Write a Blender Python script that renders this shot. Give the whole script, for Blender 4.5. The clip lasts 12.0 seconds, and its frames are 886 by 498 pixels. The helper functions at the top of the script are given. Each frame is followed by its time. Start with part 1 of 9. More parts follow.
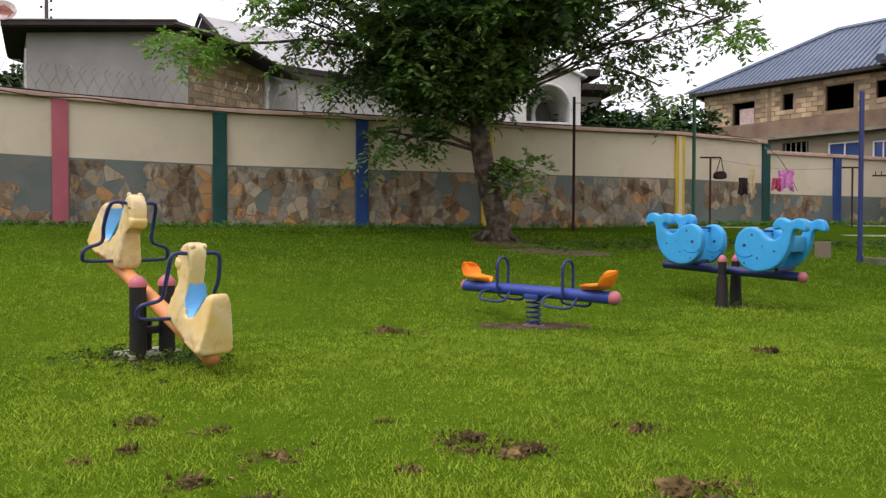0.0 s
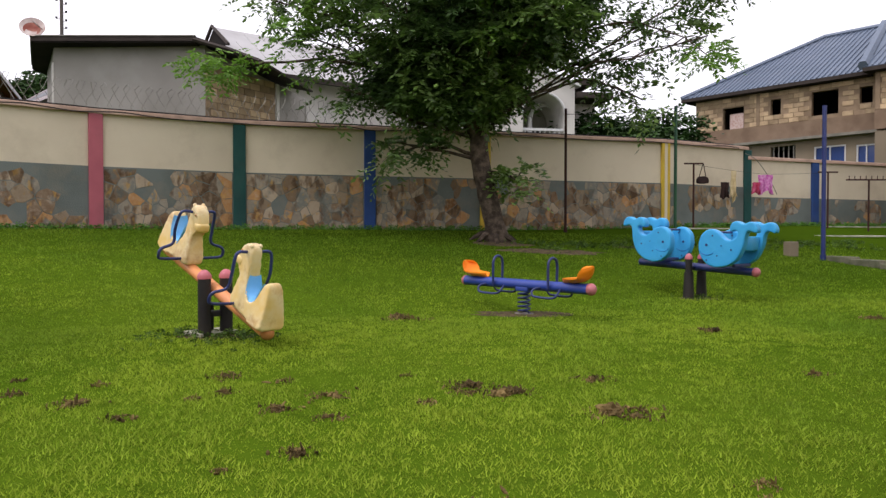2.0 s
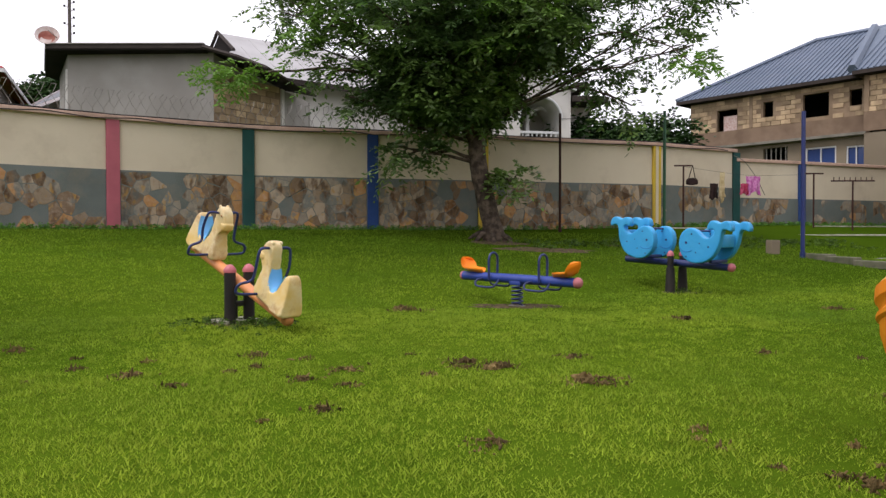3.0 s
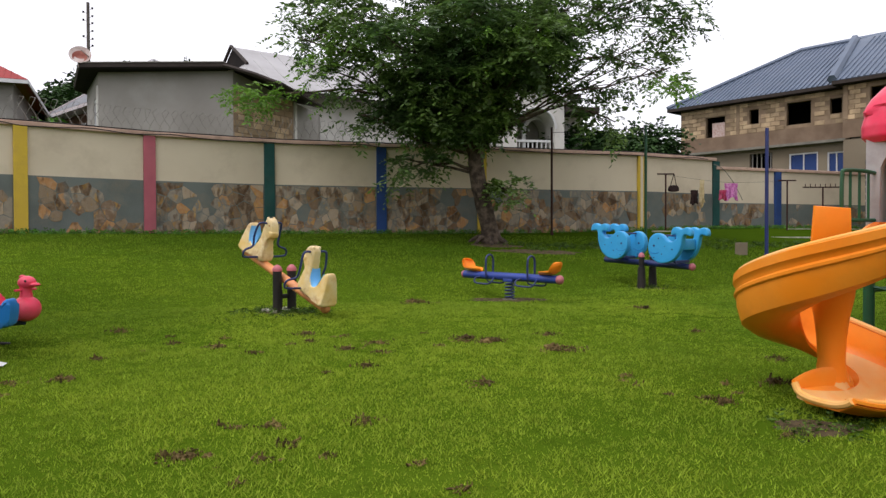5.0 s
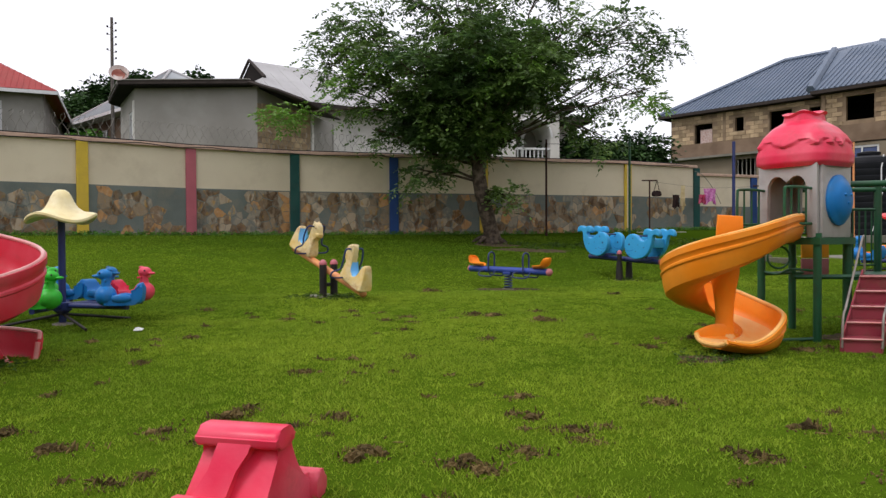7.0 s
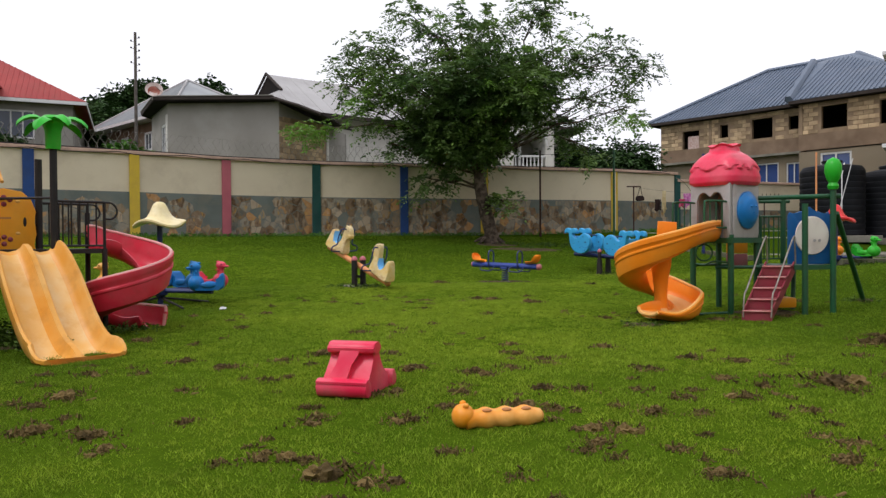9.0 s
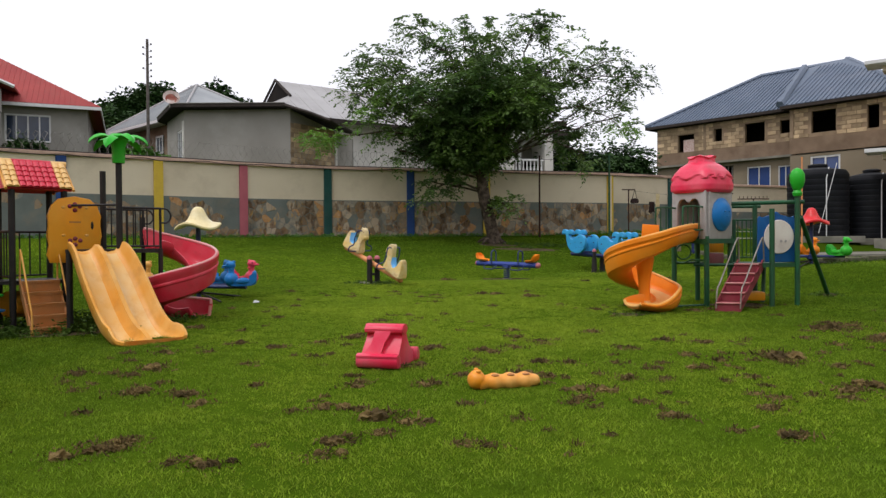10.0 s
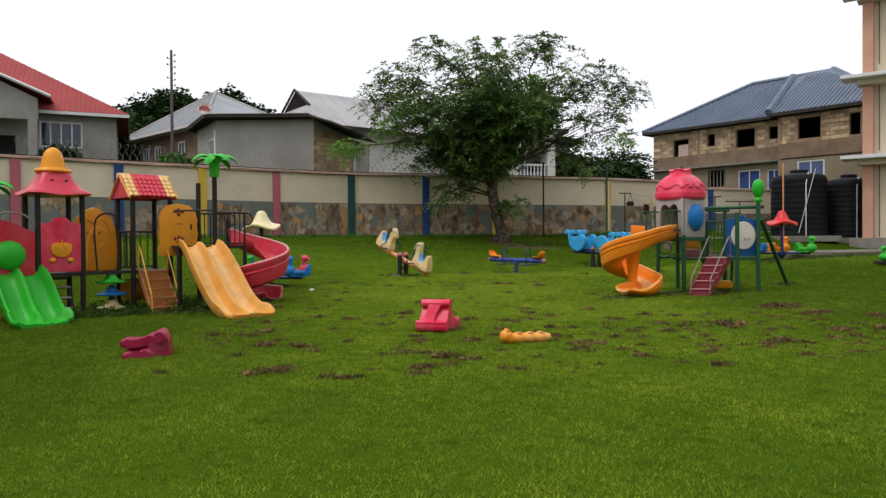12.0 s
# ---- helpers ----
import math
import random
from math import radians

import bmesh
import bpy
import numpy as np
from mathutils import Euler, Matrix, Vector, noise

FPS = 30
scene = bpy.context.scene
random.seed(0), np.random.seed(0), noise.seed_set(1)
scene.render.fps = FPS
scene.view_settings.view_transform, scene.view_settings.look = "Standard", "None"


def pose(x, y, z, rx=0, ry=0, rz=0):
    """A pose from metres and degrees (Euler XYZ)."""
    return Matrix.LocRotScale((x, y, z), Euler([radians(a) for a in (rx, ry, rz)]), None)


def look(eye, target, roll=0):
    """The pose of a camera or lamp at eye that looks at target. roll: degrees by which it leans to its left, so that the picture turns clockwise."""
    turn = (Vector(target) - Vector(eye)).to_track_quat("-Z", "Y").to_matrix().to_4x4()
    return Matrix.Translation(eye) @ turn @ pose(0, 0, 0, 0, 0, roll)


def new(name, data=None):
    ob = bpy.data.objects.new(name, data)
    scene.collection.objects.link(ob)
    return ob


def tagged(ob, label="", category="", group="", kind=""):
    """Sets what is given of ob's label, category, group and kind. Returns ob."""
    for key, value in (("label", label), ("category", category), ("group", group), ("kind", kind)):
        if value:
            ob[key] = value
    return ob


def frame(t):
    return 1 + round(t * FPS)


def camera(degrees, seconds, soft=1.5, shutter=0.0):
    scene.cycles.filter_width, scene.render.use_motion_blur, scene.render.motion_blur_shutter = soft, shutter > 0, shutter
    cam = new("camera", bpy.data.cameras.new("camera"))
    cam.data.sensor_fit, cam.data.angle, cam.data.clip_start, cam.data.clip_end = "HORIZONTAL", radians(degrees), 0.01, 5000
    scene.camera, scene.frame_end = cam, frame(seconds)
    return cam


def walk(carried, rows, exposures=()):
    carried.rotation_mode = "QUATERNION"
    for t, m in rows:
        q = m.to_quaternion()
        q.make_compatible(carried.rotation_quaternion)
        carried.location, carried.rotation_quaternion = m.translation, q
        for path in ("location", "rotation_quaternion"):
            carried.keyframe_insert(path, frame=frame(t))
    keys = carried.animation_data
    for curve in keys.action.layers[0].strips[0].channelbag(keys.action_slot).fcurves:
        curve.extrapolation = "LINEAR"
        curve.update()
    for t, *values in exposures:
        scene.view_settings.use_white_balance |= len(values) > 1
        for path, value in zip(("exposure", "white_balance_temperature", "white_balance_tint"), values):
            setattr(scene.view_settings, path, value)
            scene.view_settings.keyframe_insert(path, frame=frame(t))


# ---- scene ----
cam = camera(64.0, 12.0, soft=1.4)
METRES, EYE, TILT, LEAN, TURN = 14.0, 1.383, -0.55, 0.0, 0.0
ROWS = [
    (0.0, 0.0, 0.0, 0.0, 0.0, -0.569, -0.17),
    (0.5, -0.0014, -0.0211, -0.0016, -0.0, -0.562, -0.13),
    (1.0, -0.0026, -0.0459, -0.0002, -0.0, -0.537, -0.11),
    (1.5, -0.0036, -0.0723, 0.0004, -0.0, -0.506, -0.06),
    (2.0, -0.0035, -0.1004, -0.0004, -0.0, -0.481, -0.03),
    (2.5, -0.003, -0.1302, -0.0013, 0.0, -0.456, 0.02),
    (3.0, -0.0032, -0.161, -0.0031, 0.0, -0.431, 0.07),
    (5.0, -0.0079, -0.299, -0.0001, 0.019, -0.344, 0.19),
    (5.5, -0.0113, -0.3403, -0.0011, 0.012, -0.337, 0.2),
    (6.0, -0.0152, -0.384, -0.0021, 0.019, -0.306, 0.24),
    (6.5, -0.0184, -0.4299, -0.0017, 0.025, -0.262, 0.29),
    (7.0, -0.0223, -0.4785, -0.0031, 0.025, -0.256, 0.28),
    (9.0, -0.0348, -0.6834, -0.0053, 0.056, -0.206, 0.36),
    (9.5, -0.0395, -0.7337, -0.0054, 0.069, -0.194, 0.37),
    (10.0, -0.0467, -0.7878, -0.0054, 0.069, -0.181, 0.38),
    (10.5, -0.056, -0.8415, -0.0065, 0.081, -0.175, 0.39),
    (11.0, -0.0645, -0.8945, -0.0063, 0.094, -0.169, 0.38),
    (11.5, -0.0746, -0.9472, -0.0072, 0.1, -0.156, 0.38),
    (12.0, -0.084, -0.9851, -0.0103, 0.112, -0.144, 0.41),
]
walk(cam, [(t, pose(0, 0, EYE, TILT, LEAN, TURN) @ pose(METRES * x, METRES * y, METRES * z, 90 + pitch, roll, yaw)) for t, x, y, z, yaw, pitch, roll in ROWS],
     exposures=[(0.0, 0.25, 6290, 19), (3.0, 0.14, 6290, 18), (6.0, -0.02, 6250, 15), (9.0, -0.15, 6270, 14), (12.0, -0.21, 6280, 13)])

# ---- light ----
world = bpy.data.worlds.new("overcast_sky")
scene.world = world
world.use_nodes = True
wn, wl = world.node_tree.nodes, world.node_tree.links
wbg = wn["Background"]
sky = wn.new("ShaderNodeTexSky")
sky.sky_type, sky.sun_disc = "NISHITA", False
sky.sun_elevation, sky.sun_rotation = radians(58), radians(-125)
sky.dust_density, sky.air_density = 6.0, 1.0
sat = wn.new("ShaderNodeHueSaturation")
sat.inputs["Saturation"].default_value = 0.25
sat.inputs["Value"].default_value = 0.10
cloud = wn.new("ShaderNodeMix")
cloud.data_type = "RGBA"
cloud.inputs["Factor"].default_value = 0.75
cloud.inputs["B"].default_value = (1.08, 1.08, 1.09, 1)
wl.new(sky.outputs["Color"], sat.inputs["Color"])
wl.new(sat.outputs["Color"], cloud.inputs["A"])
wl.new(cloud.outputs["Result"], wbg.inputs["Color"])
wbg.inputs["Strength"].default_value = 1.34
sun = new("sun", bpy.data.lights.new("sun", "SUN"))
sun.data.energy, sun.data.angle, sun.data.color = 1.2, radians(16), (1.0, 0.95, 0.86)
sun.matrix_world = look((-7.2, -5, 14), (0, 0, 0))


# ---- materials ----
def mat(name, c1, c2=None, scale=3.0, rough=0.6, bump=0.15, bscale=60.0, metal=0.0, rnd=0.0, stain=None, sscale=1.2, samount=0.5, coord="Object", island=0.0, spec=0.5, trans=0.0, wear=0.0):
    m = bpy.data.materials.new(name)
    m.use_nodes = True
    n, l = m.node_tree.nodes, m.node_tree.links
    b = n["Principled BSDF"]
    b.inputs["Roughness"].default_value = rough
    b.inputs["Metallic"].default_value = metal
    b.inputs["Specular IOR Level"].default_value = spec if rough < 0.6 else min(spec, 0.15)
    if coord == "Object":
        co = n.new("ShaderNodeTexCoord").outputs["Object"]
    else:
        co = n.new("ShaderNodeNewGeometry").outputs["Position"]
    c2 = c2 or tuple(0.8 * v for v in c1)
    big = n.new("ShaderNodeTexNoise")
    big.inputs["Scale"].default_value, big.inputs["Detail"].default_value = scale, 6
    l.new(co, big.inputs["Vector"])
    ramp = n.new("ShaderNodeValToRGB")
    ramp.color_ramp.elements[0].position, ramp.color_ramp.elements[1].position = 0.35, 0.65
    ramp.color_ramp.elements[0].color, ramp.color_ramp.elements[1].color = (*c1, 1), (*c2, 1)
    l.new(big.outputs["Fac"], ramp.inputs["Fac"])
    col = ramp.outputs["Color"]
    if stain:
        sn = n.new("ShaderNodeTexNoise")
        sn.inputs["Scale"].default_value, sn.inputs["Detail"].default_value = sscale, 8
        sn.inputs["Roughness"].default_value = 0.65
        l.new(co, sn.inputs["Vector"])
        sr = n.new("ShaderNodeMapRange")
        sr.inputs["From Min"].default_value, sr.inputs["From Max"].default_value = 0.5, 0.72
        sr.inputs["To Max"].default_value = samount
        l.new(sn.outputs["Fac"], sr.inputs["Value"])
        mx = n.new("ShaderNodeMix")
        mx.data_type = "RGBA"
        mx.inputs["B"].default_value = (*stain, 1)
        l.new(sr.outputs["Result"], mx.inputs["Factor"])
        l.new(col, mx.inputs["A"])
        col = mx.outputs["Result"]
    if wear:
        # paler, rubbed edges
        er = n.new("ShaderNodeMapRange")
        er.inputs["From Min"].default_value, er.inputs["From Max"].default_value = 0.53, 0.66
        er.inputs["To Max"].default_value = wear
        l.new(n.new("ShaderNodeNewGeometry").outputs["Pointiness"], er.inputs["Value"])
        em = n.new("ShaderNodeMix")
        em.data_type = "RGBA"
        em.inputs["B"].default_value = (*(0.45 * v + 0.42 for v in c2), 1)
        l.new(er.outputs["Result"], em.inputs["Factor"])
        l.new(col, em.inputs["A"])
        col = em.outputs["Result"]
    fine = n.new("ShaderNodeTexNoise")
    fine.inputs["Scale"].default_value, fine.inputs["Detail"].default_value = bscale, 4
    l.new(co, fine.inputs["Vector"])
    if rnd or island:
        src = n.new("ShaderNodeObjectInfo").outputs["Random"] if rnd else n.new("ShaderNodeNewGeometry").outputs["Random Per Island"]
        amt = rnd or island
        mr = n.new("ShaderNodeMapRange")
        mr.inputs["To Min"].default_value, mr.inputs["To Max"].default_value = 1 - amt, 1 + amt
        l.new(src, mr.inputs["Value"])
        hs = n.new("ShaderNodeHueSaturation")
        l.new(mr.outputs["Result"], hs.inputs["Value"])
        l.new(col, hs.inputs["Color"])
        col = hs.outputs["Color"]
    l.new(col, b.inputs["Base Color"])
    bp = n.new("ShaderNodeBump")
    bp.inputs["Strength"].default_value, bp.inputs["Distance"].default_value = bump, 0.02
    l.new(fine.outputs["Fac"], bp.inputs["Height"])
    l.new(bp.outputs["Normal"], b.inputs["Normal"])
    if trans:
        tb = n.new("ShaderNodeBsdfTranslucent")
        l.new(col, tb.inputs["Color"])
        ms = n.new("ShaderNodeMixShader")
        ms.inputs["Fac"].default_value = trans
        l.new(b.outputs["BSDF"], ms.inputs[1])
        l.new(tb.outputs["BSDF"], ms.inputs[2])
        l.new(ms.outputs["Shader"], n["Material Output"].inputs["Surface"])
    return m


def plastic(name, c, fade=None, dirt=(0.12, 0.09, 0.05), rough=0.38, amount=0.3):
    return mat(name, c, fade or tuple(min(1, v * 1.12 + 0.015) for v in c), 2.5, rough, 0.06, 35, stain=dirt, sscale=3.5, samount=amount, spec=0.25)


M_CREAM = mat("cream_plaster", (0.675, 0.592, 0.448), (0.615, 0.532, 0.398), 0.7, 0.85, 0.2, 90, stain=(0.36, 0.29, 0.2), sscale=0.9, samount=0.35, coord="World")
M_MORTAR = mat("grey_green_mortar", (0.165, 0.187, 0.174), (0.13, 0.147, 0.136), 1.2, 0.9, 0.4, 40, stain=(0.26, 0.22, 0.16), sscale=2.0, samount=0.4, coord="World")
M_COPING = mat("coping_paint", (0.53, 0.37, 0.29), (0.46, 0.31, 0.24), 1.5, 0.8, 0.3, 50, stain=(0.16, 0.12, 0.09), sscale=2.0, samount=0.6, coord="World")


def stone_mat():
    m = mat("flag_stone", (0.4, 0.3, 0.2), (0.3, 0.2, 0.12), 8, 0.8, 0.4, 30, stain=(0.40, 0.33, 0.25), sscale=9, samount=0.45, rnd=0.35, coord="World")
    n, l = m.node_tree.nodes, m.node_tree.links
    info = n.new("ShaderNodeObjectInfo")
    r = n.new("ShaderNodeValToRGB")
    r.color_ramp.interpolation = "CONSTANT"
    cols = [(0.0, (0.24, 0.16, 0.095)), (0.13, (0.33, 0.255, 0.175)), (0.32, (0.17, 0.09, 0.045)), (0.41, (0.45, 0.375, 0.28)),
            (0.58, (0.20, 0.205, 0.18)), (0.80, (0.36, 0.165, 0.045)), (0.89, (0.085, 0.052, 0.034))]
    r.color_ramp.elements[0].color = (*cols[0][1], 1)
    r.color_ramp.elements[1].position, r.color_ramp.elements[1].color = cols[1][0], (*cols[1][1], 1)
    for p, c in cols[2:]:
        r.color_ramp.elements.new(p).color = (*c, 1)
    l.new(info.outputs["Random"], r.inputs["Fac"])
    ramp = next(x for x in n if x.bl_idname == "ShaderNodeValToRGB" and x != r)
    dst = next(k for k in l if k.from_node == ramp).to_socket
    mx = n.new("ShaderNodeMix")
    mx.data_type, mx.blend_type = "RGBA", "MIX"
    mx.inputs["Factor"].default_value = 0.66
    l.new(ramp.outputs["Color"], mx.inputs["A"])
    l.new(r.outputs["Color"], mx.inputs["B"])
    # rust streaks and smeared mortar run over the stones
    col = mx.outputs["Result"]
    for scale, stretch, lo, hi, amount, tint in ((4.5, 0.45, 0.52, 0.62, 0.75, (0.085, 0.045, 0.022)), (3.1, 0.7, 0.53, 0.62, 0.8, (0.15, 0.165, 0.152)), (8.0, 0.6, 0.58, 0.66, 0.6, (0.42, 0.24, 0.06))):
        co, mp, nz, mr, mm = n.new("ShaderNodeNewGeometry"), n.new("ShaderNodeMapping"), n.new("ShaderNodeTexNoise"), n.new("ShaderNodeMapRange"), n.new("ShaderNodeMix")
        mp.inputs["Scale"].default_value = (1, 1, stretch)
        mp.inputs["Location"].default_value = (scale * 3, scale, 0)
        nz.inputs["Scale"].default_value, nz.inputs["Detail"].default_value = scale, 6
        mr.inputs["From Min"].default_value, mr.inputs["From Max"].default_value, mr.inputs["To Max"].default_value = lo, hi, amount
        mm.data_type = "RGBA"
        mm.inputs["B"].default_value = (*tint, 1)
        l.new(co.outputs["Position"], mp.inputs["Vector"])
        l.new(mp.outputs["Vector"], nz.inputs["Vector"])
        l.new(nz.outputs["Fac"], mr.inputs["Value"])
        l.new(mr.outputs["Result"], mm.inputs["Factor"])
        l.new(col, mm.inputs["A"])
        col = mm.outputs["Result"]
    l.new(col, dst)
    return m


M_STONE = stone_mat()
PAINT = {
    "pink": mat("pink_paint", (0.46, 0.13, 0.16), (0.40, 0.11, 0.14), 2, 0.75, 0.2, 60, stain=(0.2, 0.1, 0.1), samount=0.4, coord="World"),
    "green": mat("green_paint", (0.022, 0.085, 0.075), (0.018, 0.065, 0.06), 2, 0.7, 0.2, 60, stain=(0.06, 0.08, 0.07), samount=0.4, coord="World"),
    "blue": mat("blue_paint", (0.028, 0.07, 0.22), (0.025, 0.055, 0.17), 2, 0.7, 0.2, 60, stain=(0.06, 0.07, 0.1), samount=0.4, coord="World"),
    "yellow": mat("yellow_paint", (0.62, 0.44, 0.05), (0.55, 0.38, 0.06), 2, 0.75, 0.2, 60, stain=(0.3, 0.2, 0.06), samount=0.4, coord="World"),
}
P_ORANGE = plastic("orange_plastic", (0.90, 0.245, 0.008), (0.88, 0.29, 0.025), amount=0.12)
P_OWORN = plastic("worn_orange_floor", (0.84, 0.42, 0.10), (0.82, 0.50, 0.20), dirt=(0.84, 0.27, 0.02), amount=0.7)
P_ORIM = plastic("worn_highlit_orange_rim", (0.86, 0.40, 0.07), (0.86, 0.48, 0.16), amount=0.12)
P_YELLOW = plastic("amber_plastic", (0.84, 0.32, 0.012), (0.80, 0.35, 0.03), dirt=(0.4, 0.18, 0.03), amount=0.22)
P_CATER = plastic("worn_amber_plastic", (0.86, 0.29, 0.010), (0.88, 0.50, 0.16), dirt=(0.50, 0.20, 0.02), amount=0.4)
P_SLIDEY = plastic("faded_amber_plastic", (0.74, 0.33, 0.045), (0.76, 0.42, 0.12), dirt=(0.40, 0.18, 0.04), amount=0.4)
P_RED = plastic("pink_red_plastic", (0.76, 0.018, 0.075), (0.78, 0.10, 0.16), rough=0.3)
P_CAP = plastic("red_cap_plastic", (0.66, 0.016, 0.022), (0.70, 0.04, 0.045), rough=0.3)
P_PANELBLUE = plastic("deep_blue_plastic", (0.010, 0.085, 0.27), (0.014, 0.105, 0.31))
P_SLIDER = plastic("faded_red_plastic", (0.60, 0.022, 0.05), (0.62, 0.07, 0.10), rough=0.32)
P_BLUE = plastic("blue_plastic", (0.012, 0.16, 0.48), (0.02, 0.20, 0.52))
P_WHALE = plastic("sky_blue_plastic", (0.035, 0.31, 0.64), (0.05, 0.36, 0.68), dirt=(0.03, 0.12, 0.22), amount=0.25)
P_SADDLE = plastic("light_blue_plastic", (0.10, 0.40, 0.76), (0.26, 0.54, 0.82))
P_GREEN = plastic("green_plastic", (0.022, 0.40, 0.022), (0.04, 0.47, 0.035))
P_CREAM = mat("cream_plastic", (0.76, 0.53, 0.18), (0.82, 0.70, 0.44), 4.0, 0.38, 0.06, 35, stain=(0.44, 0.20, 0.03), sscale=3.6, samount=0.95, spec=0.25)
P_PALE = plastic("pale_yellow_plastic", (0.82, 0.74, 0.50), (0.80, 0.66, 0.30), dirt=(0.45, 0.3, 0.1), amount=0.4)
P_GREY = plastic("grey_plastic", (0.36, 0.34, 0.34), (0.42, 0.40, 0.40), dirt=(0.16, 0.13, 0.12), amount=0.4)
P_PURPLE = plastic("maroon_plastic", (0.31, 0.012, 0.058), (0.37, 0.032, 0.09), rough=0.3)
P_WORN = plastic("worn_slide_plastic", (0.78, 0.45, 0.13), (0.80, 0.57, 0.28), dirt=(0.66, 0.32, 0.05), amount=0.7)
P_RIM = plastic("pale_pink_plastic", (0.70, 0.26, 0.26), (0.74, 0.42, 0.40), rough=0.35)
P_WHITE = plastic("white_plastic", (0.76, 0.72, 0.66), (0.70, 0.62, 0.58), amount=0.2)
P_PINKCAP = plastic("pink_cap_plastic", (0.50, 0.14, 0.17), (0.46, 0.18, 0.2))
P_STEPS = plastic("brown_orange_plastic", (0.50, 0.19, 0.05), (0.46, 0.22, 0.09), amount=0.5)
P_WINE = plastic("wine_plastic", (0.24, 0.03, 0.05), (0.28, 0.05, 0.07), amount=0.5)
T_BLACK = mat("black_paint_metal", (0.018, 0.016, 0.018), (0.026, 0.023, 0.023), 6, 0.5, 0.1, 80, stain=(0.05, 0.037, 0.027), samount=0.35, spec=0.25)
T_NAVY = mat("navy_paint_metal", (0.012, 0.022, 0.11), (0.018, 0.03, 0.14), 6, 0.42, 0.1, 80, stain=(0.05, 0.05, 0.08), samount=0.3)
T_BEAMBLUE = mat("royal_blue_paint_metal", (0.02, 0.045, 0.26), (0.025, 0.055, 0.30), 6, 0.4, 0.1, 80, stain=(0.05, 0.06, 0.12), samount=0.3)
T_GREEN = mat("green_paint_metal", (0.009, 0.095, 0.036), (0.011, 0.072, 0.032), 6, 0.45, 0.1, 80, stain=(0.05, 0.05, 0.03), samount=0.4)
T_STEEL = mat("worn_steel", (0.36, 0.33, 0.30), (0.24, 0.21, 0.19), 8, 0.45, 0.1, 90, metal=0.6, stain=(0.2, 0.1, 0.06), samount=0.4)
T_ORANGE = mat("orange_beam_paint", (0.74, 0.30, 0.10), (0.66, 0.26, 0.10), 5, 0.45, 0.1, 70, stain=(0.3, 0.15, 0.08), samount=0.4)
T_RUST = mat("rust_brown_metal", (0.06, 0.025, 0.02), (0.04, 0.02, 0.018), 6, 0.7, 0.2, 70)
M_CONC = mat("concrete", (0.235, 0.22, 0.185), (0.165, 0.16, 0.13), 2, 0.9, 0.4, 40, stain=(0.12, 0.12, 0.09), samount=0.5, coord="World")
M_KERB = mat("mossy_kerb_concrete", (0.17, 0.16, 0.115), (0.10, 0.105, 0.065), 4, 0.9, 0.6, 30, stain=(0.06, 0.085, 0.03), sscale=2.5, samount=0.7, coord="World")
M_EDGE = mat("pale_edging_concrete", (0.46, 0.44, 0.36), (0.30, 0.29, 0.22), 5, 0.9, 0.4, 40, stain=(0.10, 0.13, 0.05), sscale=1.6, samount=0.7, coord="World")
M_SOIL = mat("dry_soil", (0.045, 0.034, 0.018), (0.11, 0.08, 0.042), 9, 0.95, 0.9, 60, coord="World")
M_CLOD = mat("dry_clod", (0.062, 0.043, 0.017), (0.175, 0.122, 0.048), 6, 0.95, 0.6, 90, coord="World", island=0.5)
M_BARK = mat("bark", (0.038, 0.029, 0.022), (0.105, 0.08, 0.06), 7, 0.95, 1.0, 28, stain=(0.20, 0.15, 0.115), sscale=7, samount=0.5, coord="World")
M_LEAF = mat("leaf", (0.048, 0.098, 0.026), (0.14, 0.232, 0.048), 0.6, 0.45, 0.05, 40, coord="World", island=0.5, trans=0.42)
# brighter copy of the leaf, with sunlight in its colour
M_LEAFLIT = mat("lit_leaf", (0.12, 0.26, 0.025), (0.16, 0.30, 0.04), 0.6, 0.55, 0.05, 40, coord="World", island=0.3, trans=0.35)
M_LEAFFAR = mat("far_leaf", (0.022, 0.055, 0.012), (0.035, 0.075, 0.018), 0.4, 0.65, 0.05, 40, coord="World", island=0.4)
M_WEED = mat("dark_weed_leaf", (0.036, 0.075, 0.010), (0.07, 0.125, 0.016), 0.8, 0.6, 0.05, 40, coord="World", island=0.4)
M_BUSH = mat("bush_leaf", (0.06, 0.16, 0.02), (0.09, 0.20, 0.03), 0.5, 0.6, 0.05, 40, coord="World", island=0.35)
M_GREYPL = mat("grey_render", (0.29, 0.275, 0.25), (0.235, 0.222, 0.20), 0.6, 0.9, 0.3, 50, stain=(0.36, 0.35, 0.32), sscale=0.7, samount=0.5, coord="World")
M_WHITEPL = mat("white_render", (0.60, 0.58, 0.54), (0.52, 0.50, 0.47), 0.6, 0.9, 0.2, 50, stain=(0.3, 0.29, 0.27), samount=0.4, coord="World")
M_TANPL = mat("tan_render", (0.225, 0.158, 0.108), (0.165, 0.114, 0.078), 1.1, 0.9, 0.5, 30, stain=(0.27, 0.20, 0.14), sscale=0.9, samount=0.6, coord="World")
M_BLOCKWALL = mat("block_wall_joint", (0.30, 0.22, 0.145), (0.21, 0.15, 0.098), 1.4, 0.95, 0.6, 30, coord="World")
M_LOWPL = mat("pale_tan_render", (0.235, 0.195, 0.14), (0.19, 0.155, 0.11), 0.6, 0.9, 0.3, 50, stain=(0.26, 0.2, 0.14), samount=0.5, coord="World")
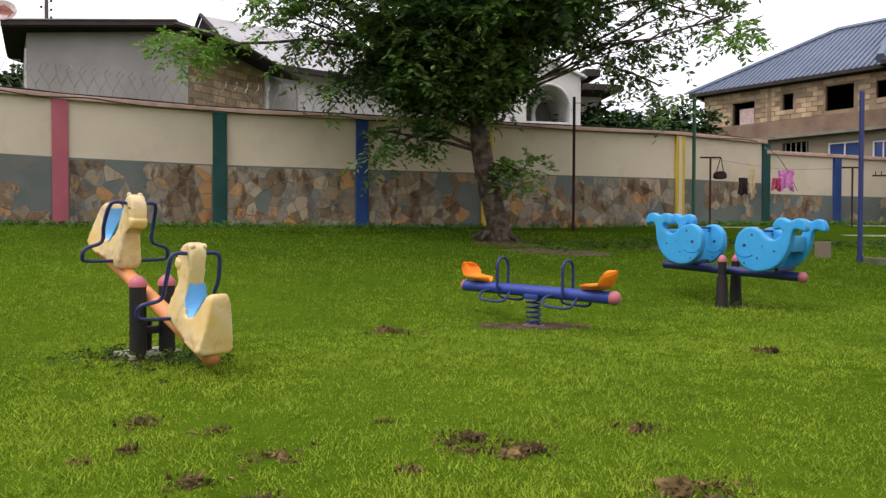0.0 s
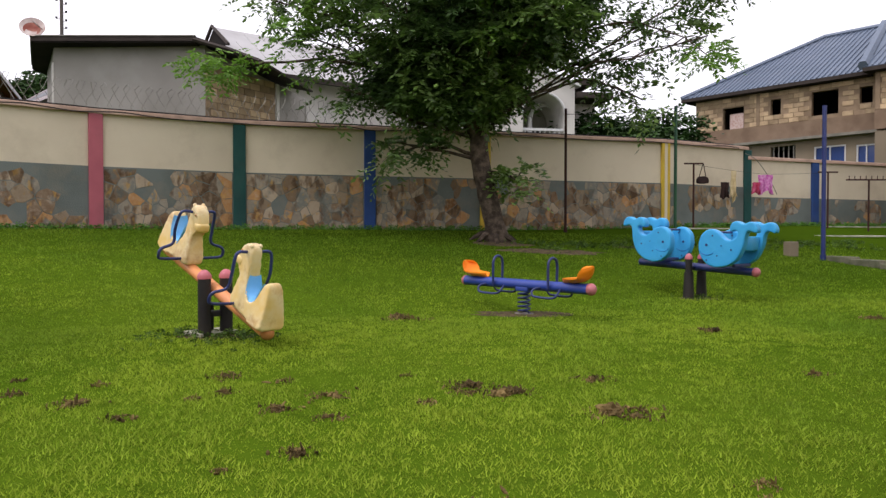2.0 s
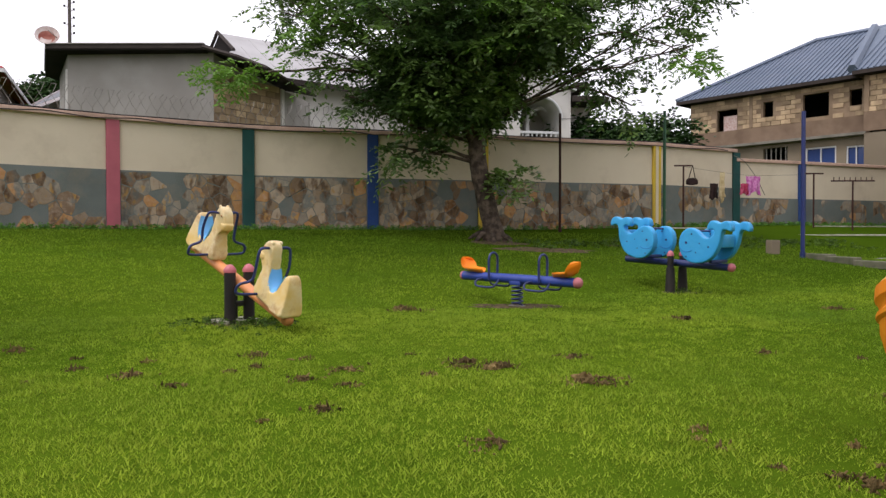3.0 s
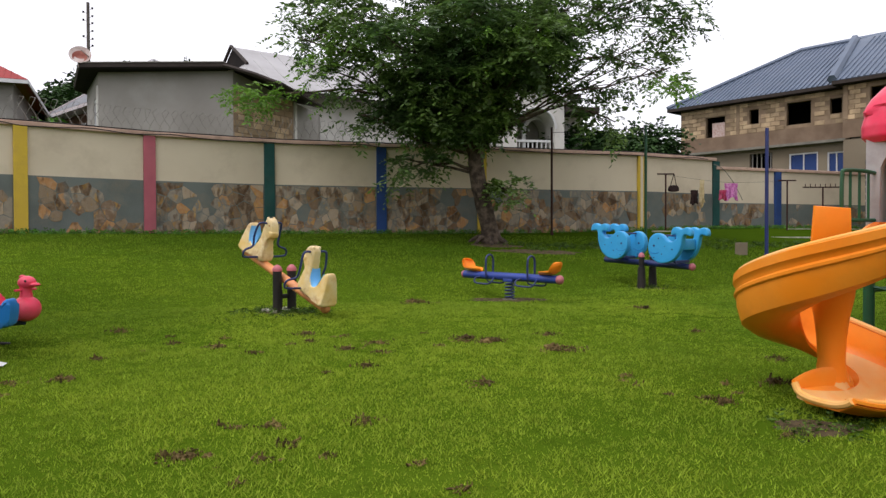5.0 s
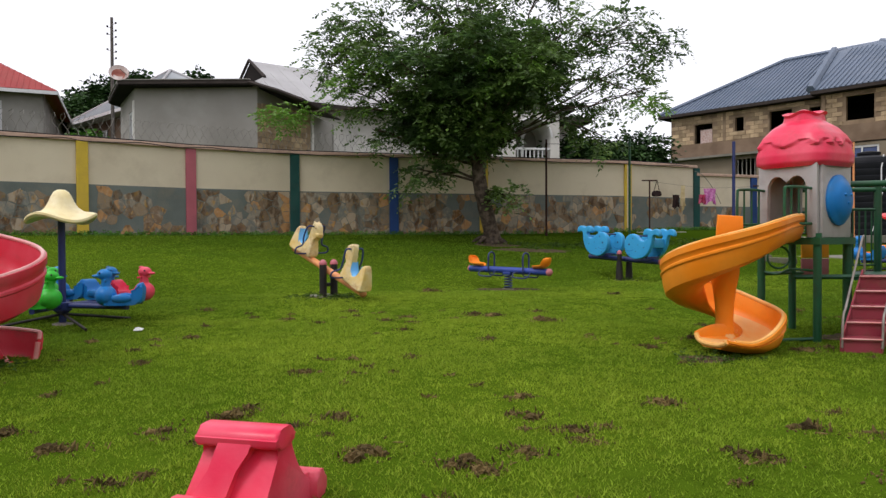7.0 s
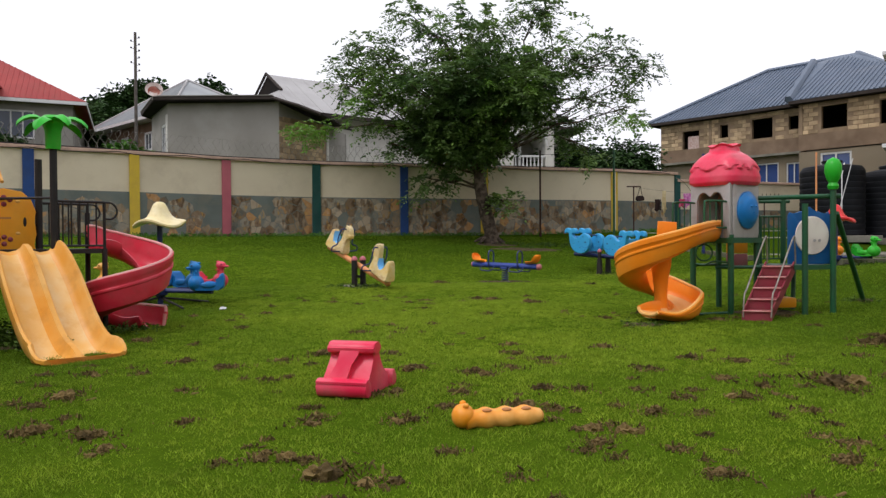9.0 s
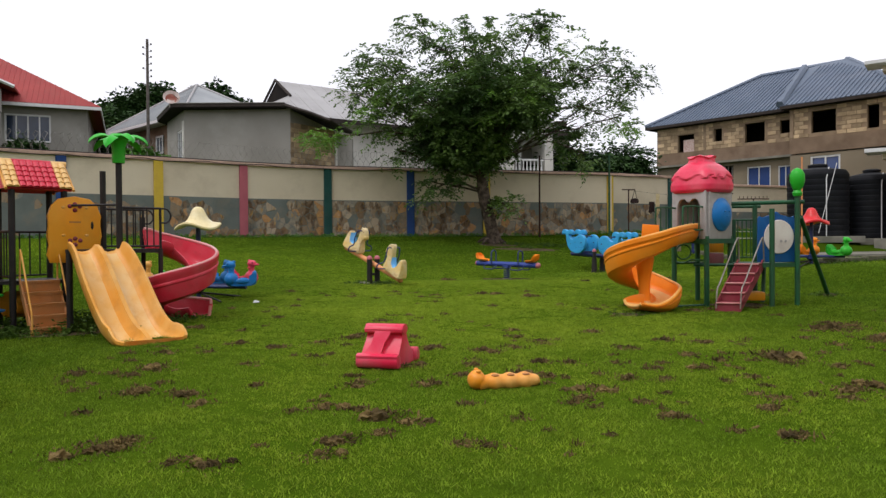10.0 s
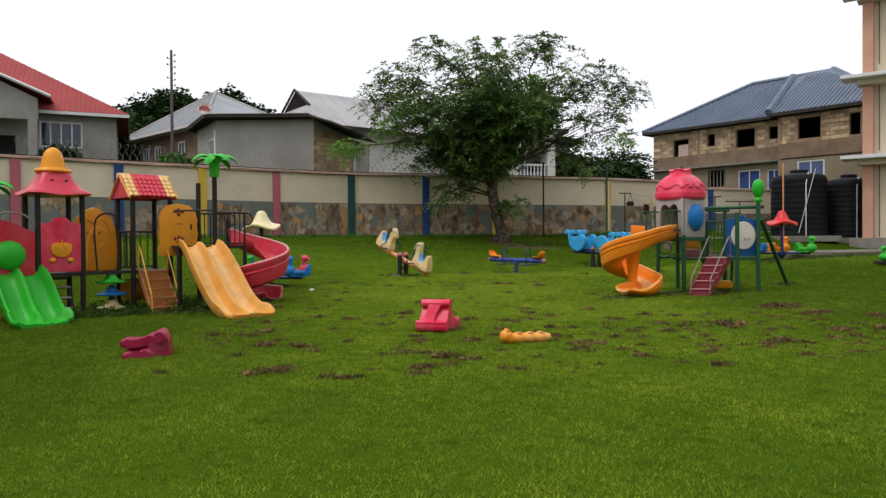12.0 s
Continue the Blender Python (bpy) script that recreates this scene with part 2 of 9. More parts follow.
M_BLOCK = mat("sandcrete_block", (0.47, 0.355, 0.22), (0.36, 0.26, 0.16), 2.2, 0.95, 0.7, 30, stain=(0.23, 0.165, 0.105), sscale=1.6, samount=0.75, rnd=0.35, coord="World")
M_DARKFASCIA = mat("dark_fascia", (0.035, 0.028, 0.025), (0.05, 0.04, 0.035), 2, 0.8, 0.2, 30, coord="World")
M_ROOFBLUE = mat("blue_grey_roof_sheet", (0.113, 0.146, 0.205), (0.089, 0.120, 0.172), 0.5, 0.5, 0.05, 20, metal=0.15, stain=(0.2, 0.21, 0.24), sscale=0.6, samount=0.3, coord="World")
M_ROOFGREY = mat("pale_roof_sheet", (0.42, 0.41, 0.41), (0.36, 0.35, 0.35), 0.5, 0.6, 0.05, 20, metal=0.1, stain=(0.22, 0.2, 0.18), sscale=0.5, samount=0.35, coord="World")
M_ROOFSLATE = mat("slate_blue_roof_sheet", (0.33, 0.345, 0.355), (0.27, 0.285, 0.30), 0.5, 0.6, 0.05, 20, coord="World")
M_ROOFRED = mat("red_roof_sheet", (0.34, 0.062, 0.056), (0.29, 0.05, 0.048), 0.5, 0.6, 0.05, 20, stain=(0.2, 0.08, 0.06), samount=0.4, coord="World")
M_GLASS = mat("dark_window_glass", (0.02, 0.03, 0.05), (0.03, 0.045, 0.08), 1, 0.08, 0.0, 20, coord="World")
M_BLUEGLASS = mat("blue_window_glass", (0.03, 0.055, 0.16), (0.04, 0.07, 0.2), 1, 0.1, 0.0, 20, coord="World")
# near-black whose colour carries the shade of rooms, doorways and soffits
M_VOID = mat("unlit_black", (0.012, 0.01, 0.009), (0.02, 0.016, 0.014), 1, 0.95, 0.1, 20, coord="World")
M_FRAME = mat("white_window_frame", (0.62, 0.62, 0.62), (0.56, 0.56, 0.56), 3, 0.5, 0.05, 50, coord="World")
M_TANK = mat("black_tank_plastic", (0.008, 0.009, 0.012), (0.012, 0.013, 0.016), 2, 0.62, 0.08, 20, stain=(0.03, 0.03, 0.03), samount=0.3)
M_CABLE = mat("black_cable", (0.015, 0.014, 0.014), (0.02, 0.02, 0.02), 4, 0.6, 0.05, 50)
M_WIRE = mat("razor_wire_steel", (0.26, 0.25, 0.22), (0.13, 0.12, 0.105), 4, 0.5, 0.1, 50, metal=0.5)
M_SCHOOL = mat("school_cream_render", (0.62, 0.54, 0.40), (0.56, 0.48, 0.35), 0.7, 0.85, 0.2, 60, stain=(0.35, 0.28, 0.2), samount=0.3, coord="World")
M_SALMON = mat("school_salmon_paint", (0.56, 0.31, 0.22), (0.50, 0.27, 0.19), 1, 0.8, 0.2, 60, coord="World")
M_CLOTHP = mat("magenta_cloth", (0.42, 0.07, 0.30), (0.62, 0.30, 0.52), 14, 0.9, 0.3, 60)
M_CLOTHR = mat("crimson_cloth", (0.34, 0.02, 0.06), (0.46, 0.10, 0.18), 10, 0.9, 0.3, 60)
M_CLOTHY = mat("straw_cloth", (0.66, 0.55, 0.34), (0.50, 0.40, 0.22), 8, 0.95, 0.4, 60)
M_PANEL = mat("faded_striped_panel", (0.40, 0.26, 0.23), (0.52, 0.42, 0.38), 12, 0.8, 0.2, 40)
M_BAG = mat("black_bag", (0.02, 0.012, 0.012), (0.035, 0.02, 0.018), 6, 0.8, 0.3, 40)
M_WOOD = mat("weathered_pole_wood", (0.125, 0.112, 0.10), (0.085, 0.075, 0.067), 4, 0.9, 0.4, 40, coord="World")


# ---- mesh helpers ----
def link_mesh(name, bm, material, smooth=False):
    me = bpy.data.meshes.new(name)
    bmesh.ops.recalc_face_normals(bm, faces=bm.faces)
    bm.to_mesh(me)
    bm.free()
    if smooth:
        me.polygons.foreach_set("use_smooth", [True] * len(me.polygons))
        me.set_sharp_from_angle(angle=radians(40))
    me.materials.append(material)
    return new(name, me)


def part(name, bm, material, parent, label="", smooth=True, m=None):
    ob = link_mesh(name, bm, material, smooth)
    ob.parent = parent
    if m is not None:
        ob.matrix_basis = m
    if label:
        ob["label"] = label
    return ob


def thing(name, m, label, category, group="", kind=""):
    e = new(name)
    e.empty_display_size = 0.1
    e.matrix_basis = m
    return tagged(e, label, category, group, kind)


def box(bm, c, s, m=None, bevel=0.0, seg=2):
    r = bmesh.ops.create_cube(bm, size=1.0)
    vs = r["verts"]
    bmesh.ops.scale(bm, vec=s, verts=vs)
    if bevel:
        es = list({e for v in vs for e in v.link_edges})
        r2 = bmesh.ops.bevel(bm, geom=es, offset=bevel, segments=seg, affect="EDGES", profile=0.5)
        vs = list({v for f in r2["faces"] for v in f.verts} | {v for v in vs if v.is_valid})
    mm = Matrix.Translation(c) if m is None else m @ Matrix.Translation(c)
    bmesh.ops.transform(bm, matrix=mm, verts=vs)
    return bm


def frames_along(pts, closed=False):
    pts = [Vector(p) for p in pts]
    out, ref = [], None
    for i, p in enumerate(pts):
        a = pts[i - 1] if i else (pts[-1] if closed else p)
        b = pts[i + 1] if i + 1 < len(pts) else (pts[0] if closed else p)
        t = (b - a).normalized()
        if ref is None:
            ref = Vector((0, 0, 1)) if abs(t.z) < 0.9 else Vector((1, 0, 0))
        s = t.cross(ref)
        if s.length < 1e-5:
            s = t.orthogonal()
        s.normalize()
        ref = s.cross(t).normalized()
        out.append((p, s, ref))
    return out


def tube(bm, pts, r, seg=8, r1=None, closed=False):
    fr = frames_along(pts, closed)
    rings = []
    for i, (p, s, u) in enumerate(fr):
        rr = r if r1 is None else r + (r1 - r) * i / max(1, len(fr) - 1)
        if isinstance(r, (list, tuple)):
            rr = r[i]
        rings.append([bm.verts.new(p + s * (rr * math.cos(2 * math.pi * k / seg)) + u * (rr * math.sin(2 * math.pi * k / seg))) for k in range(seg)])
    n = len(rings)
    for i in range(n if closed else n - 1):
        a, b = rings[i], rings[(i + 1) % n]
        for k in range(seg):
            bm.faces.new((a[k], a[(k + 1) % seg], b[(k + 1) % seg], b[k]))
    if not closed:
        bm.faces.new(rings[0])
        bm.faces.new(rings[-1])
    return bm


def smooth_path(pts, n=6):
    pts = [Vector(p) for p in pts]
    out = []
    for i in range(len(pts) - 1):
        p0, p1, p2, p3 = pts[max(0, i - 1)], pts[i], pts[i + 1], pts[min(len(pts) - 1, i + 2)]
        for k in range(n):
            t = k / n
            out.append(0.5 * ((2 * p1) + (p2 - p0) * t + (2 * p0 - 5 * p1 + 4 * p2 - p3) * t * t + (3 * p1 - p0 - 3 * p2 + p3) * t ** 3))
    out.append(pts[-1])
    return out


def lathe(bm, prof, seg=24, c=(0, 0, 0), wobble=None):
    rings = []
    for r, z in prof:
        if r < 1e-4:
            rings.append([bm.verts.new((c[0], c[1], c[2] + z))])
        else:
            ring = []
            for k in range(seg):
                a = 2 * math.pi * k / seg
                dz = wobble(a, r, z) if wobble else 0
                ring.append(bm.verts.new((c[0] + r * math.cos(a), c[1] + r * math.sin(a), c[2] + z + dz)))
            rings.append(ring)
    for a, b in zip(rings, rings[1:]):
        for k in range(seg):
            if len(a) == 1 and len(b) > 1:
                bm.faces.new((a[0], b[k], b[(k + 1) % seg]))
            elif len(b) == 1 and len(a) > 1:
                bm.faces.new((a[k], a[(k + 1) % seg], b[0]))
            elif len(a) > 1:
                bm.faces.new((a[k], a[(k + 1) % seg], b[(k + 1) % seg], b[k]))
    for ring in (rings[0], rings[-1]):
        if len(ring) > 2:
            bm.faces.new(ring)
    return bm


def slab(bm, outline, y0, y1, bevel=0.015, seg=2, m=None):
    """A closed outline in x, z, extruded in y and rounded."""
    a = [bm.verts.new((x, y0, z)) for x, z in outline]
    b = [bm.verts.new((x, y1, z)) for x, z in outline]
    n = len(a)
    caps = [bm.faces.new(a), bm.faces.new(list(reversed(b)))]
    for k in range(n):
        bm.faces.new((a[k], b[k], b[(k + 1) % n], a[(k + 1) % n]))
    vs = a + b
    if bevel:
        es = list({e for f in caps for e in f.edges})
        r = bmesh.ops.bevel(bm, geom=es, offset=bevel, segments=seg, affect="EDGES", profile=0.5)
        vs = list({v for v in vs if v.is_valid} | set(r["verts"]))
    if m is not None:
        bmesh.ops.transform(bm, matrix=m, verts=vs)
    return bm


def curve2(pts, n=5, closed=True):
    """A smooth closed outline through 2D points."""
    out, k = [], len(pts)
    for i in range(k):
        p0, p1, p2, p3 = (Vector(pts[(i + j) % k]) for j in (-1, 0, 1, 2))
        for s in range(n):
            t = s / n
            v = 0.5 * ((2 * p1) + (p2 - p0) * t + (2 * p0 - 5 * p1 + 4 * p2 - p3) * t * t + (3 * p1 - p0 - 3 * p2 + p3) * t ** 3)
            out.append((v.x, v.y))
    return out


def ball(bm, c, r, s=(1, 1, 1), sub=3):
    res = bmesh.ops.create_icosphere(bm, subdivisions=sub, radius=r)
    bmesh.ops.transform(bm, matrix=Matrix.Translation(c) @ Matrix.Diagonal((*s, 1)), verts=res["verts"])
    return bm


def B():
    return bmesh.new()


def lerp(a, b, t):
    return a + (b - a) * t


def sstep(a, b, x):
    t = min(1.0, max(0.0, (x - a) / (b - a)))
    return t * t * (3 - 2 * t)


# ---- ground ----
WALL = [(-21.0, 5.2), (-18.0, 7.3), (-15.2, 9.4), (-12.67, 11.26), (-10.25, 12.85), (-7.9, 14.65), (-5.1, 16.2), (-1.97, 17.2), (1.1, 18.1), (6.55, 19.7), (9.7, 21.4), (12.4, 22.4), (15.5, 23.6), (24, 27)]
LAWN = [(-400, -0.15), (-8, -0.1), (-5, -0.04), (-2, 0.1), (1.2, 0.21), (3, 0.27), (5.7, 0.40), (8, 0.34), (10, 0.36), (500, 0.36)]
BANK = [(0, 1.57), (1.5, 1.47), (3, 1.28), (4.5, 1.09), (6, 0.87), (7.5, 0.62), (9, 0.36), (10.5, 0.2)]


def wall_gap(x, y):
    """Distance in front of the boundary wall; below zero behind it."""
    best, side = 1e9, 1
    for (ax, ay), (bx, by) in zip(WALL, WALL[1:]):
        dx, dy = bx - ax, by - ay
        L = dx * dx + dy * dy
        t = min(1, max(0, ((x - ax) * dx + (y - ay) * dy) / L))
        d = math.hypot(x - ax - t * dx, y - ay - t * dy)
        if d < best:
            best, side = d, (1 if dx * (y - ay) - dy * (x - ax) < 0 else -1)
    return best * side


def ground_z(x, y):
    for (y0, z0), (y1, z1) in zip(LAWN, LAWN[1:]):
        if y <= y1:
            z = lerp(z0, z1, sstep(y0, y1, y) if y1 - y0 < 50 else (y - y0) / (y1 - y0))
            break
    d = max(0.0, wall_gap(x, y))
    for (d0, b0), (d1, b1) in zip(BANK, BANK[1:]):
        if d <= d1:
            z = max(z, lerp(b0, b1, (d - d0) / (d1 - d0)) + 0.2 * sstep(1, 12, x) * max(0, 1 - d / 6))
            break
    rise = 0.34 * sstep(6.3, 9.5, x) * sstep(3.0, 7.0, y) * (1 - sstep(11, 15, y))
    return z + rise + 0.10 * sstep(1.6, 3.4, x) * sstep(6.0, 9.0, y) * (1 - sstep(11, 14, y))


def ground_height(x, y):
    return ground_z(x, y) + 0.012 * noise.noise((x * 0.9, y * 0.9, 0.3))


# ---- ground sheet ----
def shaded_sides(m, dark):
    """Mixes a darker green into a turf material, painting shade on the lawn's sides and up the bank."""
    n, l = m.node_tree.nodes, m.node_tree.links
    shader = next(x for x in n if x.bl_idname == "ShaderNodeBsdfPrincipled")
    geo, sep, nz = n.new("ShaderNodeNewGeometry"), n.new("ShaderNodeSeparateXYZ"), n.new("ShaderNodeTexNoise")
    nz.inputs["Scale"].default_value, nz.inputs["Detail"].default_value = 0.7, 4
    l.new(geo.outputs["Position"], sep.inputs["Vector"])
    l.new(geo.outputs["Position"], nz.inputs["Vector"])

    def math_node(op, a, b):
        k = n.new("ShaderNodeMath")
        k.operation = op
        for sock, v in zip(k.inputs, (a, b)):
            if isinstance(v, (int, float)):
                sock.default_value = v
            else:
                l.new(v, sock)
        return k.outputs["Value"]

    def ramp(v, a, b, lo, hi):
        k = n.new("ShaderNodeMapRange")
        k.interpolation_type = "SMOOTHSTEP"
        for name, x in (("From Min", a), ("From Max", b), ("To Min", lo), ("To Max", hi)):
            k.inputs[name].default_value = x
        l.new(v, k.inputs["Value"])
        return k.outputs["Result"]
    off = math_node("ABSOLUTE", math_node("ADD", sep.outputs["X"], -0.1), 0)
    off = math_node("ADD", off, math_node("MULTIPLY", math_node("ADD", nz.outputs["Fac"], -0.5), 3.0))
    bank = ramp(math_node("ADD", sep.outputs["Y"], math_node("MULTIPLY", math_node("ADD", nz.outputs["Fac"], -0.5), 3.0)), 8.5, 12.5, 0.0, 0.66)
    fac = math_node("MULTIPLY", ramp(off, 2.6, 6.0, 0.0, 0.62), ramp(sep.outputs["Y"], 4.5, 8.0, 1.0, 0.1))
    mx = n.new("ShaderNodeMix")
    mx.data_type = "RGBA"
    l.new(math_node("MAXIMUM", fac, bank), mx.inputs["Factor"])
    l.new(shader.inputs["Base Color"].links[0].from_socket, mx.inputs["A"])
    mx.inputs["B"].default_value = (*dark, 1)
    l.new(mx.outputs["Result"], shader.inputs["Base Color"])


def build_ground():
    xs = [-400, -250, -150, -90, -60, -42] + list(np.arange(-30, 26.01, 0.4)) + [32, 45, 70, 120, 220, 400]
    ys = [-300, -150, -80, -45, -28] + list(np.arange(-18, 26.01, 0.4)) + [30, 40, 60, 100, 180, 300, 450]
    verts = [(float(x), float(y), ground_height(x, y)) for y in ys for x in xs]
    nx = len(xs)
    faces = [(j * nx + i, j * nx + i + 1, (j + 1) * nx + i + 1, (j + 1) * nx + i) for j in range(len(ys) - 1) for i in range(nx - 1)]
    me = bpy.data.meshes.new("ground")
    me.from_pydata(verts, [], faces)
    me.polygons.foreach_set("use_smooth", [True] * len(faces))
    m = mat("lawn_soil", (0.053, 0.098, 0.005), (0.074, 0.124, 0.007), 0.33, 0.9, 0.9, 45, stain=(0.036, 0.064, 0.004), sscale=6.5, samount=0.75, coord="World", spec=0.0)
    # dark green here paints the shade on the ground sheet's sides and bank
    shaded_sides(m, (0.026, 0.053, 0.003))
    me.materials.append(m)
    return tagged(new("ground", me), "mown green school lawn rising towards the boundary wall", "lawn", kind="structure")


build_ground()


# ---- boundary wall ----
def seg_matrix(a, b):
    d = Vector((b[0] - a[0], b[1] - a[1], 0))
    return Matrix.Translation((a[0], a[1], 0)) @ Matrix.Rotation(math.atan2(d.y, d.x), 4, "Z"), d.length


WTOP, DADO, THICK = 4.15, 2.97, 0.2
wall = thing("boundary_wall", Matrix.Identity(4), "cream boundary wall with a crazy-paved stone dado and coloured piers", "wall", kind="structure")
COL = [None, "green", "pink", "blue", "yellow", "pink", "green", "blue", "yellow", "yellow", "green", "blue", None, None]


def wall_top(i):
    return (WTOP, DADO) if WALL[i][0] < 9.6 else (3.85, 2.66)


for i, (a, b) in enumerate(zip(WALL, WALL[1:])):
    m, L = seg_matrix(a, b)
    zt, zd = wall_top(i)
    part("upper_wall", box(B(), (L / 2, THICK / 2, (zt + zd) / 2), (L, THICK - 0.02, zt - zd)), M_CREAM, wall, smooth=False, m=m)
    part("dado", box(B(), (L / 2, THICK / 2, (zd + 0.6) / 2), (L, THICK + 0.02, zd - 0.6)), M_MORTAR, wall, smooth=False, m=m)
    part("coping", box(B(), (L / 2, THICK / 2, zt + 0.055), (L + 0.02, THICK + 0.16, 0.11), bevel=0.015), M_COPING, wall, smooth=False, m=m)
for i, c in enumerate(COL):
    if not c:
        continue
    m, L = seg_matrix(WALL[i], WALL[i + 1])
    m0, _ = seg_matrix(WALL[i - 1], WALL[i])
    mid = Matrix.Translation((*WALL[i], 0)) @ Matrix.Rotation((m.to_euler().z + m0.to_euler().z) / 2, 4, "Z")
    zt, zd = wall_top(i - 1)
    if WALL[i][0] == 6.55:
        part("pier", box(B(), (-0.1, 0.04, (zt + 0.9) / 2), (0.09, 0.2, zt - 0.9), bevel=0.01), PAINT[c], wall, smooth=False, m=mid)
        part("pier", box(B(), (0.1, 0.04, (zt + 0.9) / 2), (0.09, 0.2, zt - 0.9), bevel=0.01), PAINT[c], wall, smooth=False, m=mid)
        part("pier", box(B(), (0.0, 0.05, (zt + 0.9) / 2), (0.11, 0.2, zt - 0.9)), M_CREAM, wall, smooth=False, m=mid)
    else:
        part("pier", box(B(), (0.0, 0.04, (zt + 0.9) / 2), (0.30, 0.22, zt - 0.9), bevel=0.012), PAINT[c], wall, smooth=False, m=mid)


# added, unseen plain walls behind and beside the camera that block sky light
for nm, a, b, top in (("sky_block_south", (17.0, -20.0), (-15.5, -20.0), 9.0), ("sky_block_west", (-15.5, -19.7), (-15.5, 3.0), 8.0), ("sky_block_east", (17.0, 6.5), (17.0, -19.7), 9.0)):
    m, L = seg_matrix(a, b)
    cw = link_mesh(nm, box(B(), (L / 2, -0.15, top / 2 - 0.3), (L, 0.3, top + 0.6)), M_CREAM)
    cw.matrix_basis = m
    tagged(cw, "plain cream rendered wall, unseen, added to close the yard and block sky light", "wall", kind="structure")


def strand(name, pts, r, material, label, category, seg=6):
    ob = link_mesh(name, tube(B(), pts, r, seg), material, True)
    return tagged(ob, label, category)


def coping_cable(dx, sag, lift, r):
    rnd = random.Random(int(dx * 100) + 7)
    pts = []
    for i in range(1, 10):
        (ax, ay), (bx, by) = WALL[i], WALL[i + 1]
        for k in range(6):
            t = k / 6
            p = Vector((lerp(ax, bx, t), lerp(ay, by, t), WTOP + 0.115 + r + lift))
            nrm = Vector((by - ay, ax - bx, 0)).normalized()
            p += nrm * (dx + 0.03 * rnd.uniform(-1, 1))
            p.z -= sag * math.sin(math.pi * ((k / 6 + i * 0.37) % 1)) - 0.0
            pts.append(p)
    return smooth_path(pts, 3)


strand("cable", coping_cable(0.02, 0.0, 0.0, 0.018), 0.018, M_CABLE, "black cable lying along the wall coping", "cable")
strand("cable", coping_cable(0.21, 0.07, -0.08, 0.014), 0.014, M_CABLE, "slack black cable hanging below the wall coping", "cable")


# coiled wire above the coping
def razor_wire():
    pts = []
    acc = 0.0
    for i in range(2, 8):
        (ax, ay), (bx, by) = WALL[i], WALL[i + 1]
        L = math.hypot(bx - ax, by - ay)
        nrm = Vector((by - ay, ax - bx, 0)).normalized()
        n = int(L / 0.03)
        for k in range(n):
            ph = 2 * math.pi * (acc + k * 0.03) / 0.24
            t = k / n
            pts.append(Vector((lerp(ax, bx, t), lerp(ay, by, t), WTOP + 0.44)) + nrm * (0.28 * math.cos(ph) - 0.1) + Vector((0, 0, 0.30 * math.sin(ph))) + Vector((0.10 * math.sin(2 * ph), 0, 0)))
        acc += L
    return pts


strand("razor_wire", razor_wire(), 0.0055, M_WIRE, "coiled grey razor wire along the wall top", "wire", 4)


# ---- houses behind the wall ----
def window(parent, m, w, h, material=None, bars=2, frame_w=0.06, label="", vertical=0):
    win = part("window", box(B(), (0, 0.03, 0), (w, 0.04, h)), material or M_GLASS, parent, label, smooth=False, m=m)
    fb = B()
    for s in (-1, 1):
        box(fb, (s * (w / 2 - frame_w / 2), -0.02, 0), (frame_w, 0.06, h))
        box(fb, (0, -0.02, s * (h / 2 - frame_w / 2)), (w - 2 * frame_w, 0.06, frame_w))
    part("window_frame", fb, M_FRAME, win, smooth=False)
    for k in range(1, bars):
        part("glazing_bar", box(B(), (-w / 2 + w * k / bars, -0.02, 0), (frame_w * 0.8, 0.05, h - 2 * frame_w)), M_FRAME, win, smooth=False)
    for k in range(1, vertical + 1):
        part("glazing_bar", box(B(), (0, -0.03, -h / 2 + h * k / (vertical + 1)), (w - 2 * frame_w, 0.05, frame_w * 0.8)), M_FRAME, win, smooth=False)
    return win


def wall_with_openings(bm, L, z0, z1, thick, holes):
    """An upright wall along x from 0 to L; holes: (x0, x1, za, zb), none overlapping."""
    xs = sorted({0, L, *[h[0] for h in holes], *[h[1] for h in holes]})
    zs = sorted({z0, z1, *[h[2] for h in holes], *[h[3] for h in holes]})
    vs = {}

    def v(i, j, k):
        if (i, j, k) not in vs:
            vs[i, j, k] = bm.verts.new((xs[i], thick * k, zs[j]))
        return vs[i, j, k]

    def solid(i, j):
        if not (0 <= i < len(xs) - 1 and 0 <= j < len(zs) - 1):
            return False
        x, z = (xs[i] + xs[i + 1]) / 2, (zs[j] + zs[j + 1]) / 2
        return not any(h[0] < x < h[1] and h[2] < z < h[3] for h in holes)
    for i in range(len(xs) - 1):
        for j in range(len(zs) - 1):
            if not solid(i, j):
                continue
            for k in (0, 1):
                bm.faces.new((v(i, j, k), v(i + 1, j, k), v(i + 1, j + 1, k), v(i, j + 1, k)))
            for di, dj, e in ((-1, 0, ((i, j), (i, j + 1))), (1, 0, ((i + 1, j), (i + 1, j + 1))), (0, -1, ((i, j), (i + 1, j))), (0, 1, ((i, j + 1), (i + 1, j + 1)))):
                if not solid(i + di, j + dj):
                    (a, b), (c, d) = e
                    bm.faces.new((v(a, b, 0), v(c, d, 0), v(c, d, 1), v(a, b, 1)))
    return bm


def poly_prism(bm, pts, z0, z1):
    a = [bm.verts.new((x, y, z0)) for x, y in pts]
    b = [bm.verts.new((x, y, z1)) for x, y in pts]
    bm.faces.new(a), bm.faces.new(b)
    for k in range(len(a)):
        bm.faces.new((a[k], a[(k + 1) % len(a)], b[(k + 1) % len(a)], b[k]))
    return bm


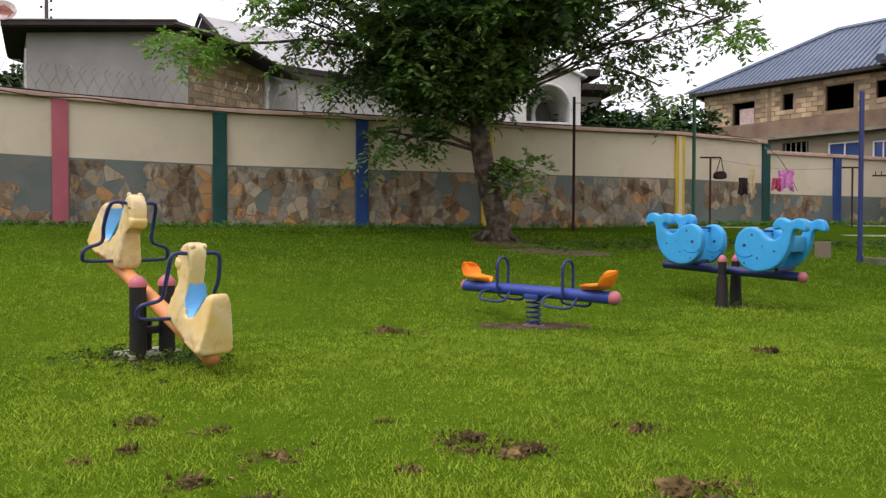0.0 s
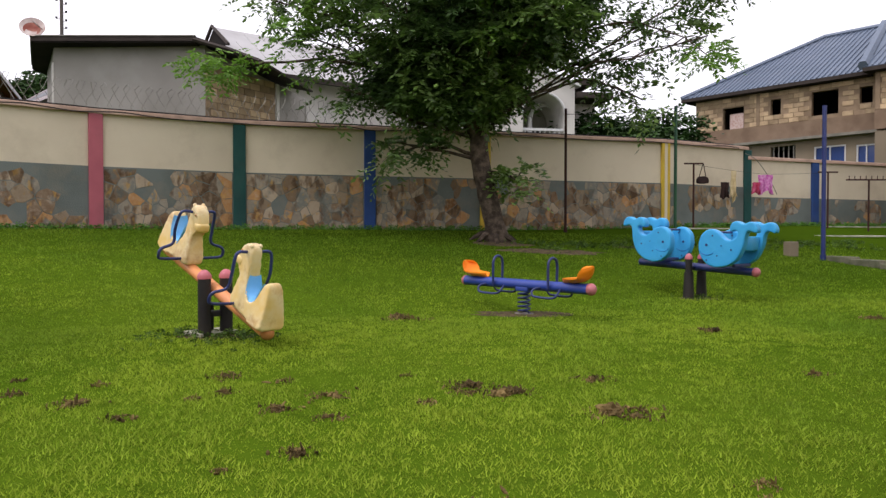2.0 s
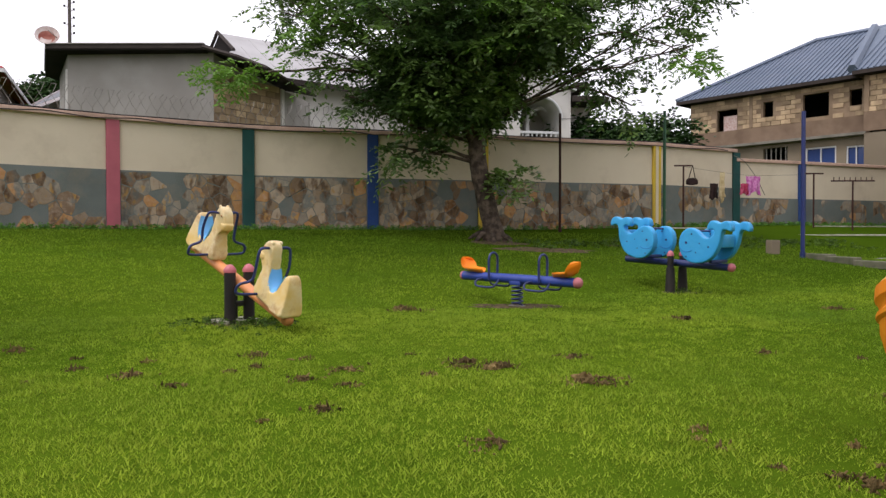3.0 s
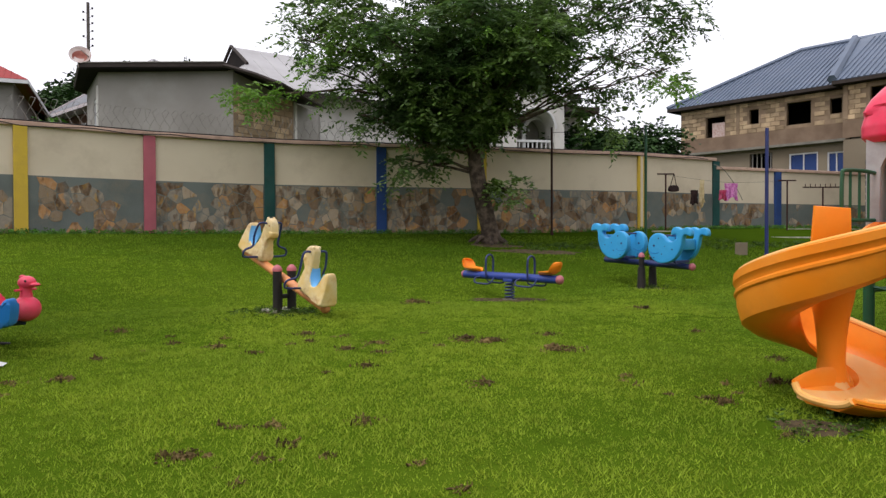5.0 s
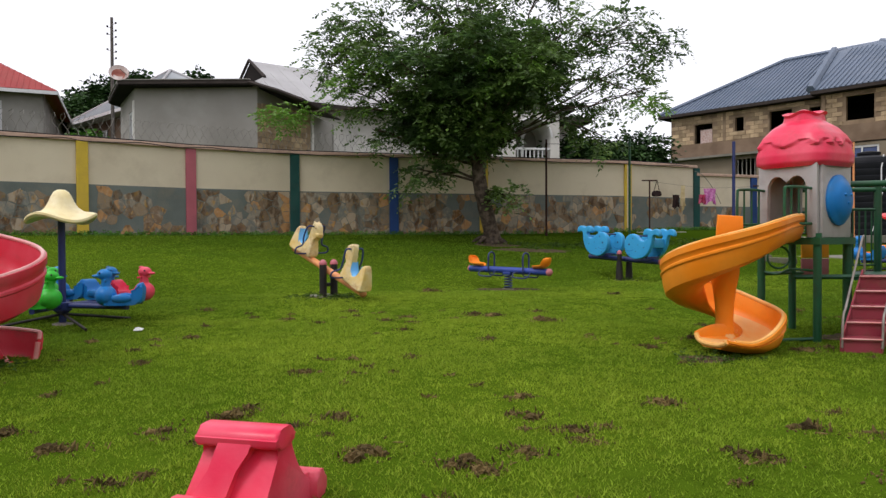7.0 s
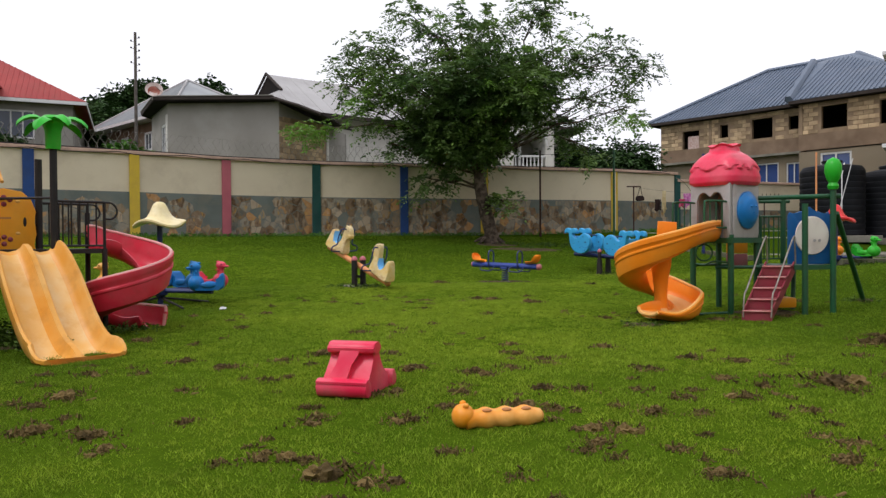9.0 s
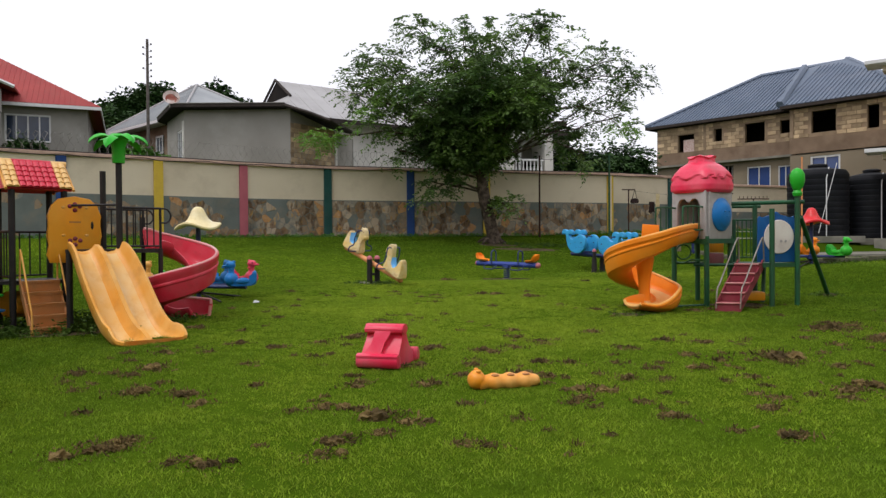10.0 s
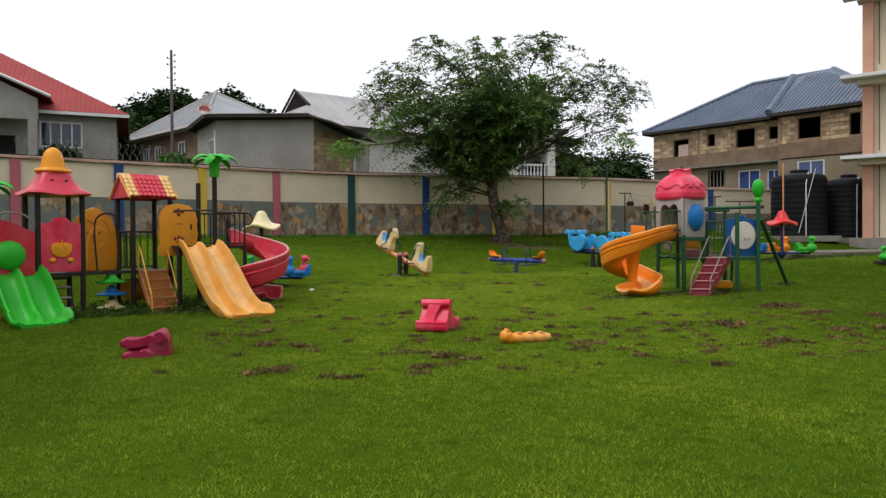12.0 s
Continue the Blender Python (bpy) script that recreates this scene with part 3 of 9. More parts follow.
def face_sheet(bm, pts, t=0.06):
    """A flat roof sheet with thickness through points in order."""
    pts = [Vector(p) for p in pts]
    nrm = (pts[1] - pts[0]).cross(pts[2] - pts[0]).normalized()
    if nrm.z < 0:
        nrm = -nrm
    a = [bm.verts.new(p) for p in pts]
    b = [bm.verts.new(p - nrm * t) for p in pts]
    bm.faces.new(a), bm.faces.new(b)
    for k in range(len(a)):
        bm.faces.new((a[k], a[(k + 1) % len(a)], b[(k + 1) % len(a)], b[k]))
    return bm


def ribs(parent, material, e0, e1, r0, r1, step=0.3, w=0.05, h=0.035):
    """Standing ribs up a roof slope between eave e0-e1 and ridge r0-r1 (r0 may equal r1)."""
    e0, e1, r0, r1 = (Vector(v) for v in (e0, e1, r0, r1))
    ev = (e1 - e0)
    L = ev.length
    ev.normalize()
    a, b = (r0 - e0).dot(ev), (r1 - e0).dot(ev)
    up0 = (r0 - e0) - ev * a
    nrm = ev.cross(up0).normalized()
    if nrm.z < 0:
        nrm = -nrm
    k = step / 2
    while k < L:
        s = 1.0
        if a > 1e-3 and k < a:
            s = k / a
        if k > b and L - b > 1e-3:
            s = min(s, (L - k) / (L - b))
        p, q = e0 + ev * k, e0 + ev * k + up0 * s
        bm, vs = B(), []
        for pt in (p, q):
            for sx, sz in ((-w / 2, 0), (w / 2, 0), (w / 4, h), (-w / 4, h)):
                vs.append(bm.verts.new(pt + ev * sx + nrm * sz))
        for j in range(4):
            bm.faces.new((vs[j], vs[(j + 1) % 4], vs[4 + (j + 1) % 4], vs[4 + j]))
        bm.faces.new(vs[:4]), bm.faces.new(vs[4:])
        part("rib", bm, material, parent, smooth=False)
        k += step


def brick_house():
    O, u = Vector((14.971, 40.822, -0.274)), Vector((0.66, -0.751, 0))
    m = Matrix.Translation(O) @ Matrix.Rotation(math.atan2(u.y, u.x), 4, "Z") @ Matrix.Scale(1.2, 4)
    h = thing("block_house", m, "unfinished two-storey block house with blue-grey hipped roof", "house")
    L1, L2, D, ze, zm, out = 8.15, 13.6, 10.0, 8.15, 5.75, 0.7
    up = [(1.40, 2.42, 6.35, 7.50), (3.66, 4.12, 6.90, 7.61), (5.44, 6.53, 6.64, 7.68), (7.36, 7.84, 6.93, 7.61)]
    lo = [(3.68, 4.78, 4.45, 5.45), (5.56, 6.84, 4.05, 5.29), (7.24, 8.0, 4.0, 5.22)]
    part("upper_wall", wall_with_openings(B(), L1, zm, ze, 0.2, up), M_BLOCKWALL, h, smooth=False)
    part("lower_wall", wall_with_openings(B(), L1, 1.4, zm - 0.12, 0.2, lo), M_LOWPL, h, smooth=False)
    bay = Matrix.Translation((L1, -out, 0))
    upb = [(1.05, 2.2, 6.67, 7.76), (3.6, 4.1, 6.6, 7.7)]
    lob = [(1.0, 2.4, 4.3, 5.5)]
    part("bay_upper_wall", wall_with_openings(B(), L2 - L1, zm, ze, 0.2, upb), M_BLOCKWALL, h, smooth=False, m=bay)
    part("bay_lower_wall", wall_with_openings(B(), L2 - L1, 1.4, zm - 0.12, 0.2, lob), M_LOWPL, h, smooth=False, m=bay)
    part("bay_side_wall", box(B(), (L1 + 0.1, -out / 2 + 0.1, (ze + 1.4) / 2), (0.19, out - 0.21, ze - 1.4)), M_TANPL, h, smooth=False)
    part("side_wall", box(B(), (0.1, D / 2 + 0.1, (ze + 1.4) / 2), (0.2, D - 0.2, ze - 1.4)), M_BLOCKWALL, h, smooth=False)
    part("far_side_wall", box(B(), (L2 - 0.1, D / 2 - out / 2, (ze + 1.4) / 2), (0.2, D + out - 0.4, ze - 1.4)), M_TANPL, h, smooth=False)
    part("rear_wall", box(B(), (L2 / 2, D - 0.1, (ze + 1.4) / 2), (L2 - 0.4, 0.2, ze - 1.4)), M_BLOCKWALL, h, smooth=False)
    # black sheet standing in for the unlit rooms behind the openings
    part("interior_shade", box(B(), (L2 / 2, 3.2, (ze + 1.4) / 2), (L2 - 0.5, 0.1, ze - 1.5)), M_VOID, h, smooth=False)
    part("floor_slab", box(B(), (L2 / 2, D / 2 - 0.2, zm - 0.06), (L2 + 0.1, D + 0.3, 0.118)), M_CONC, h, smooth=False)
    part("floor_band", box(B(), (L1 / 2, -0.03, zm + 0.33), (L1, 0.05, 0.78)), M_TANPL, h, smooth=False)
    part("floor_band", box(B(), (0.5 * (L1 + L2), -out - 0.03, zm + 0.33), (L2 - L1, 0.05, 0.78)), M_TANPL, h, smooth=False)
    for cx, cy, cw in ((3.1, 0, 0.16), (L1 - 0.1, 0, 0.18), (L1 + 0.1, -out, 0.18)):
        part("column", box(B(), (cx, cy - 0.024, 7.29), (cw, 0.044, 1.60)), M_BLOCKWALL, h, smooth=False)
    # roof: hip with the bay carried forward
    ov, zr = 0.5, 11.25
    e0, e1, e2, e3 = (-ov, -ov, ze), (L2 + ov, -ov, ze), (L2 + ov, D + ov, ze), (-ov, D + ov, ze)
    r0, r1 = (4.1, D / 2, zr), (8.9, D / 2, zr)
    roof = part("roof", face_sheet(B(), (e0, e1, r1, r0)), M_ROOFBLUE, h, smooth=False)
    part("roof_slope", face_sheet(B(), (e1, e2, r1)), M_ROOFBLUE, roof, smooth=False)
    part("roof_slope", face_sheet(B(), (e2, e3, r0, r1)), M_ROOFBLUE, roof, smooth=False)
    part("roof_slope", face_sheet(B(), (e3, e0, r0)), M_ROOFBLUE, roof, smooth=False)
    ribs(roof, M_ROOFBLUE, e0, e1, r0, r1, 0.23, 0.06, 0.05)
    ribs(roof, M_ROOFBLUE, e3, e0, r0, r0, 0.23, 0.06, 0.05)
    # bay roof
    b0, b1 = Vector((L1 - 0.3, -out - ov, ze + 0.02)), Vector((L2 + ov + 0.4, -out - ov, ze + 0.02))
    k = (zr - ze) / (D / 2 + ov)
    yb = 3.75
    c0, c1 = Vector((7.1, yb, ze + 0.02 + k * (yb + out + ov))), Vector((8.95, yb + 0.5, ze + 0.02 + k * (yb + 0.5 + out + ov)))
    bay_roof = part("bay_roof", face_sheet(B(), (b0, b1, c1, c0)), M_ROOFBLUE, h, smooth=False)
    ribs(bay_roof, M_ROOFBLUE, b0, b1, c0, c1, 0.23, 0.06, 0.05)
    part("ridge_cap", tube(B(), [b0 + Vector((0, 0, 0.06)), c0 + Vector((0, 0, 0.08))], 0.2, 6), M_ROOFBLUE, h)
    part("ridge_cap", tube(B(), [Vector(r0) + Vector((0, 0, 0.04)), Vector(r1) + Vector((0, 0, 0.04))], 0.13, 6), M_ROOFBLUE, h)
    part("ridge_cap", tube(B(), [b1 + Vector((-0.9, 0, 0.06)), Vector(r1) + Vector((0, 0, 0.08))], 0.2, 6), M_ROOFBLUE, h)
    part("ridge_cap", tube(B(), [Vector(e0) + Vector((0, 0, 0.05)), Vector(r0) + Vector((0, 0, 0.06))], 0.12, 6), M_ROOFBLUE, h)
    for a, b in ((e0, (L1 - 0.3, -ov, ze)), (e3, e0)):
        a, b = Vector(a), Vector(b)
        mm, L = seg_matrix(a, b)
        part("fascia", box(B(), (L / 2, 0, ze - 0.09), (L, 0.05, 0.15)), M_DARKFASCIA, h, smooth=False, m=mm)
        # soffits take the near-black, so the eave shadow is in their colour
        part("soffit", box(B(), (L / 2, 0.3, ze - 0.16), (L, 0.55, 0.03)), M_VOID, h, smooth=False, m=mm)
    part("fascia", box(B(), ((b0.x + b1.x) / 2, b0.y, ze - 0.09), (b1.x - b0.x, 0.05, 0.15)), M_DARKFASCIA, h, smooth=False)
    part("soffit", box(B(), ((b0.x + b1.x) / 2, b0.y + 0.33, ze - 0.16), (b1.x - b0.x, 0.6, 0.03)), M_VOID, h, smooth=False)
    for x0, x1, za, zb in lo[1:]:
        window(h, Matrix.Translation(((x0 + x1) / 2, 0.08, (za + zb) / 2)), x1 - x0, zb - za, M_BLUEGLASS, 2, 0.06, "blue-tinted window with white frame")
    x0, x1, za, zb = lob[0]
    window(h, Matrix.Translation((L1 + (x0 + x1) / 2, -out + 0.08, (za + zb) / 2)), x1 - x0, zb - za, M_BLUEGLASS, 2, 0.09, "blue-tinted window with white frame")
    for k in range(5):
        part("window_bar", box(B(), (3.68 + 1.1 * (k + 0.5) / 5, 0.1, 4.95), (0.04, 0.05, 1.0)), M_GREYPL, h, smooth=False)
    part("balcony_panel", box(B(), (2.06, 0.06, 6.79), (0.66, 0.06, 0.80)), M_PANEL, h, "striped pinkish panel in the window", smooth=False)
    # courses of single blocks
    bl = B()
    box(bl, (0, 0, 0), (0.43, 0.03, 0.197), bevel=0.012, seg=1)
    me = None
    rnd = random.Random(5)
    for base, Lx, holes, z0 in ((Matrix.Identity(4), L1, up, zm + 0.73), (bay, L2 - L1, upb, zm + 0.73)):
        row, z = 0, z0
        while z < ze - 0.22:
            x = 0.24 + (0.22 if row % 2 else 0)
            while x < Lx - 0.2:
                hit = any(hh[0] - 0.21 < x < hh[1] + 0.21 and hh[2] - 0.1 < z + 0.1 < hh[3] + 0.1 for hh in holes)
                if not hit and rnd.random() < 0.97:
                    mm = base @ Matrix.Translation((x + rnd.uniform(-0.01, 0.01), -0.012 + rnd.uniform(-0.004, 0.004), z + 0.1))
                    if me is None:
                        ob = part("block", bl, M_BLOCK, h, smooth=False, m=mm)
                        me = ob.data
                    else:
                        ob = new("block", me)
                        ob.parent, ob.matrix_basis = h, mm
                x += 0.445
            z += 0.213
            row += 1
    return h


brick_house()


def grey_house():
    z0, ze = 1.4, 7.4
    h = thing("grey_house", Matrix.Identity(4), "grey rendered house with dark fascia and a patch of bare block", "house")
    pts = [(-14.45, 24.5), (-12.4, 21.2), (-7.55, 21.05), (-5.95, 23.6), (-5.4, 26.5), (-14.0, 26.5)]
    for k, ((ax, ay), (bx, by)) in enumerate(zip(pts, pts[1:])):
        m, L = seg_matrix((ax, ay), (bx, by))
        holes = [(2.3, 3.4, 3.4, 6.6)] if k == 0 else []
        zt = ze if k < 2 else 6.75
        part("wall", wall_with_openings(B(), L, z0, zt, 0.2, holes), M_GREYPL if k != 2 else M_BLOCKWALL, h, smooth=False, m=m)
        if k == 0:
            window(h, m @ Matrix.Translation((2.85, 0.08, 5.0)), 1.1, 3.2, M_GLASS, 2, 0.09, "tall dark glazed door with white frame")
            part("white_strip", box(B(), (L - 0.12, -0.03, 4.4), (0.24, 0.05, 5.0)), M_WHITEPL, h, smooth=False, m=m)
        if k == 2:
            bl, me, rnd = B(), None, random.Random(3)
            box(bl, (0, 0, 0), (0.43, 0.03, 0.2), bevel=0.01, seg=1)
            for row in range(12):
                for c in range(7):
                    x = 0.24 + c * 0.455 + (0.2 if row % 2 else 0)
                    if x > L - 0.24:
                        continue
                    mm = m @ Matrix.Translation((x, -0.01, 4.2 + row * 0.225))
                    if me is None:
                        ob = part("block", bl, M_BLOCK, h, smooth=False, m=mm)
                        me = ob.data
                    else:
                        ob = new("block", me)
                        ob.parent, ob.matrix_basis = h, mm
    part("white_strip", box(B(), (0.15, -0.02, 5.4), (0.22, 0.06, 2.7)), M_WHITEPL, h, smooth=False, m=seg_matrix(pts[3], pts[4])[0])
    part("gable_wall", slab(B(), [(0, 6.75), (0, 7.35), (3.0, 6.76)], 0, 0.18, 0), M_GREYPL, h, smooth=False, m=seg_matrix(pts[2], pts[3])[0])
    # nearly flat main roof and a lower slope over the block wall
    ov = [(-14.85, 24.3), (-12.75, 20.6), (-7.73, 20.6), (-7.73, 26.8), (-14.6, 26.8)]
    rb = B()
    mid = Vector((-10.5, 23.8, ze + 0.36))
    for p, q in zip(ov, ov[1:] + ov[:1]):
        face_sheet(rb, [(*p, ze + 0.16), (*q, ze + 0.16), mid], 0.05)
    roof = part("roof", rb, M_DARKFASCIA, h, smooth=False)
    part("lower_roof", face_sheet(B(), [(-7.75, 20.6, ze + 0.17), (-5.65, 20.25, 6.8), (-4.8, 24.6, 6.7), (-7.75, 26.6, ze + 0.2)], 0.06), M_DARKFASCIA, h, smooth=False)
    part("rake_board", tube(B(), [(-7.75, 20.58, ze + 0.06), (-6.6, 20.38, 7.1), (-5.62, 20.22, 6.7)], 0.07, 4), M_DARKFASCIA, h, smooth=False)
    for p, q in zip(ov[:3], ov[1:3]):
        m, L = seg_matrix(p, q)
        part("fascia", box(B(), (L / 2, 0.0, ze + 0.08), (L + 0.03, 0.06, 0.13)), M_DARKFASCIA, h, smooth=False, m=m)
        part("roof_edge", box(B(), (L / 2, 0.02, ze + 0.175), (L + 0.06, 0.16, 0.03)), M_GREYPL, h, smooth=False, m=m)
    # near-black soffit, the overhang's shade put into its colour
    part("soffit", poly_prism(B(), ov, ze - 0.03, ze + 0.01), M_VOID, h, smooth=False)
    return h


grey_house()


def gable_house():
    """Pale sheet roof with a small open gable, behind the grey house."""
    h = thing("pale_roof_house", Matrix.Translation((-10.0, 30.9, 0)) @ Matrix.Rotation(radians(36), 4, "Z"), "pale metal-roofed house with a small dark gable", "house")
    L, ze, zr = 13.5, 8.2, 10.9
    part("wall", box(B(), (L / 2 + 0.4, 0.6, (ze + 1.4) / 2), (L, 7.0, ze - 1.4)), M_WHITEPL, h, smooth=False)
    e0, e1 = (-1.8, -4.0, ze), (L + 1.6, -4.0, ze)
    e2, e3 = (L + 1.6, 5.0, ze), (-1.8, 5.0, ze)
    r0, r1 = (0.0, 0.4, zr), (L - 2.5, 0.4, zr)
    r0 = (-0.3, 0.4, zr)
    g0, g1 = (-0.3, -1.5, zr - 1.16), (-0.3, 2.3, zr - 1.16)
    roof = part("roof", face_sheet(B(), (e0, e1, r1, r0, g0)), M_ROOFGREY, h, smooth=False)
    part("roof_slope", face_sheet(B(), (e1, e2, r1)), M_ROOFGREY, roof, smooth=False)
    part("roof_slope", face_sheet(B(), (e2, e3, g1, r0, r1)), M_ROOFGREY, roof, smooth=False)
    part("roof_slope", face_sheet(B(), (e0, g0, g1, e3)), M_ROOFGREY, roof, smooth=False)
    ribs(roof, M_ROOFGREY, e0, e1, (1.2, 0.4, zr), r1, 0.8, 0.07, 0.03)
    g = B()
    for v in ([(-0.24, -1.45, zr - 1.15), (-0.24, 2.25, zr - 1.15), (-0.24, 0.4, zr - 0.05)],):
        face_sheet(g, v, 0.08)
    part("gable", g, M_VOID, h, smooth=False)
    part("gable_fascia", tube(B(), [(-0.4, -1.75, zr - 1.25), (-0.4, 0.4, zr + 0.03), (-0.4, 2.55, zr - 1.25)], 0.085, 6), M_DARKFASCIA, h)
    part("fascia", box(B(), (L / 2 - 0.1, -4.0, ze - 0.12), (L + 3.4, 0.06, 0.22)), M_DARKFASCIA, h, smooth=False)
    return h


gable_house()


def slate_house():
    h = thing("slate_roof_house", Matrix.Translation((-19.7, 44.0, 0)) @ Matrix.Rotation(radians(-43), 4, "Z"), "tan house with slate-blue hipped metal roof and white windows", "house")
    ze, zr, W, D = 9.97, 13.5, 5.8, 3.7
    part("wall", box(B(), (0, 0, (ze + 1) / 2), (2 * W, 2 * D, ze - 1)), M_TANPL, h, smooth=False)
    e = [(-W - 0.9, -D - 0.9, ze), (W + 0.9, -D - 0.9, ze), (W + 0.9, D + 0.9, ze), (-W - 0.9, D + 0.9, ze)]
    top = (0, 0, zr)
    b = B()
    for k in range(4):
        face_sheet(b, (e[k], e[(k + 1) % 4], top))
    roof = part("roof", b, M_ROOFSLATE, h, smooth=False)
    for k in range(4):
        part("hip_cap", tube(B(), [Vector(e[k]) + Vector((0, 0, 0.04)), Vector(top) + Vector((0, 0, 0.05))], 0.09, 6), M_ROOFGREY, roof)
    for k in (0, 3):
        ribs(roof, M_ROOFSLATE, e[k], e[(k + 1) % 4], top, top, 0.5, 0.08, 0.05)
    part("fascia", box(B(), (0, 0, ze - 0.13), (2 * W + 1.86, 2 * D + 1.86, 0.2)), M_FRAME, h, smooth=False)
    for x in (-4.4, -2.3, 1.6):
        window(h, Matrix.Translation((x, -D - 0.05, 8.4)), 1.1, 1.3, M_GLASS, 2, 0.14)
    for y in (-1.5, 1.2):
        window(h, Matrix.Translation((-W - 0.05, y, 8.0)) @ Matrix.Rotation(radians(-90), 4, "Z"), 1.1, 1.6, M_GLASS, 2, 0.14)
    return h


slate_house()


def red_house():
    h = thing("red_roof_house", Matrix.Translation((-23.3, 34.2, 0)) @ Matrix.Rotation(radians(24), 4, "Z"), "grey house with red metal roof, porch gable and white windows", "house")
    # local x runs to the right end at 0; the house extends to negative x
    ze, zr, L, D = 9.95, 15.6, 20.0, 14.0
    holes = [(L - 4.55, L - 2.05, 7.65, 9.35)]
    part("wall", wall_with_openings(B(), L, 1.2, ze, 0.2, holes), M_GREYPL, h, smooth=False, m=Matrix.Translation((-L, 0, 0)))
    part("side_wall", box(B(), (-0.1, D / 2 + 0.1, (ze + 1.2) / 2), (0.2, D - 0.2, ze - 1.2)), M_GREYPL, h, smooth=False)
    window(h, Matrix.Translation((-3.3, 0.10, 8.5)), 2.5, 1.7, M_GLASS, 4, 0.10, "white-framed window with bars", 0)
    e0, e1, e2, e3 = (-L - 0.6, -0.8, ze), (0.8, -0.8, ze), (0.8, D + 0.8, ze), (-L - 0.6, D + 0.8, ze)
    r0, r1 = (-L + 8, D / 2, zr), (-8.65, D / 2, zr)
    b = B()
    face_sheet(b, (e0, e1, r1, r0)), face_sheet(b, (e1, e2, r1)), face_sheet(b, (e2, e3, r0, r1)), face_sheet(b, (e3, e0, r0))
    roof = part("roof", b, M_ROOFRED, h, smooth=False)
    ribs(roof, M_ROOFRED, e0, e1, r0, r1, 0.3, 0.05, 0.018)
    ribs(roof, M_ROOFRED, e1, e2, r1, r1, 0.3, 0.05, 0.018)
    part("fascia", box(B(), (-L / 2 + 0.1, -0.8, ze - 0.13), (L + 1.4, 0.06, 0.2)), M_FRAME, h, smooth=False)
    part("fascia", box(B(), (0.8, D / 2, ze - 0.13), (0.06, D + 1.6, 0.2)), M_FRAME, h, smooth=False)
    # porch with gable
    x0, x1, yp = -14.5, -4.4, -2.3
    part("porch_wall", box(B(), ((x0 + x1) / 2, yp + 0.15, ze - 0.25), (x1 - x0, 0.3, 1.3)), M_GREYPL, h, smooth=False)
    part("porch_gable", slab(B(), [(x0, ze + 0.41), (x1, ze + 0.41), ((x0 + x1) / 2, ze + 2.85)], yp + 0.02, yp + 0.3, 0), M_GREYPL, h, smooth=False)
    g = B()
    xm, zg = (x0 + x1) / 2, ze + 3.1
    face_sheet(g, ((x0 - 0.7, yp - 0.5, ze + 0.65), (xm, yp - 0.5, zg), (xm, 4.2, zg), (x0 - 0.7, 4.2, ze + 0.65)), 0.1)
    face_sheet(g, ((x1 + 0.7, yp - 0.5, ze + 0.65), (xm, yp - 0.5, zg), (xm, 4.2, zg), (x1 + 0.7, 4.2, ze + 0.65)), 0.1)
    part("porch_roof", g, M_ROOFRED, h, smooth=False)
    part("barge_board", tube(B(), [(x1 + 0.75, yp - 0.53, ze + 0.52), (xm, yp - 0.53, zg - 0.12)], 0.1, 4), M_FRAME, h, smooth=False)
    for x in (x1 - 0.3, x1 - 4.0):
        part("porch_column", box(B(), (x, yp + 0.2, (ze + 0.3) / 2), (0.5, 0.5, ze - 2.0)), M_GREYPL, h, smooth=False)
    part("porch_door", box(B(), (x1 - 2.3, 0.0, 7.0), (1.6, 0.1, 2.6)), M_VOID, h, smooth=False)
    part("porch_rail", box(B(), (x1 - 2.2, yp + 0.1, 6.0), (3.3, 0.08, 0.9)), M_VOID, h, smooth=False)
    return h


red_house()


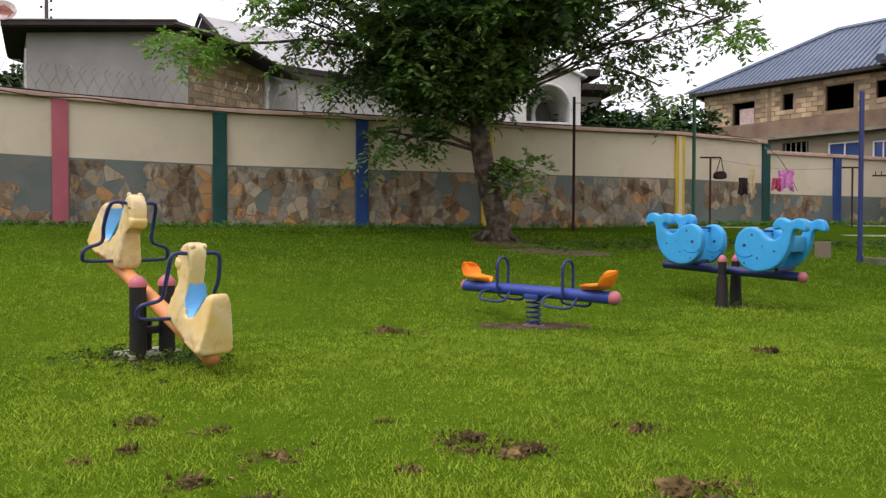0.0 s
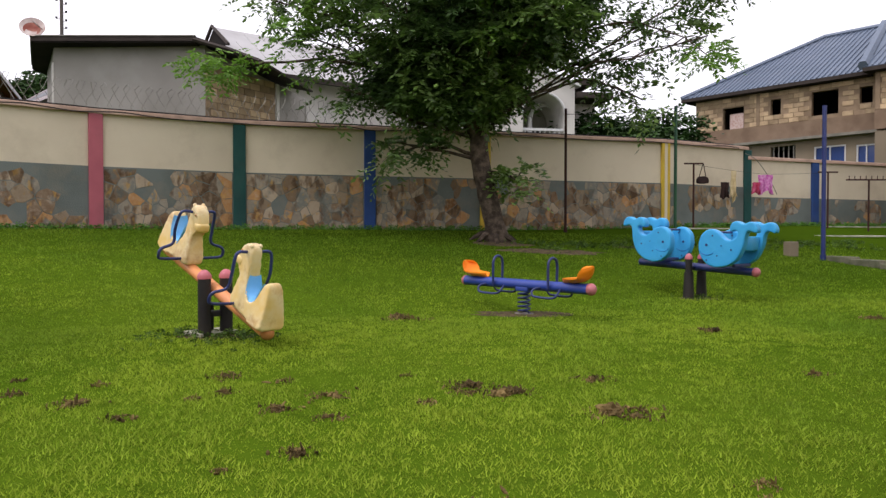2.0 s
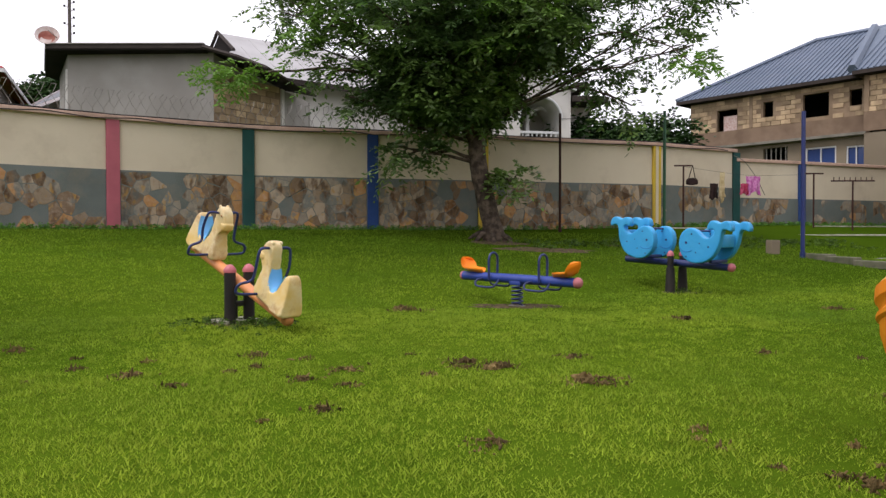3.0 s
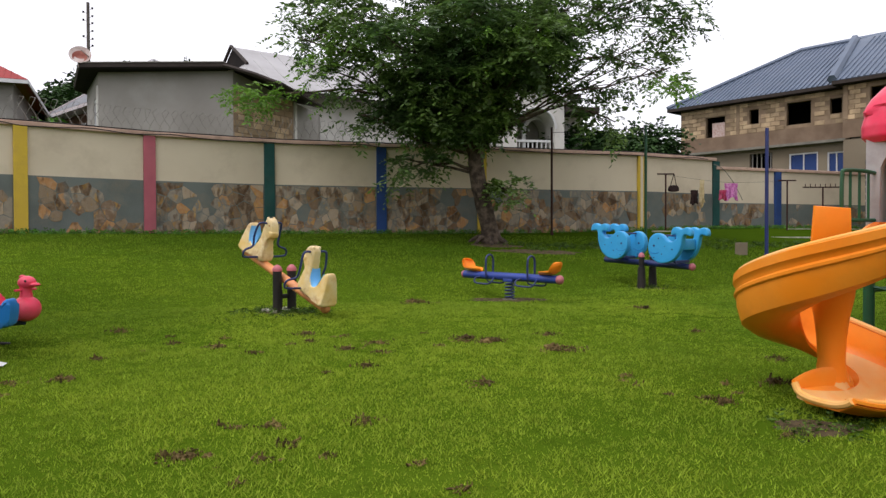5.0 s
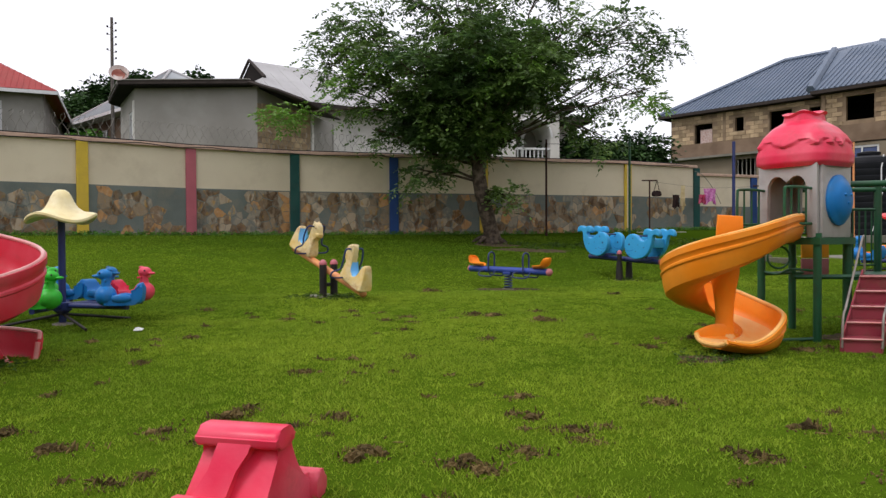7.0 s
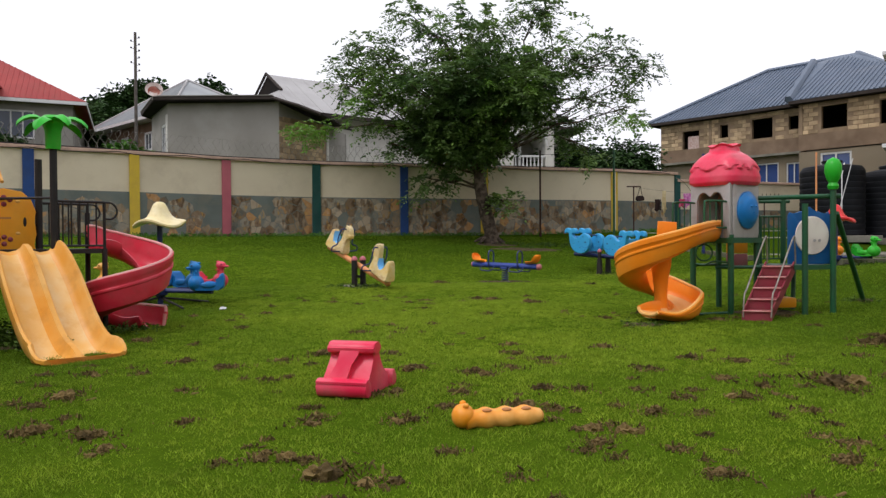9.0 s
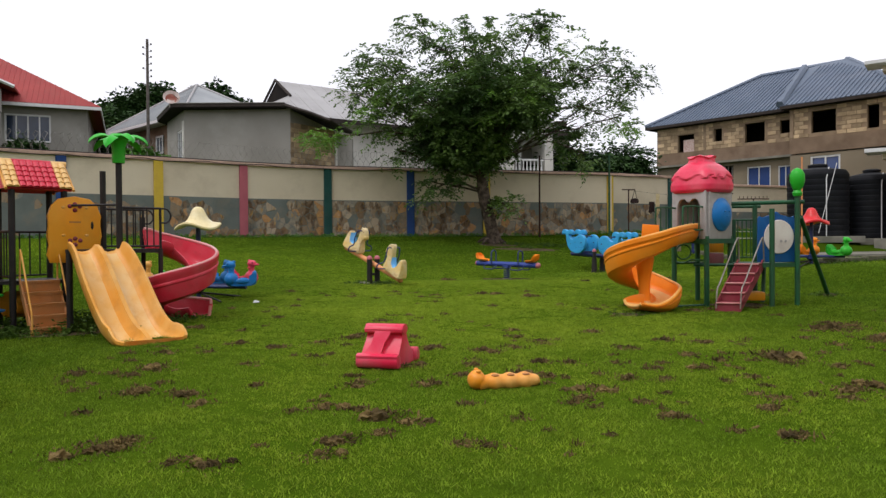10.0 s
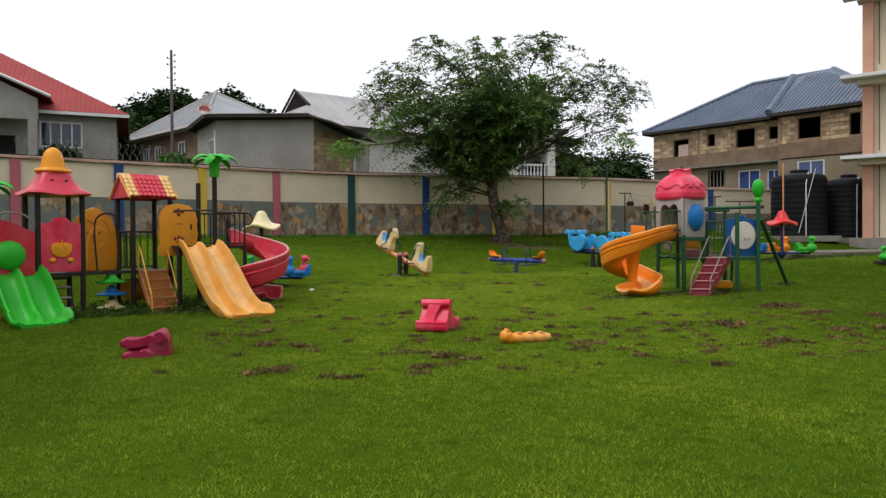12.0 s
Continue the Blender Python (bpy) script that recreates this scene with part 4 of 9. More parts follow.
def arch_house():
    h = thing("white_house", Matrix.Translation((2.2, 27.0, 0)) @ Matrix.Rotation(radians(10), 4, "Z"), "white house with an arched porch and balustrade", "house")
    z0, xr = 1.4, 3.16
    n, cx, r, zs = 16, 1.85, 0.87, 6.27
    arc = [(cx + r * math.cos(math.pi * k / n), zs + r * math.sin(math.pi * k / n)) for k in range(n + 1)]
    out = [(-0.5, z0), (-0.5, 8.1), (0.6, 8.55), (xr, 7.5), (xr, z0), (cx + r, z0)] + arc + [(cx - r, z0)]
    part("porch_wall", slab(B(), out, 0, 0.3, 0), M_WHITEPL, h, smooth=False)
    vault = B()
    rings = [[vault.verts.new((x, y, z)) for x, z in [(cx + q, z0)] + [(cx + q * math.cos(math.pi * k / n), zs + q * math.sin(math.pi * k / n)) for k in range(n + 1)] + [(cx - q, z0)]] for q, y in ((r, 0.3), (r, 2.3), (r + 0.15, 2.3), (r + 0.15, 0.3))]
    for p, q in zip(rings, rings[1:] + rings[:1]):
        for k in range(n + 2):
            vault.faces.new((p[k], p[k + 1], q[k + 1], q[k]))
    part("porch_vault", vault, M_WHITEPL, h)
    # an inner arch springs from a slim pier within the porch
    part("inner_arch", tube(B(), [(cx + 0.42 + 0.62 * math.cos(math.pi * k / 12), 1.3, 6.2 + 0.75 * math.sin(math.pi * k / 12)) for k in range(13)], 0.09, 8), M_FRAME, h)
    part("inner_pier", box(B(), (cx - 0.2, 1.3, 3.8), (0.17, 0.2, 4.8), bevel=0.02), M_FRAME, h, smooth=False)
    part("inner_wall", box(B(), (cx, 2.42, 4.4), (2 * r + 0.2, 0.2, 6.0)), M_GREYPL, h, smooth=False)
    part("inner_door", box(B(), (cx + 0.3, 2.28, 4.9), (0.7, 0.06, 2.2)), M_VOID, h, smooth=False)
    part("side_wall", box(B(), (-0.4, 3.2, 4.6), (0.2, 5.6, 6.4)), M_WHITEPL, h, smooth=False)
    part("side_wall", box(B(), (3.82, 2.6, 4.2), (1.3, 3.0, 5.6)), M_WHITEPL, h, smooth=False)
    part("porch_roof", box(B(), (3.98, 1.9, 7.12), (1.56, 4.2, 0.26), bevel=0.03), M_DARKFASCIA, h, smooth=False)
    part("roof_verge", box(B(), (0, 0, 0), (2.9, 0.5, 0.10), bevel=0.02), M_FRAME, h, smooth=False, m=Matrix.Translation((2.02, 0.06, 8.03)) @ Matrix.Rotation(radians(22.3), 4, "Y"))
    part("upper_roof", box(B(), (3.58, 1.6, 7.66), (0.62, 3.6, 0.30), bevel=0.03), M_DARKFASCIA, h, smooth=False)
    part("roof", face_sheet(B(), ((0.6, 0.3, 8.5), (3.2, 0.3, 7.45), (3.2, 6.0, 7.45), (0.6, 6.0, 8.5)), 0.08), M_DARKFASCIA, h, smooth=False)
    part("roof", face_sheet(B(), ((-0.6, 0.3, 8.02), (0.6, 0.3, 8.5), (0.6, 6.0, 8.5), (-0.6, 6.0, 8.02)), 0.08), M_DARKFASCIA, h, smooth=False)
    part("arch_trim", tube(B(), [(cx + (r + 0.05) * math.cos(math.pi * k / n), -0.01, zs + (r + 0.05) * math.sin(math.pi * k / n)) for k in range(n + 1)], 0.05, 6), M_FRAME, h)
    part("balustrade_rail", box(B(), (cx, 0.15, 5.72), (2 * r - 0.04, 0.12, 0.1)), M_FRAME, h, smooth=False)
    for k in range(8):
        part("baluster", lathe(B(), [(0.03, 5.0), (0.07, 5.15), (0.03, 5.4), (0.04, 5.67)], 8, (cx - r + 0.14 + k * 0.205, 0.15, 0)), M_FRAME, h)
    return h


arch_house()


def school():
    m = Matrix.Translation((17.95, 18.6, 0)) @ Matrix.Rotation(radians(-36), 4, "Z")
    h = thing("school_building", m, "cream and salmon multi-storey school block with white ledges", "building")
    part("wall", box(B(), (5.35, 4.5, 7.4), (9.9, 9.0, 13.0)), M_SCHOOL, h, smooth=False)
    part("corner_pier", box(B(), (0.2, -0.08, 7.4), (0.42, 0.5, 13.0), bevel=0.015), M_SALMON, h, smooth=False)
    for z in (4.95, 8.55, 12.3):
        part("ledge", box(B(), (5.0, -0.5, z), (11.6, 1.3, 0.16), bevel=0.02), M_FRAME, h, smooth=False)
        part("ledge_soffit", box(B(), (5.2, -0.25, z - 0.2), (10.8, 0.8, 0.24)), M_SCHOOL, h, smooth=False)
    for z in (3.0, 6.9, 10.8):
        part("panel_groove", box(B(), (0.62, -0.01, z), (0.05, 0.06, 3.2)), M_TANPL, h, smooth=False)
    part("plinth", box(B(), (5.2, 0.9, 1.1), (11.4, 3.0, 0.5), bevel=0.02), M_CONC, h, smooth=False)
    return h


school()


def water_tank(x, y, r, hgt, name="water_tank"):
    z = ground_z(x, y)
    t = thing(name, Matrix.Translation((x, y, z)), "large black ribbed plastic water tank on a block plinth", "water tank", "water tanks")
    part("plinth", box(B(), (0, 0, 0.0), (2 * r + 0.2, 2 * r + 0.2, 0.28), bevel=0.02), M_CONC, t, smooth=False)
    prof = [(0.0, 0.14), (r * 0.97, 0.14)]
    n = 11
    for k in range(n):
        z0, z1 = 0.16 + (hgt - 0.16) * k / n, 0.16 + (hgt - 0.16) * (k + 1) / n
        prof += [(r, z0 + 0.02), (r, z1 - 0.06), (r * 0.985, z1 - 0.045), (r * 0.985, z1 - 0.01)]
    prof += [(r * 0.9, hgt + 0.14), (r * 0.3, hgt + 0.28), (r * 0.3, hgt + 0.36), (0.0, hgt + 0.36)]
    part("body", lathe(B(), prof, 32), M_TANK, t)
    part("lid", lathe(B(), [(r * 0.33, hgt + 0.33), (r * 0.33, hgt + 0.40), (r * 0.2, hgt + 0.45), (0, hgt + 0.46)], 20), M_TANK, t)
    part("pipe", tube(B(), [(-r * 0.25, -r - 0.06, 0.0), (-r * 0.25, -r - 0.06, hgt * 0.9), (-r * 0.05, -r + 0.2, hgt + 0.22)], 0.022, 6), M_FRAME, t, "white plastic pipe")
    return t


water_tank(15.75, 20.1, 1.22, 2.85)
water_tank(18.3, 20.4, 1.1, 2.75)
strand("slant_pipe", [(15.0, 18.6, 1.6), (15.9, 18.85, 4.55)], 0.014, M_FRAME, "white plastic pipe leaning on the water tank", "pipe")
strand("timber_pole", [(14.15, 18.3, 1.0), (14.2, 18.4, 4.75)], 0.032, T_ORANGE, "ochre pole beside the water tanks", "pole")


def utility_pole():
    p = thing("utility_pole", Matrix.Translation((-20.6, 37.0, 0)), "tall weathered wooden utility pole with insulators", "pole")
    part("pole", tube(B(), [(0, 0, 0.4), (0, 0, 15.1)], 0.135, 10, 0.085), M_WOOD, p)
    for z, side in ((14.75, 1), (14.55, -1), (14.3, 1), (14.1, -1), (13.9, 1), (13.45, 1), (13.15, -1), (13.0, 1), (12.6, 1)):
        part("insulator", lathe(B(), [(0, -0.05), (0.07, -0.045), (0.05, 0.0), (0.07, 0.045), (0, 0.05)], 8, (side * 0.26, -0.03, z)), M_CABLE, p)
        part("bracket", tube(B(), [(side * 0.08, -0.02, z - 0.06), (side * 0.25, -0.03, z - 0.05)], 0.018, 5), T_STEEL, p)
    return p


utility_pole()


def satellite_dish():
    d = thing("satellite_dish", Matrix.Translation((-12.85, 20.72, 7.42)), "rusty white satellite dish on the grey house roof", "satellite dish")
    part("mast", tube(B(), [(0, 0, 0), (0, 0, 0.5)], 0.03, 6), T_STEEL, d)
    m = Matrix.Translation((0.06, 0, 0.40)) @ Matrix.Rotation(radians(62), 4, "X") @ Matrix.Rotation(radians(20), 4, "Y")
    part("reflector", lathe(B(), [(0.0, 0.0), (0.15, 0.012), (0.3, 0.06), (0.36, 0.09), (0.36, 0.105), (0.3, 0.075), (0.0, 0.015)], 24), mat("white_dish_paint", (0.56, 0.50, 0.47), (0.40, 0.30, 0.27), 5, 0.6, 0.1, 40), d, m=m)
    part("rusted_face", lathe(B(), [(0.0, 0.022), (0.15, 0.034), (0.24, 0.062), (0.245, 0.07), (0.15, 0.046), (0.0, 0.03)], 20, (0.0, -0.06, 0.004)), mat("rusty_dish", (0.20, 0.055, 0.04), (0.30, 0.12, 0.09), 5, 0.7, 0.2, 40), d, "rust-brown inner face", m=m)
    part("feed_arm", tube(B(), [m @ Vector((0.3, 0, 0.05)), m @ Vector((0.05, 0, 0.35))], 0.015, 6), T_STEEL, d)
    return d


satellite_dish()


# ---- trees ----
def leaf_mesh(name, sprays, material, parent, leaf=0.085, per=13, seed=1, droop=0.35, width=0.36):
    """Sprays: (x, y, z, dx, dy, dz, length). Each becomes a feathery twig of paired leaflets."""
    rng = np.random.default_rng(seed)
    S = np.array(sprays, dtype=float)
    n = len(S)
    k = np.arange(per)
    t = (k // 2 + 0.6) / (per / 2)
    d = S[:, 3:6] / np.linalg.norm(S[:, 3:6], axis=1, keepdims=True)
    upv = np.array([0, 0, 1.0])
    side = np.cross(d, upv)
    side /= np.linalg.norm(side, axis=1, keepdims=True) + 1e-9
    nor = np.cross(side, d)
    L = S[:, 6][:, None]
    base = S[:, None, 0:3] + d[:, None, :] * (L * t[None, :])[..., None]
    base[..., 2] -= droop * L * t[None, :] ** 2
    sgn = np.where(k % 2 == 0, 1.0, -1.0)[None, :, None]
    out = side[:, None, :] * sgn * 0.9 + d[:, None, :] * 0.45 + rng.normal(0, 0.28, (n, per, 3))
    out[..., 2] -= 0.3
    out /= np.linalg.norm(out, axis=2, keepdims=True)
    ln = leaf * rng.uniform(0.7, 1.4, (n, per, 1))
    wv = np.cross(out, nor[:, None, :] + rng.normal(0, 0.4, (n, per, 3)))
    wv /= np.linalg.norm(wv, axis=2, keepdims=True) + 1e-9
    p0 = base
    p1 = base + out * ln * 0.5 + wv * ln * width * 0.5
    p2 = base + out * ln
    p3 = base + out * ln * 0.5 - wv * ln * width * 0.5
    V = np.stack([p0, p1, p2, p3], axis=2).reshape(-1, 3)
    nf = n * per
    me = bpy.data.meshes.new(name)
    me.vertices.add(nf * 4)
    me.vertices.foreach_set("co", V.astype(np.float32).ravel())
    me.loops.add(nf * 4)
    me.loops.foreach_set("vertex_index", np.arange(nf * 4, dtype=np.int32))
    me.polygons.add(nf)
    me.polygons.foreach_set("loop_start", np.arange(0, nf * 4, 4, dtype=np.int32))
    me.update(calc_edges=True)
    me.materials.append(material)
    ob = new(name, me)
    ob.parent = parent
    return ob


def cluster_sprays(rnd, c, r, n, length, flat=0.7, hollow=0.0, tiers=0):
    out = []
    for _ in range(n):
        while True:
            v = Vector((rnd.uniform(-1, 1), rnd.uniform(-1, 1), rnd.uniform(-1, 1)))
            if hollow < v.length < 1:
                break
        p = Vector(c) + Vector((v.x * r, v.y * r, v.z * r * flat))
        if tiers:
            # foliage held in flat, slightly drooping layers
            step = 2 * flat * r / tiers
            k = math.floor((p.z - c[2]) / step) + 0.5
            p.z = c[2] + k * step + rnd.gauss(0, 0.16 * step) - 0.16 * r * (v.x * v.x + v.y * v.y)
        d = Vector((v.x + rnd.gauss(0, 0.5), v.y + rnd.gauss(0, 0.5), 0.2 * v.z + rnd.gauss(0, 0.22)))
        if d.length < 0.05:
            d = Vector((1, 0, 0))
        out.append((*p, *d, length * rnd.uniform(0.6, 1.3)))
    return out


def limb(bm, a, b, r0, r1, rnd, bend=0.15, n=6, seg=8):
    a, b = Vector(a), Vector(b)
    L = (b - a).length
    pts = []
    off = Vector((rnd.gauss(0, 1), rnd.gauss(0, 1), rnd.gauss(0, 0.6))) * bend * L
    for k in range(n + 1):
        t = k / n
        p = a.lerp(b, t) + off * math.sin(math.pi * t) * 0.5
        p += Vector((rnd.gauss(0, 1), rnd.gauss(0, 1), rnd.gauss(0, 1))) * 0.012 * L * (0 < k < n)
        p.z += 0.12 * L * math.sin(math.pi * t)
        pts.append(p)
    tube(bm, pts, [lerp(r0, r1, k / n) for k in range(n + 1)], seg)
    return pts


def shade_tree():
    rnd = random.Random(11)
    x0, y0 = 1.12, 15.0
    z0 = ground_z(x0, y0)
    t = thing("shade_tree", Matrix.Translation((0, 0, 0)), "large spreading feathery-leaved shade tree on the lawn bank", "tree")
    tb = B()
    pts = [(x0 + 0.10, y0, z0 - 0.2), (x0 + 0.06, y0, z0 + 0.15), (x0 - 0.03, y0, z0 + 0.6), (x0 - 0.2, y0, z0 + 1.3), (x0 - 0.32, y0, z0 + 1.9), (x0 - 0.35, y0 + 0.05, z0 + 2.6)]
    tube(tb, smooth_path(pts, 3), [lerp(0.40, 0.235, min(1, k / 5) ** 0.6) if k < 6 else lerp(0.235, 0.205, (k - 5) / 10) for k in range(16)], 14)
    for a in range(7):
        an = a * 0.9 + 0.3
        limb(tb, (x0, y0, z0 + 0.16), (x0 + 0.6 * math.cos(an), y0 + 0.6 * math.sin(an), ground_z(x0 + 0.6 * math.cos(an), y0 + 0.6 * math.sin(an)) - 0.05), 0.11, 0.03, rnd, 0.05, 4, 6)
    for v in tb.verts:
        w = noise.noise(v.co * 5.0) * 0.03
        v.co += v.normal * w if v.normal.length else Vector((w, 0, 0))
    part("trunk", tb, M_BARK, t, "leaning grey-brown trunk with spreading roots")
    fork = Vector((x0 - 0.35, y0 + 0.05, z0 + 2.5))
    # crown clumps: x, y, z, radius, number of sprays
    top = [(-2.9, 15.2, 8.1, 0.9, 200), (-1.5, 15, 9.1, 0.8, 180), (0.1, 14.6, 8.4, 1.1, 230), (1.4, 16, 8.7, 1.15, 340), (2.7, 15.2, 9.4, 0.75, 220), (3.8, 15, 8.1, 1.1, 320), (5.4, 15.2, 8.1, 0.8, 190), (2.2, 17, 7.2, 1.6, 420), (-1.8, 16.6, 7.2, 1.4, 180), (0.2, 15, 7.6, 1.6, 400)]
    right = [(6.4, 15, 7.3, 0.7, 130), (5.3, 15, 6.7, 0.9, 170), (5.9, 14.6, 5.9, 0.55, 70), (4.3, 15.2, 5.7, 0.7, 90), (4.5, 14.8, 4.5, 0.5, 34), (3.4, 15, 5.3, 0.5, 50), (2.8, 15, 6.0, 0.7, 130), (3.3, 15, 6.8, 1.25, 460)]
    left = [(-3.9, 14.9, 7.5, 0.55, 90), (-3.3, 15, 6.95, 0.75, 150), (-4.0, 14.9, 6.8, 0.5, 60), (-3.1, 14.4, 5.85, 0.55, 60), (-2.2, 14.2, 4.6, 0.5, 40), (-2.1, 14.2, 6.8, 1.2, 210), (-2.0, 14.2, 5.7, 0.8, 120), (-1.3, 14.2, 4.8, 0.6, 110)]
    core = [(0.4, 14, 6.9, 1.4, 700), (2.0, 15, 6.9, 1.5, 820), (-0.3, 14, 5.5, 1.0, 420), (0.9, 16.8, 6.8, 1.8, 520), (-1.2, 13.2, 6.1, 0.8, 140), (2.2, 13.4, 6.4, 0.9, 280), (0.5, 15.6, 5.35, 1.2, 700), (1.0, 14.4, 6.2, 1.3, 800), (0.6, 14.9, 5.0, 0.9, 540), (1.9, 14.9, 6.1, 0.75, 300), (-0.6, 14.4, 4.8, 0.7, 440), (0.0, 15.2, 4.6, 0.65, 400), (-1.2, 14.8, 5.3, 0.8, 280), (0.75, 15, 4.5, 0.5, 300), (1.3, 15, 5.0, 0.5, 240)]
    low = [(0.1, 14.2, 4.6, 0.6, 80), (1.35, 14.4, 4.75, 0.4, 30), (-1.15, 14.6, 3.2, 0.45, 40), (-0.55, 14.6, 3.3, 0.3, 20), (1.75, 14.6, 2.62, 0.42, 50)]
    fb = B()
    limb(fb, fork + Vector((0, 0, -0.25)), (1.75, 15.0, 5.9), 0.15, 0.07, rnd, 0.04, 7, 9)
    limb(fb, fork + Vector((0, 0, -0.2)), (0.1, 14.8, 6.2), 0.17, 0.08, rnd, 0.04, 7, 9)
    part("limb", fb, M_BARK, t)
    twigs = B()
    sprays = []
    for cx, cy, cz, r, n in top + right + left + core + low:
        c = Vector((cx, cy, cz))
        start = fork if cz > 4.2 else Vector((x0 - 0.25, y0, z0 + rnd.uniform(1.5, 2.0)))
        lb = B()
        pts = limb(lb, start + Vector((rnd.gauss(0, 0.05), rnd.gauss(0, 0.05), rnd.uniform(-0.3, 0.3) if cz > 4.2 else 0)), c, (0.085 if r > 1.0 else 0.05) * (0.7 if cx > 3.0 else 1), 0.018, rnd, 0.14, 7, 7)
        part("limb", lb, M_BARK, t)
        thin = 0.62 if cx > 3.0 else 0.5 if cx < -3.0 else 0.85 if cz > 8.2 else 1.0
        for _ in range(int((3 + r * 3.5) * (0.4 + 0.6 * thin))):
            v = Vector((rnd.gauss(0, 1), rnd.gauss(0, 1), rnd.gauss(0, 0.7))).normalized() * r * rnd.uniform(0.6, 1.15)
            tip = c + v
            s = pts[rnd.randint(4, 7)]
            tw = limb(twigs, s, tip, 0.02, 0.006, rnd, 0.1, 3, 4)
            for q in range(6):
                p = Vector(tw[1]).lerp(tip, rnd.random())
                d = v + Vector((rnd.gauss(0, 0.6), rnd.gauss(0, 0.6), rnd.gauss(0, 0.3))) * r
                sprays.append((*p, *d, rnd.uniform(0.3, 0.62)))
        sprays += cluster_sprays(rnd, c, r, int(n * (0.52 if (cx, cy, cz, r, n) in core else 0.34) * thin), 0.5, 0.72, 0.2, max(2, round(r * 2.6)))
    tagged(part("twig_mass", twigs, M_BARK, t), kind="stuff")
    leaf_mesh("crown", sprays, M_LEAF, t, 0.16, 15, 3, 0.55, 0.38)
    # low bough on the open side, its sunlight put into the leaf colour
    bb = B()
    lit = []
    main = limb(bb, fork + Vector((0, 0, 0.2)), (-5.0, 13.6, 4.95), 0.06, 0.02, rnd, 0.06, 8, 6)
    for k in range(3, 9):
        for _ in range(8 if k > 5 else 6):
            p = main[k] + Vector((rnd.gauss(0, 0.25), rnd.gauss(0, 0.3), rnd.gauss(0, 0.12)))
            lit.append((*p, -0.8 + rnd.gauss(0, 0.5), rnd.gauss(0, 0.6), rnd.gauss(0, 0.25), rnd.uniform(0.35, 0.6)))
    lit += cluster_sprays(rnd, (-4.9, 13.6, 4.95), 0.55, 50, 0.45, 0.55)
    # scattered tufts in the bright leaf colour paint highlights across the crown
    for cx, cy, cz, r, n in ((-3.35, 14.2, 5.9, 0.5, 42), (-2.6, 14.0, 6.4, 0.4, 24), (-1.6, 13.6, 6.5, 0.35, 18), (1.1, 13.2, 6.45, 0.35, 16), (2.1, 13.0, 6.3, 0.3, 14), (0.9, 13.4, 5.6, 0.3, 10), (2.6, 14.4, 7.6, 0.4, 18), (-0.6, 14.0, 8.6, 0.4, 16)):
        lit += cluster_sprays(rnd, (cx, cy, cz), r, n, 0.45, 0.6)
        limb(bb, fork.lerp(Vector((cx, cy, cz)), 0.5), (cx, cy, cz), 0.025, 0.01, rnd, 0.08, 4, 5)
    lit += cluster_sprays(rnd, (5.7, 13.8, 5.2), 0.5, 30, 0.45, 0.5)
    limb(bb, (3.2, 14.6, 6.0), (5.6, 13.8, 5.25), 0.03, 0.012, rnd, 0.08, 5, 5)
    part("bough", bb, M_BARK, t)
    leaf_mesh("lit_leaves", lit, M_LEAFLIT, t, 0.13, 14, 8, 0.4, 0.4)
    return t


shade_tree()


def far_tree(x, y, z, r, n, label, material, seed, leaf=0.3):
    rnd = random.Random(seed)
    t = thing("far_tree", Matrix.Translation((x, y, 0)), label, "tree")
    tb = B()
    limb(tb, (0, 0, 0.5), (0, 0, z), 0.25, 0.12, rnd, 0.03, 5, 8)
    sprays = []
    for _ in range(9):
        v = Vector((rnd.gauss(0, 1), rnd.gauss(0, 1), rnd.gauss(0, 0.6))).normalized() * r * rnd.uniform(0.4, 0.75)
        c = Vector((0, 0, z)) + v
        limb(tb, (0, 0, z * 0.75), c, 0.1, 0.03, rnd, 0.1, 4, 6)
        sprays += cluster_sprays(rnd, c, r * rnd.uniform(0.4, 0.6), n // 5, 0.6 * leaf / 0.2, 0.8, 0.2)
    part("trunk", tb, M_BARK, t)
    leaf_mesh("crown", sprays, material, t, leaf, 9, seed, 0.4, 0.5)
    return t


far_tree(-31.2, 62.0, 13.4, 4.0, 2600, "dark distant tree behind the houses", M_LEAFFAR, 21, 0.45)
far_tree(-25.4, 64.0, 14.8, 3.2, 1200, "dark distant tree behind the houses", M_LEAFFAR, 22, 0.45)
far_tree(-23.4, 66.0, 15.2, 2.9, 1200, "dark distant tree behind the slate roof", M_LEAFFAR, 23, 0.45)
far_tree(-29.6, 50.0, 9.9, 3.3, 2600, "dark leafy tree between two houses", M_LEAFFAR, 28, 0.35)
far_tree(-25.6, 31.2, 6.9, 0.9, 500, "dark bush before the red-roofed house", M_LEAFFAR, 29, 0.2)
far_tree(7.6, 29.5, 5.4, 2.3, 1100, "dark leafy tree behind the boundary wall", M_LEAFFAR, 24, 0.24)
far_tree(9.6, 30.5, 5.2, 1.8, 800, "dark leafy tree behind the boundary wall", M_LEAFFAR, 25, 0.24)
far_tree(5.6, 30.5, 5.0, 1.6, 600, "dark leafy tree behind the boundary wall", M_LEAFFAR, 26, 0.24)
far_tree(-15.0, 23.2, 5.35, 0.7, 600, "bright green garden bush behind the wall", M_BUSH, 27, 0.2)


# ---- seesaws ----
def place(x, y, ang=0.0, dz=0.0):
    return Matrix.Translation((x, y, ground_z(x, y) + dz)) @ Matrix.Rotation(radians(ang), 4, "Z")


